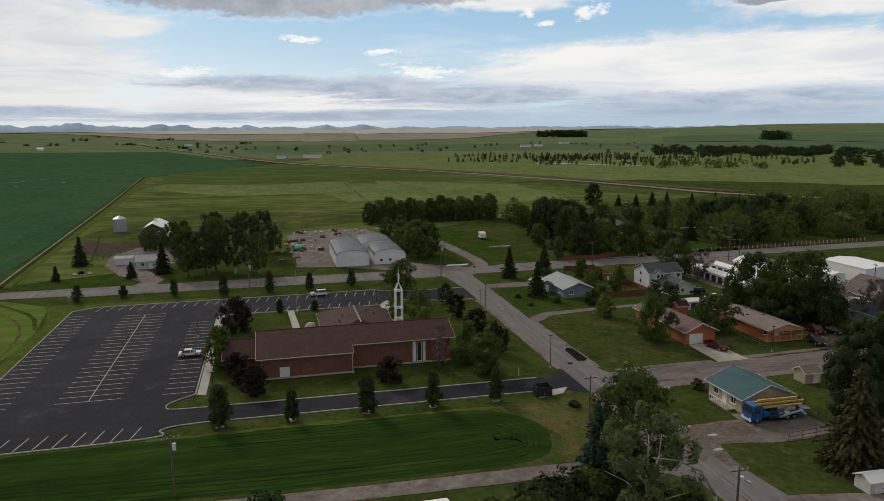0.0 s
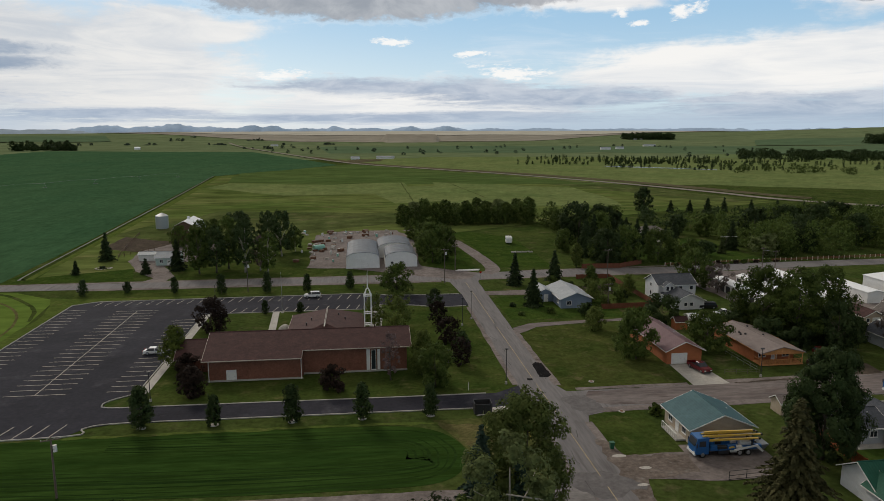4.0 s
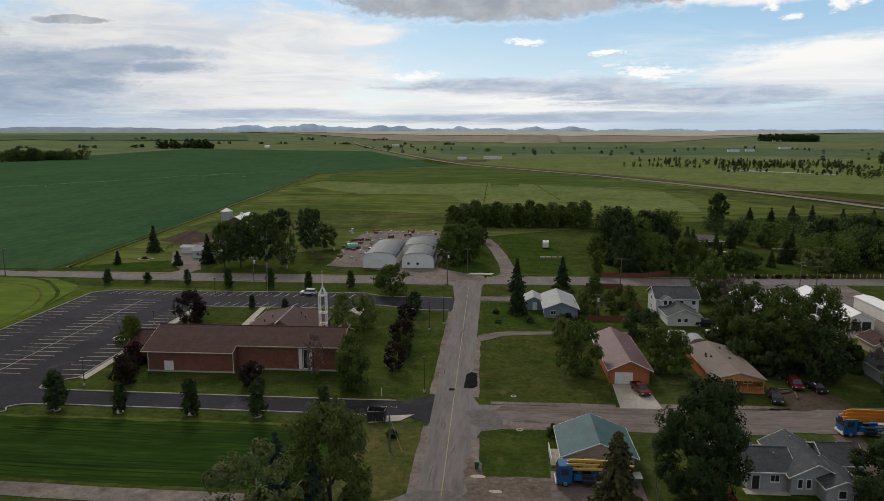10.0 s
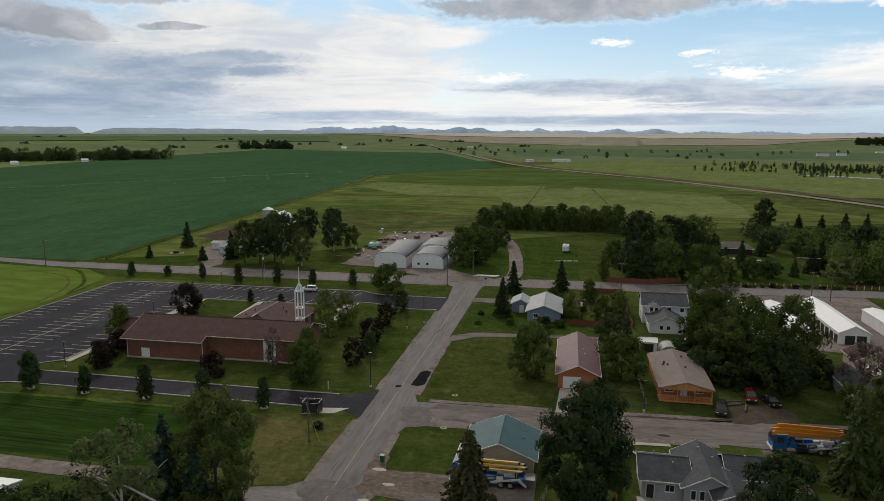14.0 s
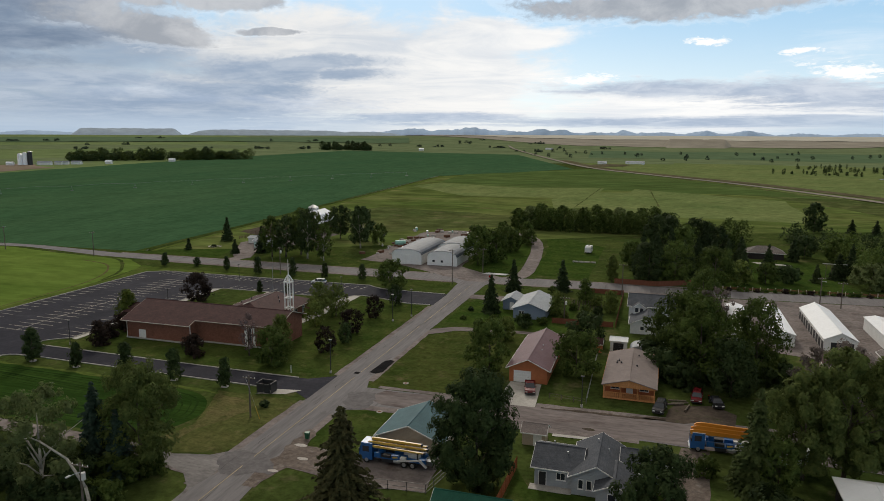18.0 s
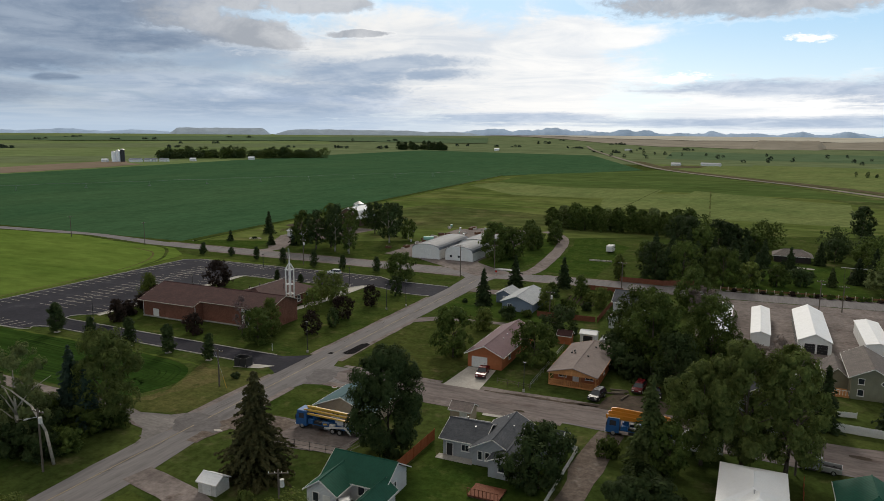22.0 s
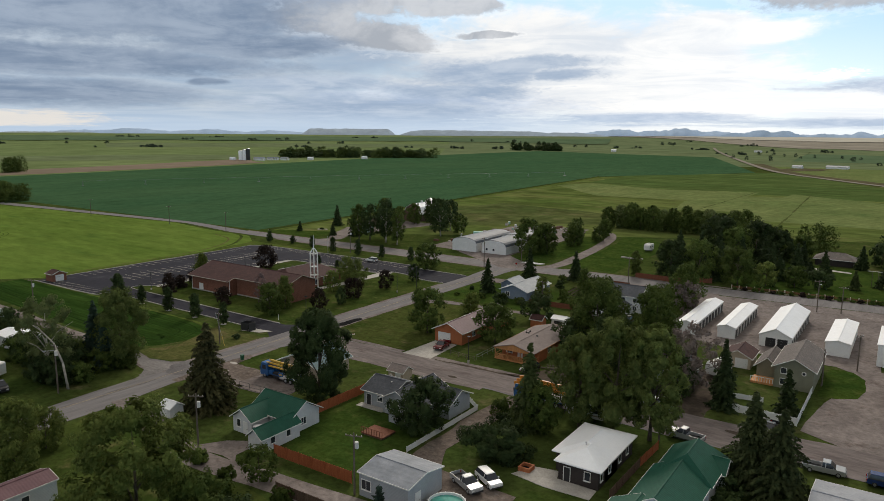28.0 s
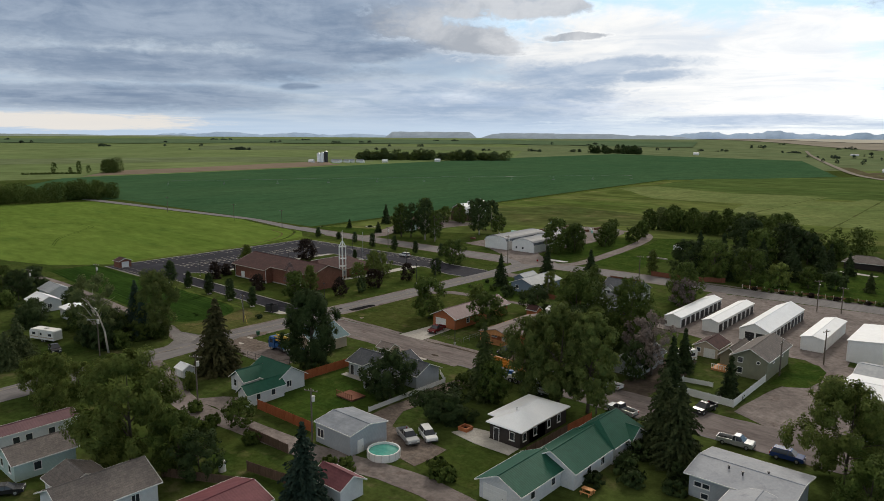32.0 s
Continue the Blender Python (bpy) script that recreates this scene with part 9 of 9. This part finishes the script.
tent = thing("tarp_shelter", "rounded pale blue tarpaulin shelter", "shelter", (108.4, 153.8, 0))
prof = [(0, 0, 0)] + [(1.9 - 1.9 * math.cos(math.pi * i / 8), 0, 0.6 + 1.5 * math.sin(math.pi * i / 8)) for i in range(9)] + [(3.8, 0, 0)]
part("cover", Geo().prism(prof, (0, 4.6, 0)), M["roof_grey_x"], tent)
sh_ = house("building", "teal-roofed building at the corner of the street", "building", 156.6, 56.5)
wing(sh_, 0, 7, 0, 9, 2.6, 3.8, "y", "white_siding", "roof_teal_x", 0.5)
sh_ = house("house", "dark green house beyond the street tree", "house", 189, 78)
wing(sh_, 0, 8, 0, 9, 2.8, 4.4, "y", "mint_siding", "roof_teal_x", 0.4)
bbp = thing("bleacher", "pale low stone bench row by the park", "bench", (83.0, 262, 0))
for i in range(4):
    part("block", Geo().box(i * 2.2, i * 2.2 + 1.9, 0, 0.6, 0, 0.5), M["stone"], bbp)
rj = random.Random(12)
KIND = (("barrel", "old white plastic barrel in the yard", "barrel"), ("stone_block", "rough pale stone block in the yard", "stone block"), ("crate", "rusty steel scrap crate in the yard", "crate"))
for i in range(64):
    x = rj.uniform(1, 17) if i < 34 else rj.uniform(-2, 40)
    y = rj.uniform(250, 300) if i < 34 else rj.uniform(306, 327)
    if 19 < x < 46 and y < 280:
        continue
    k = rj.randrange(3)
    s = rj.uniform(0.7, 1.5)
    t = thing(KIND[k][0], KIND[k][1], KIND[k][2], (x, y, 0.05), rj.uniform(0, 90), "yard clutter")
    if k == 0:
        part("shell", Geo().rod((0, 0, 0), (0, 0, s), s * 0.38, s * 0.38, 12), M[rj.choice(("white_dirty", "junk_mint", "white_dirty"))], t)
        part("rim", Geo().rod((0, 0, s), (0, 0, s + 0.06), s * 0.4, s * 0.36, 12), M["steel"], t)
    elif k == 1:
        part("block", tapered(Geo(), -s * 0.8, s * 0.8, s * 0.5, 0, -s * 0.6, s * 0.7, s * 0.4, s * 0.6), M["stone"], t)
    else:
        part("box", Geo().box(-s, s, -s * 0.6, s * 0.6, 0, s * 0.7), M["rust"], t)
        part("lid", Geo().box(-s - 0.05, s + 0.05, -s * 0.65, s * 0.65, s * 0.7, s * 0.76), M["fence_brown"], t)
tk = thing("storage_tank", "round mint-green tank lying in the yard", "tank", (8.2, 277.4, 0.05), 30)
part("shell", Geo().rod((-2.2, 0, 1.1), (2.2, 0, 1.1), 1.1, 1.1, 18), M["junk_mint"], tk)
part("cradle", Geo().box(-1.6, -1.3, -0.8, 0.8, 0, 0.4).box(1.3, 1.6, -0.8, 0.8, 0, 0.4), M["dark_metal"], tk)
lm = thing("plank_stack", "pale stack of long planks on the verge", "plank stack", (60.5, 230.2, 0.07), 0)
for i in range(5):
    part("plank", Geo().box(-4 + i * 0.3, 4 + i * 0.2, -1.1 + i * 0.45, -0.75 + i * 0.45, 0, 0.18), M["white_dirty"], lm)
# rings and pads under the young drive trees
for x, y in ((-11, 110.3), (0.5, 110.2), (13.1, 110.0), (24.6, 109.9), (36.1, 109.8)):
    rg = thing("tree_ring", "pale stone ring round a young tree", "tree ring", (x, y, 0.0), 0, "tree rings")
    part("ring", Geo().rod((0, 0, 0), (0, 0, 0.1), 0.75, 0.7, 14), M["stone"], rg)
# centre-pivot irrigation line across the dark crop
pv = thing("irrigation_pivot", "long centre-pivot irrigation line on wheeled towers", "irrigation pivot", (0, 0, 0))
PV0, PV1, NT = (-160.0, 742.0), (-412.0, 320.0), 11
for i in range(NT):
    u = i / (NT - 1)
    x, y = PV0[0] + (PV1[0] - PV0[0]) * u, PV0[1] + (PV1[1] - PV0[1]) * u
    if y < 232:
        break
    z = terrain(x, y)
    part("tower", Geo().rod((x - 1.2, y, z), (x, y, z + 4), 0.07).rod((x + 1.2, y, z), (x, y, z + 4), 0.07).rod((x - 1.8, y, z + 0.5), (x + 1.8, y, z + 0.5), 0.14), M["grey_metal"], pv)
    if i:
        part("pipe", Geo().rod((px_, py_, pz_ + 4), ((px_ + x) / 2, (py_ + y) / 2, (pz_ + z) / 2 + 4.8), 0.06).rod(((px_ + x) / 2, (py_ + y) / 2, (pz_ + z) / 2 + 4.8), (x, y, z + 4), 0.06), M["grey_metal"], pv)
    px_, py_, pz_ = x, y, z

# ring of stones round a flower bed on the farm lawn
for i in range(16):
    a = i * math.pi / 8
    rs_ = thing("garden_stone", "pale rounded stone edging the farm flower bed", "stone", (-64 + 2.6 * math.cos(a), 248.8 + 2.0 * math.sin(a), 0), i * 47 % 360, "stones of the flower bed")
    part("stone", tapered(Geo(), -0.42, 0.4, 0.3, 0.26, -0.36, 0.34, 0.0, 0.34), M["stone"], rs_)
tree(-64.4, 248.8, 1.0, 1.2, "bush", "leaf_dark", "low plants in the stone-edged flower bed", name="shrub")
car(121.4, 130.2, -95, "car_red", "old red SUV parked under the trees", "suv")
car(124.6, 128.6, -80, "car_black", "dark sedan parked under the trees", "sedan")
for i, (x0, y0, a0) in enumerate(((117.6, 126.6, 20), (118.4, 127.4, 24), (118.0, 128.4, 12), (119.6, 125.4, 75))):
    lg_ = thing("log", "grey weathered log lying in the yard", "log", (x0, y0, 0.06), a0, "logs in the yard")
    part("log", Geo().rod((-1.6, 0, 0.18), (1.6, 0, 0.16), 0.18, 0.14, 9), M["wood_pole"], lg_)

# small things at the church corner
tree(48.3, 103.7, 1.0, 1.1, "bush", "leaf_dark", "low dark shrub on the dry lawn", name="shrub")
tree(73.9, 105.7, 1.8, 1.1, "bush", "leaf", "green shrub at the corner of the teal-roofed house", name="shrub")
gw = thing("guy_wire", "yellow-sleeved guy wire of the utility pole", "guy wire", (48.3, 98.1, 0))
part("wire", Geo().rod((0.1, 0, 7.4), (2.4, 0.3, 0), 0.02, 0.02, 5), M["steel"], gw)
part("sleeve", Geo().rod((1.72, 0.21, 2.2), (2.4, 0.3, 0), 0.06, 0.06, 6), M["boom_yellow"], gw, "yellow plastic sleeve")
wp = thing("marker_post", "slim white marker post on the church lawn", "post", (44.2, 120.5, 0))
part("post", Geo().rod((0, 0, 0), (0, 0, 1.6), 0.07, 0.06, 8), M["trim"], wp)
# vegetable beds behind the blue house
for i in range(6):
    gb = thing("garden_bed", "dark soil vegetable bed with low green plants", "garden bed", (91.6 + i * 1.5, 189.4 + i * 0.35, 0), 4, "vegetable beds")
    part("soil_ridge", Geo().prism([(-0.45, 0, 0), (0.45, 0, 0), (0.25, 0, 0.22), (-0.25, 0, 0.22)], (0, 11.5, 0)), M["soil"], gb)
    for k in range(9):
        px, py = 0.1 * ((k * 7 + i) % 3 - 1), 0.8 + k * 1.25
        part("plant", tapered(Geo(), px - 0.24, px + 0.24, 0.24, 0.2, px - 0.1, px + 0.1, 0.1, 0.46 + 0.06 * ((k + i) % 4)), M["leaf"], gb).location.y = py
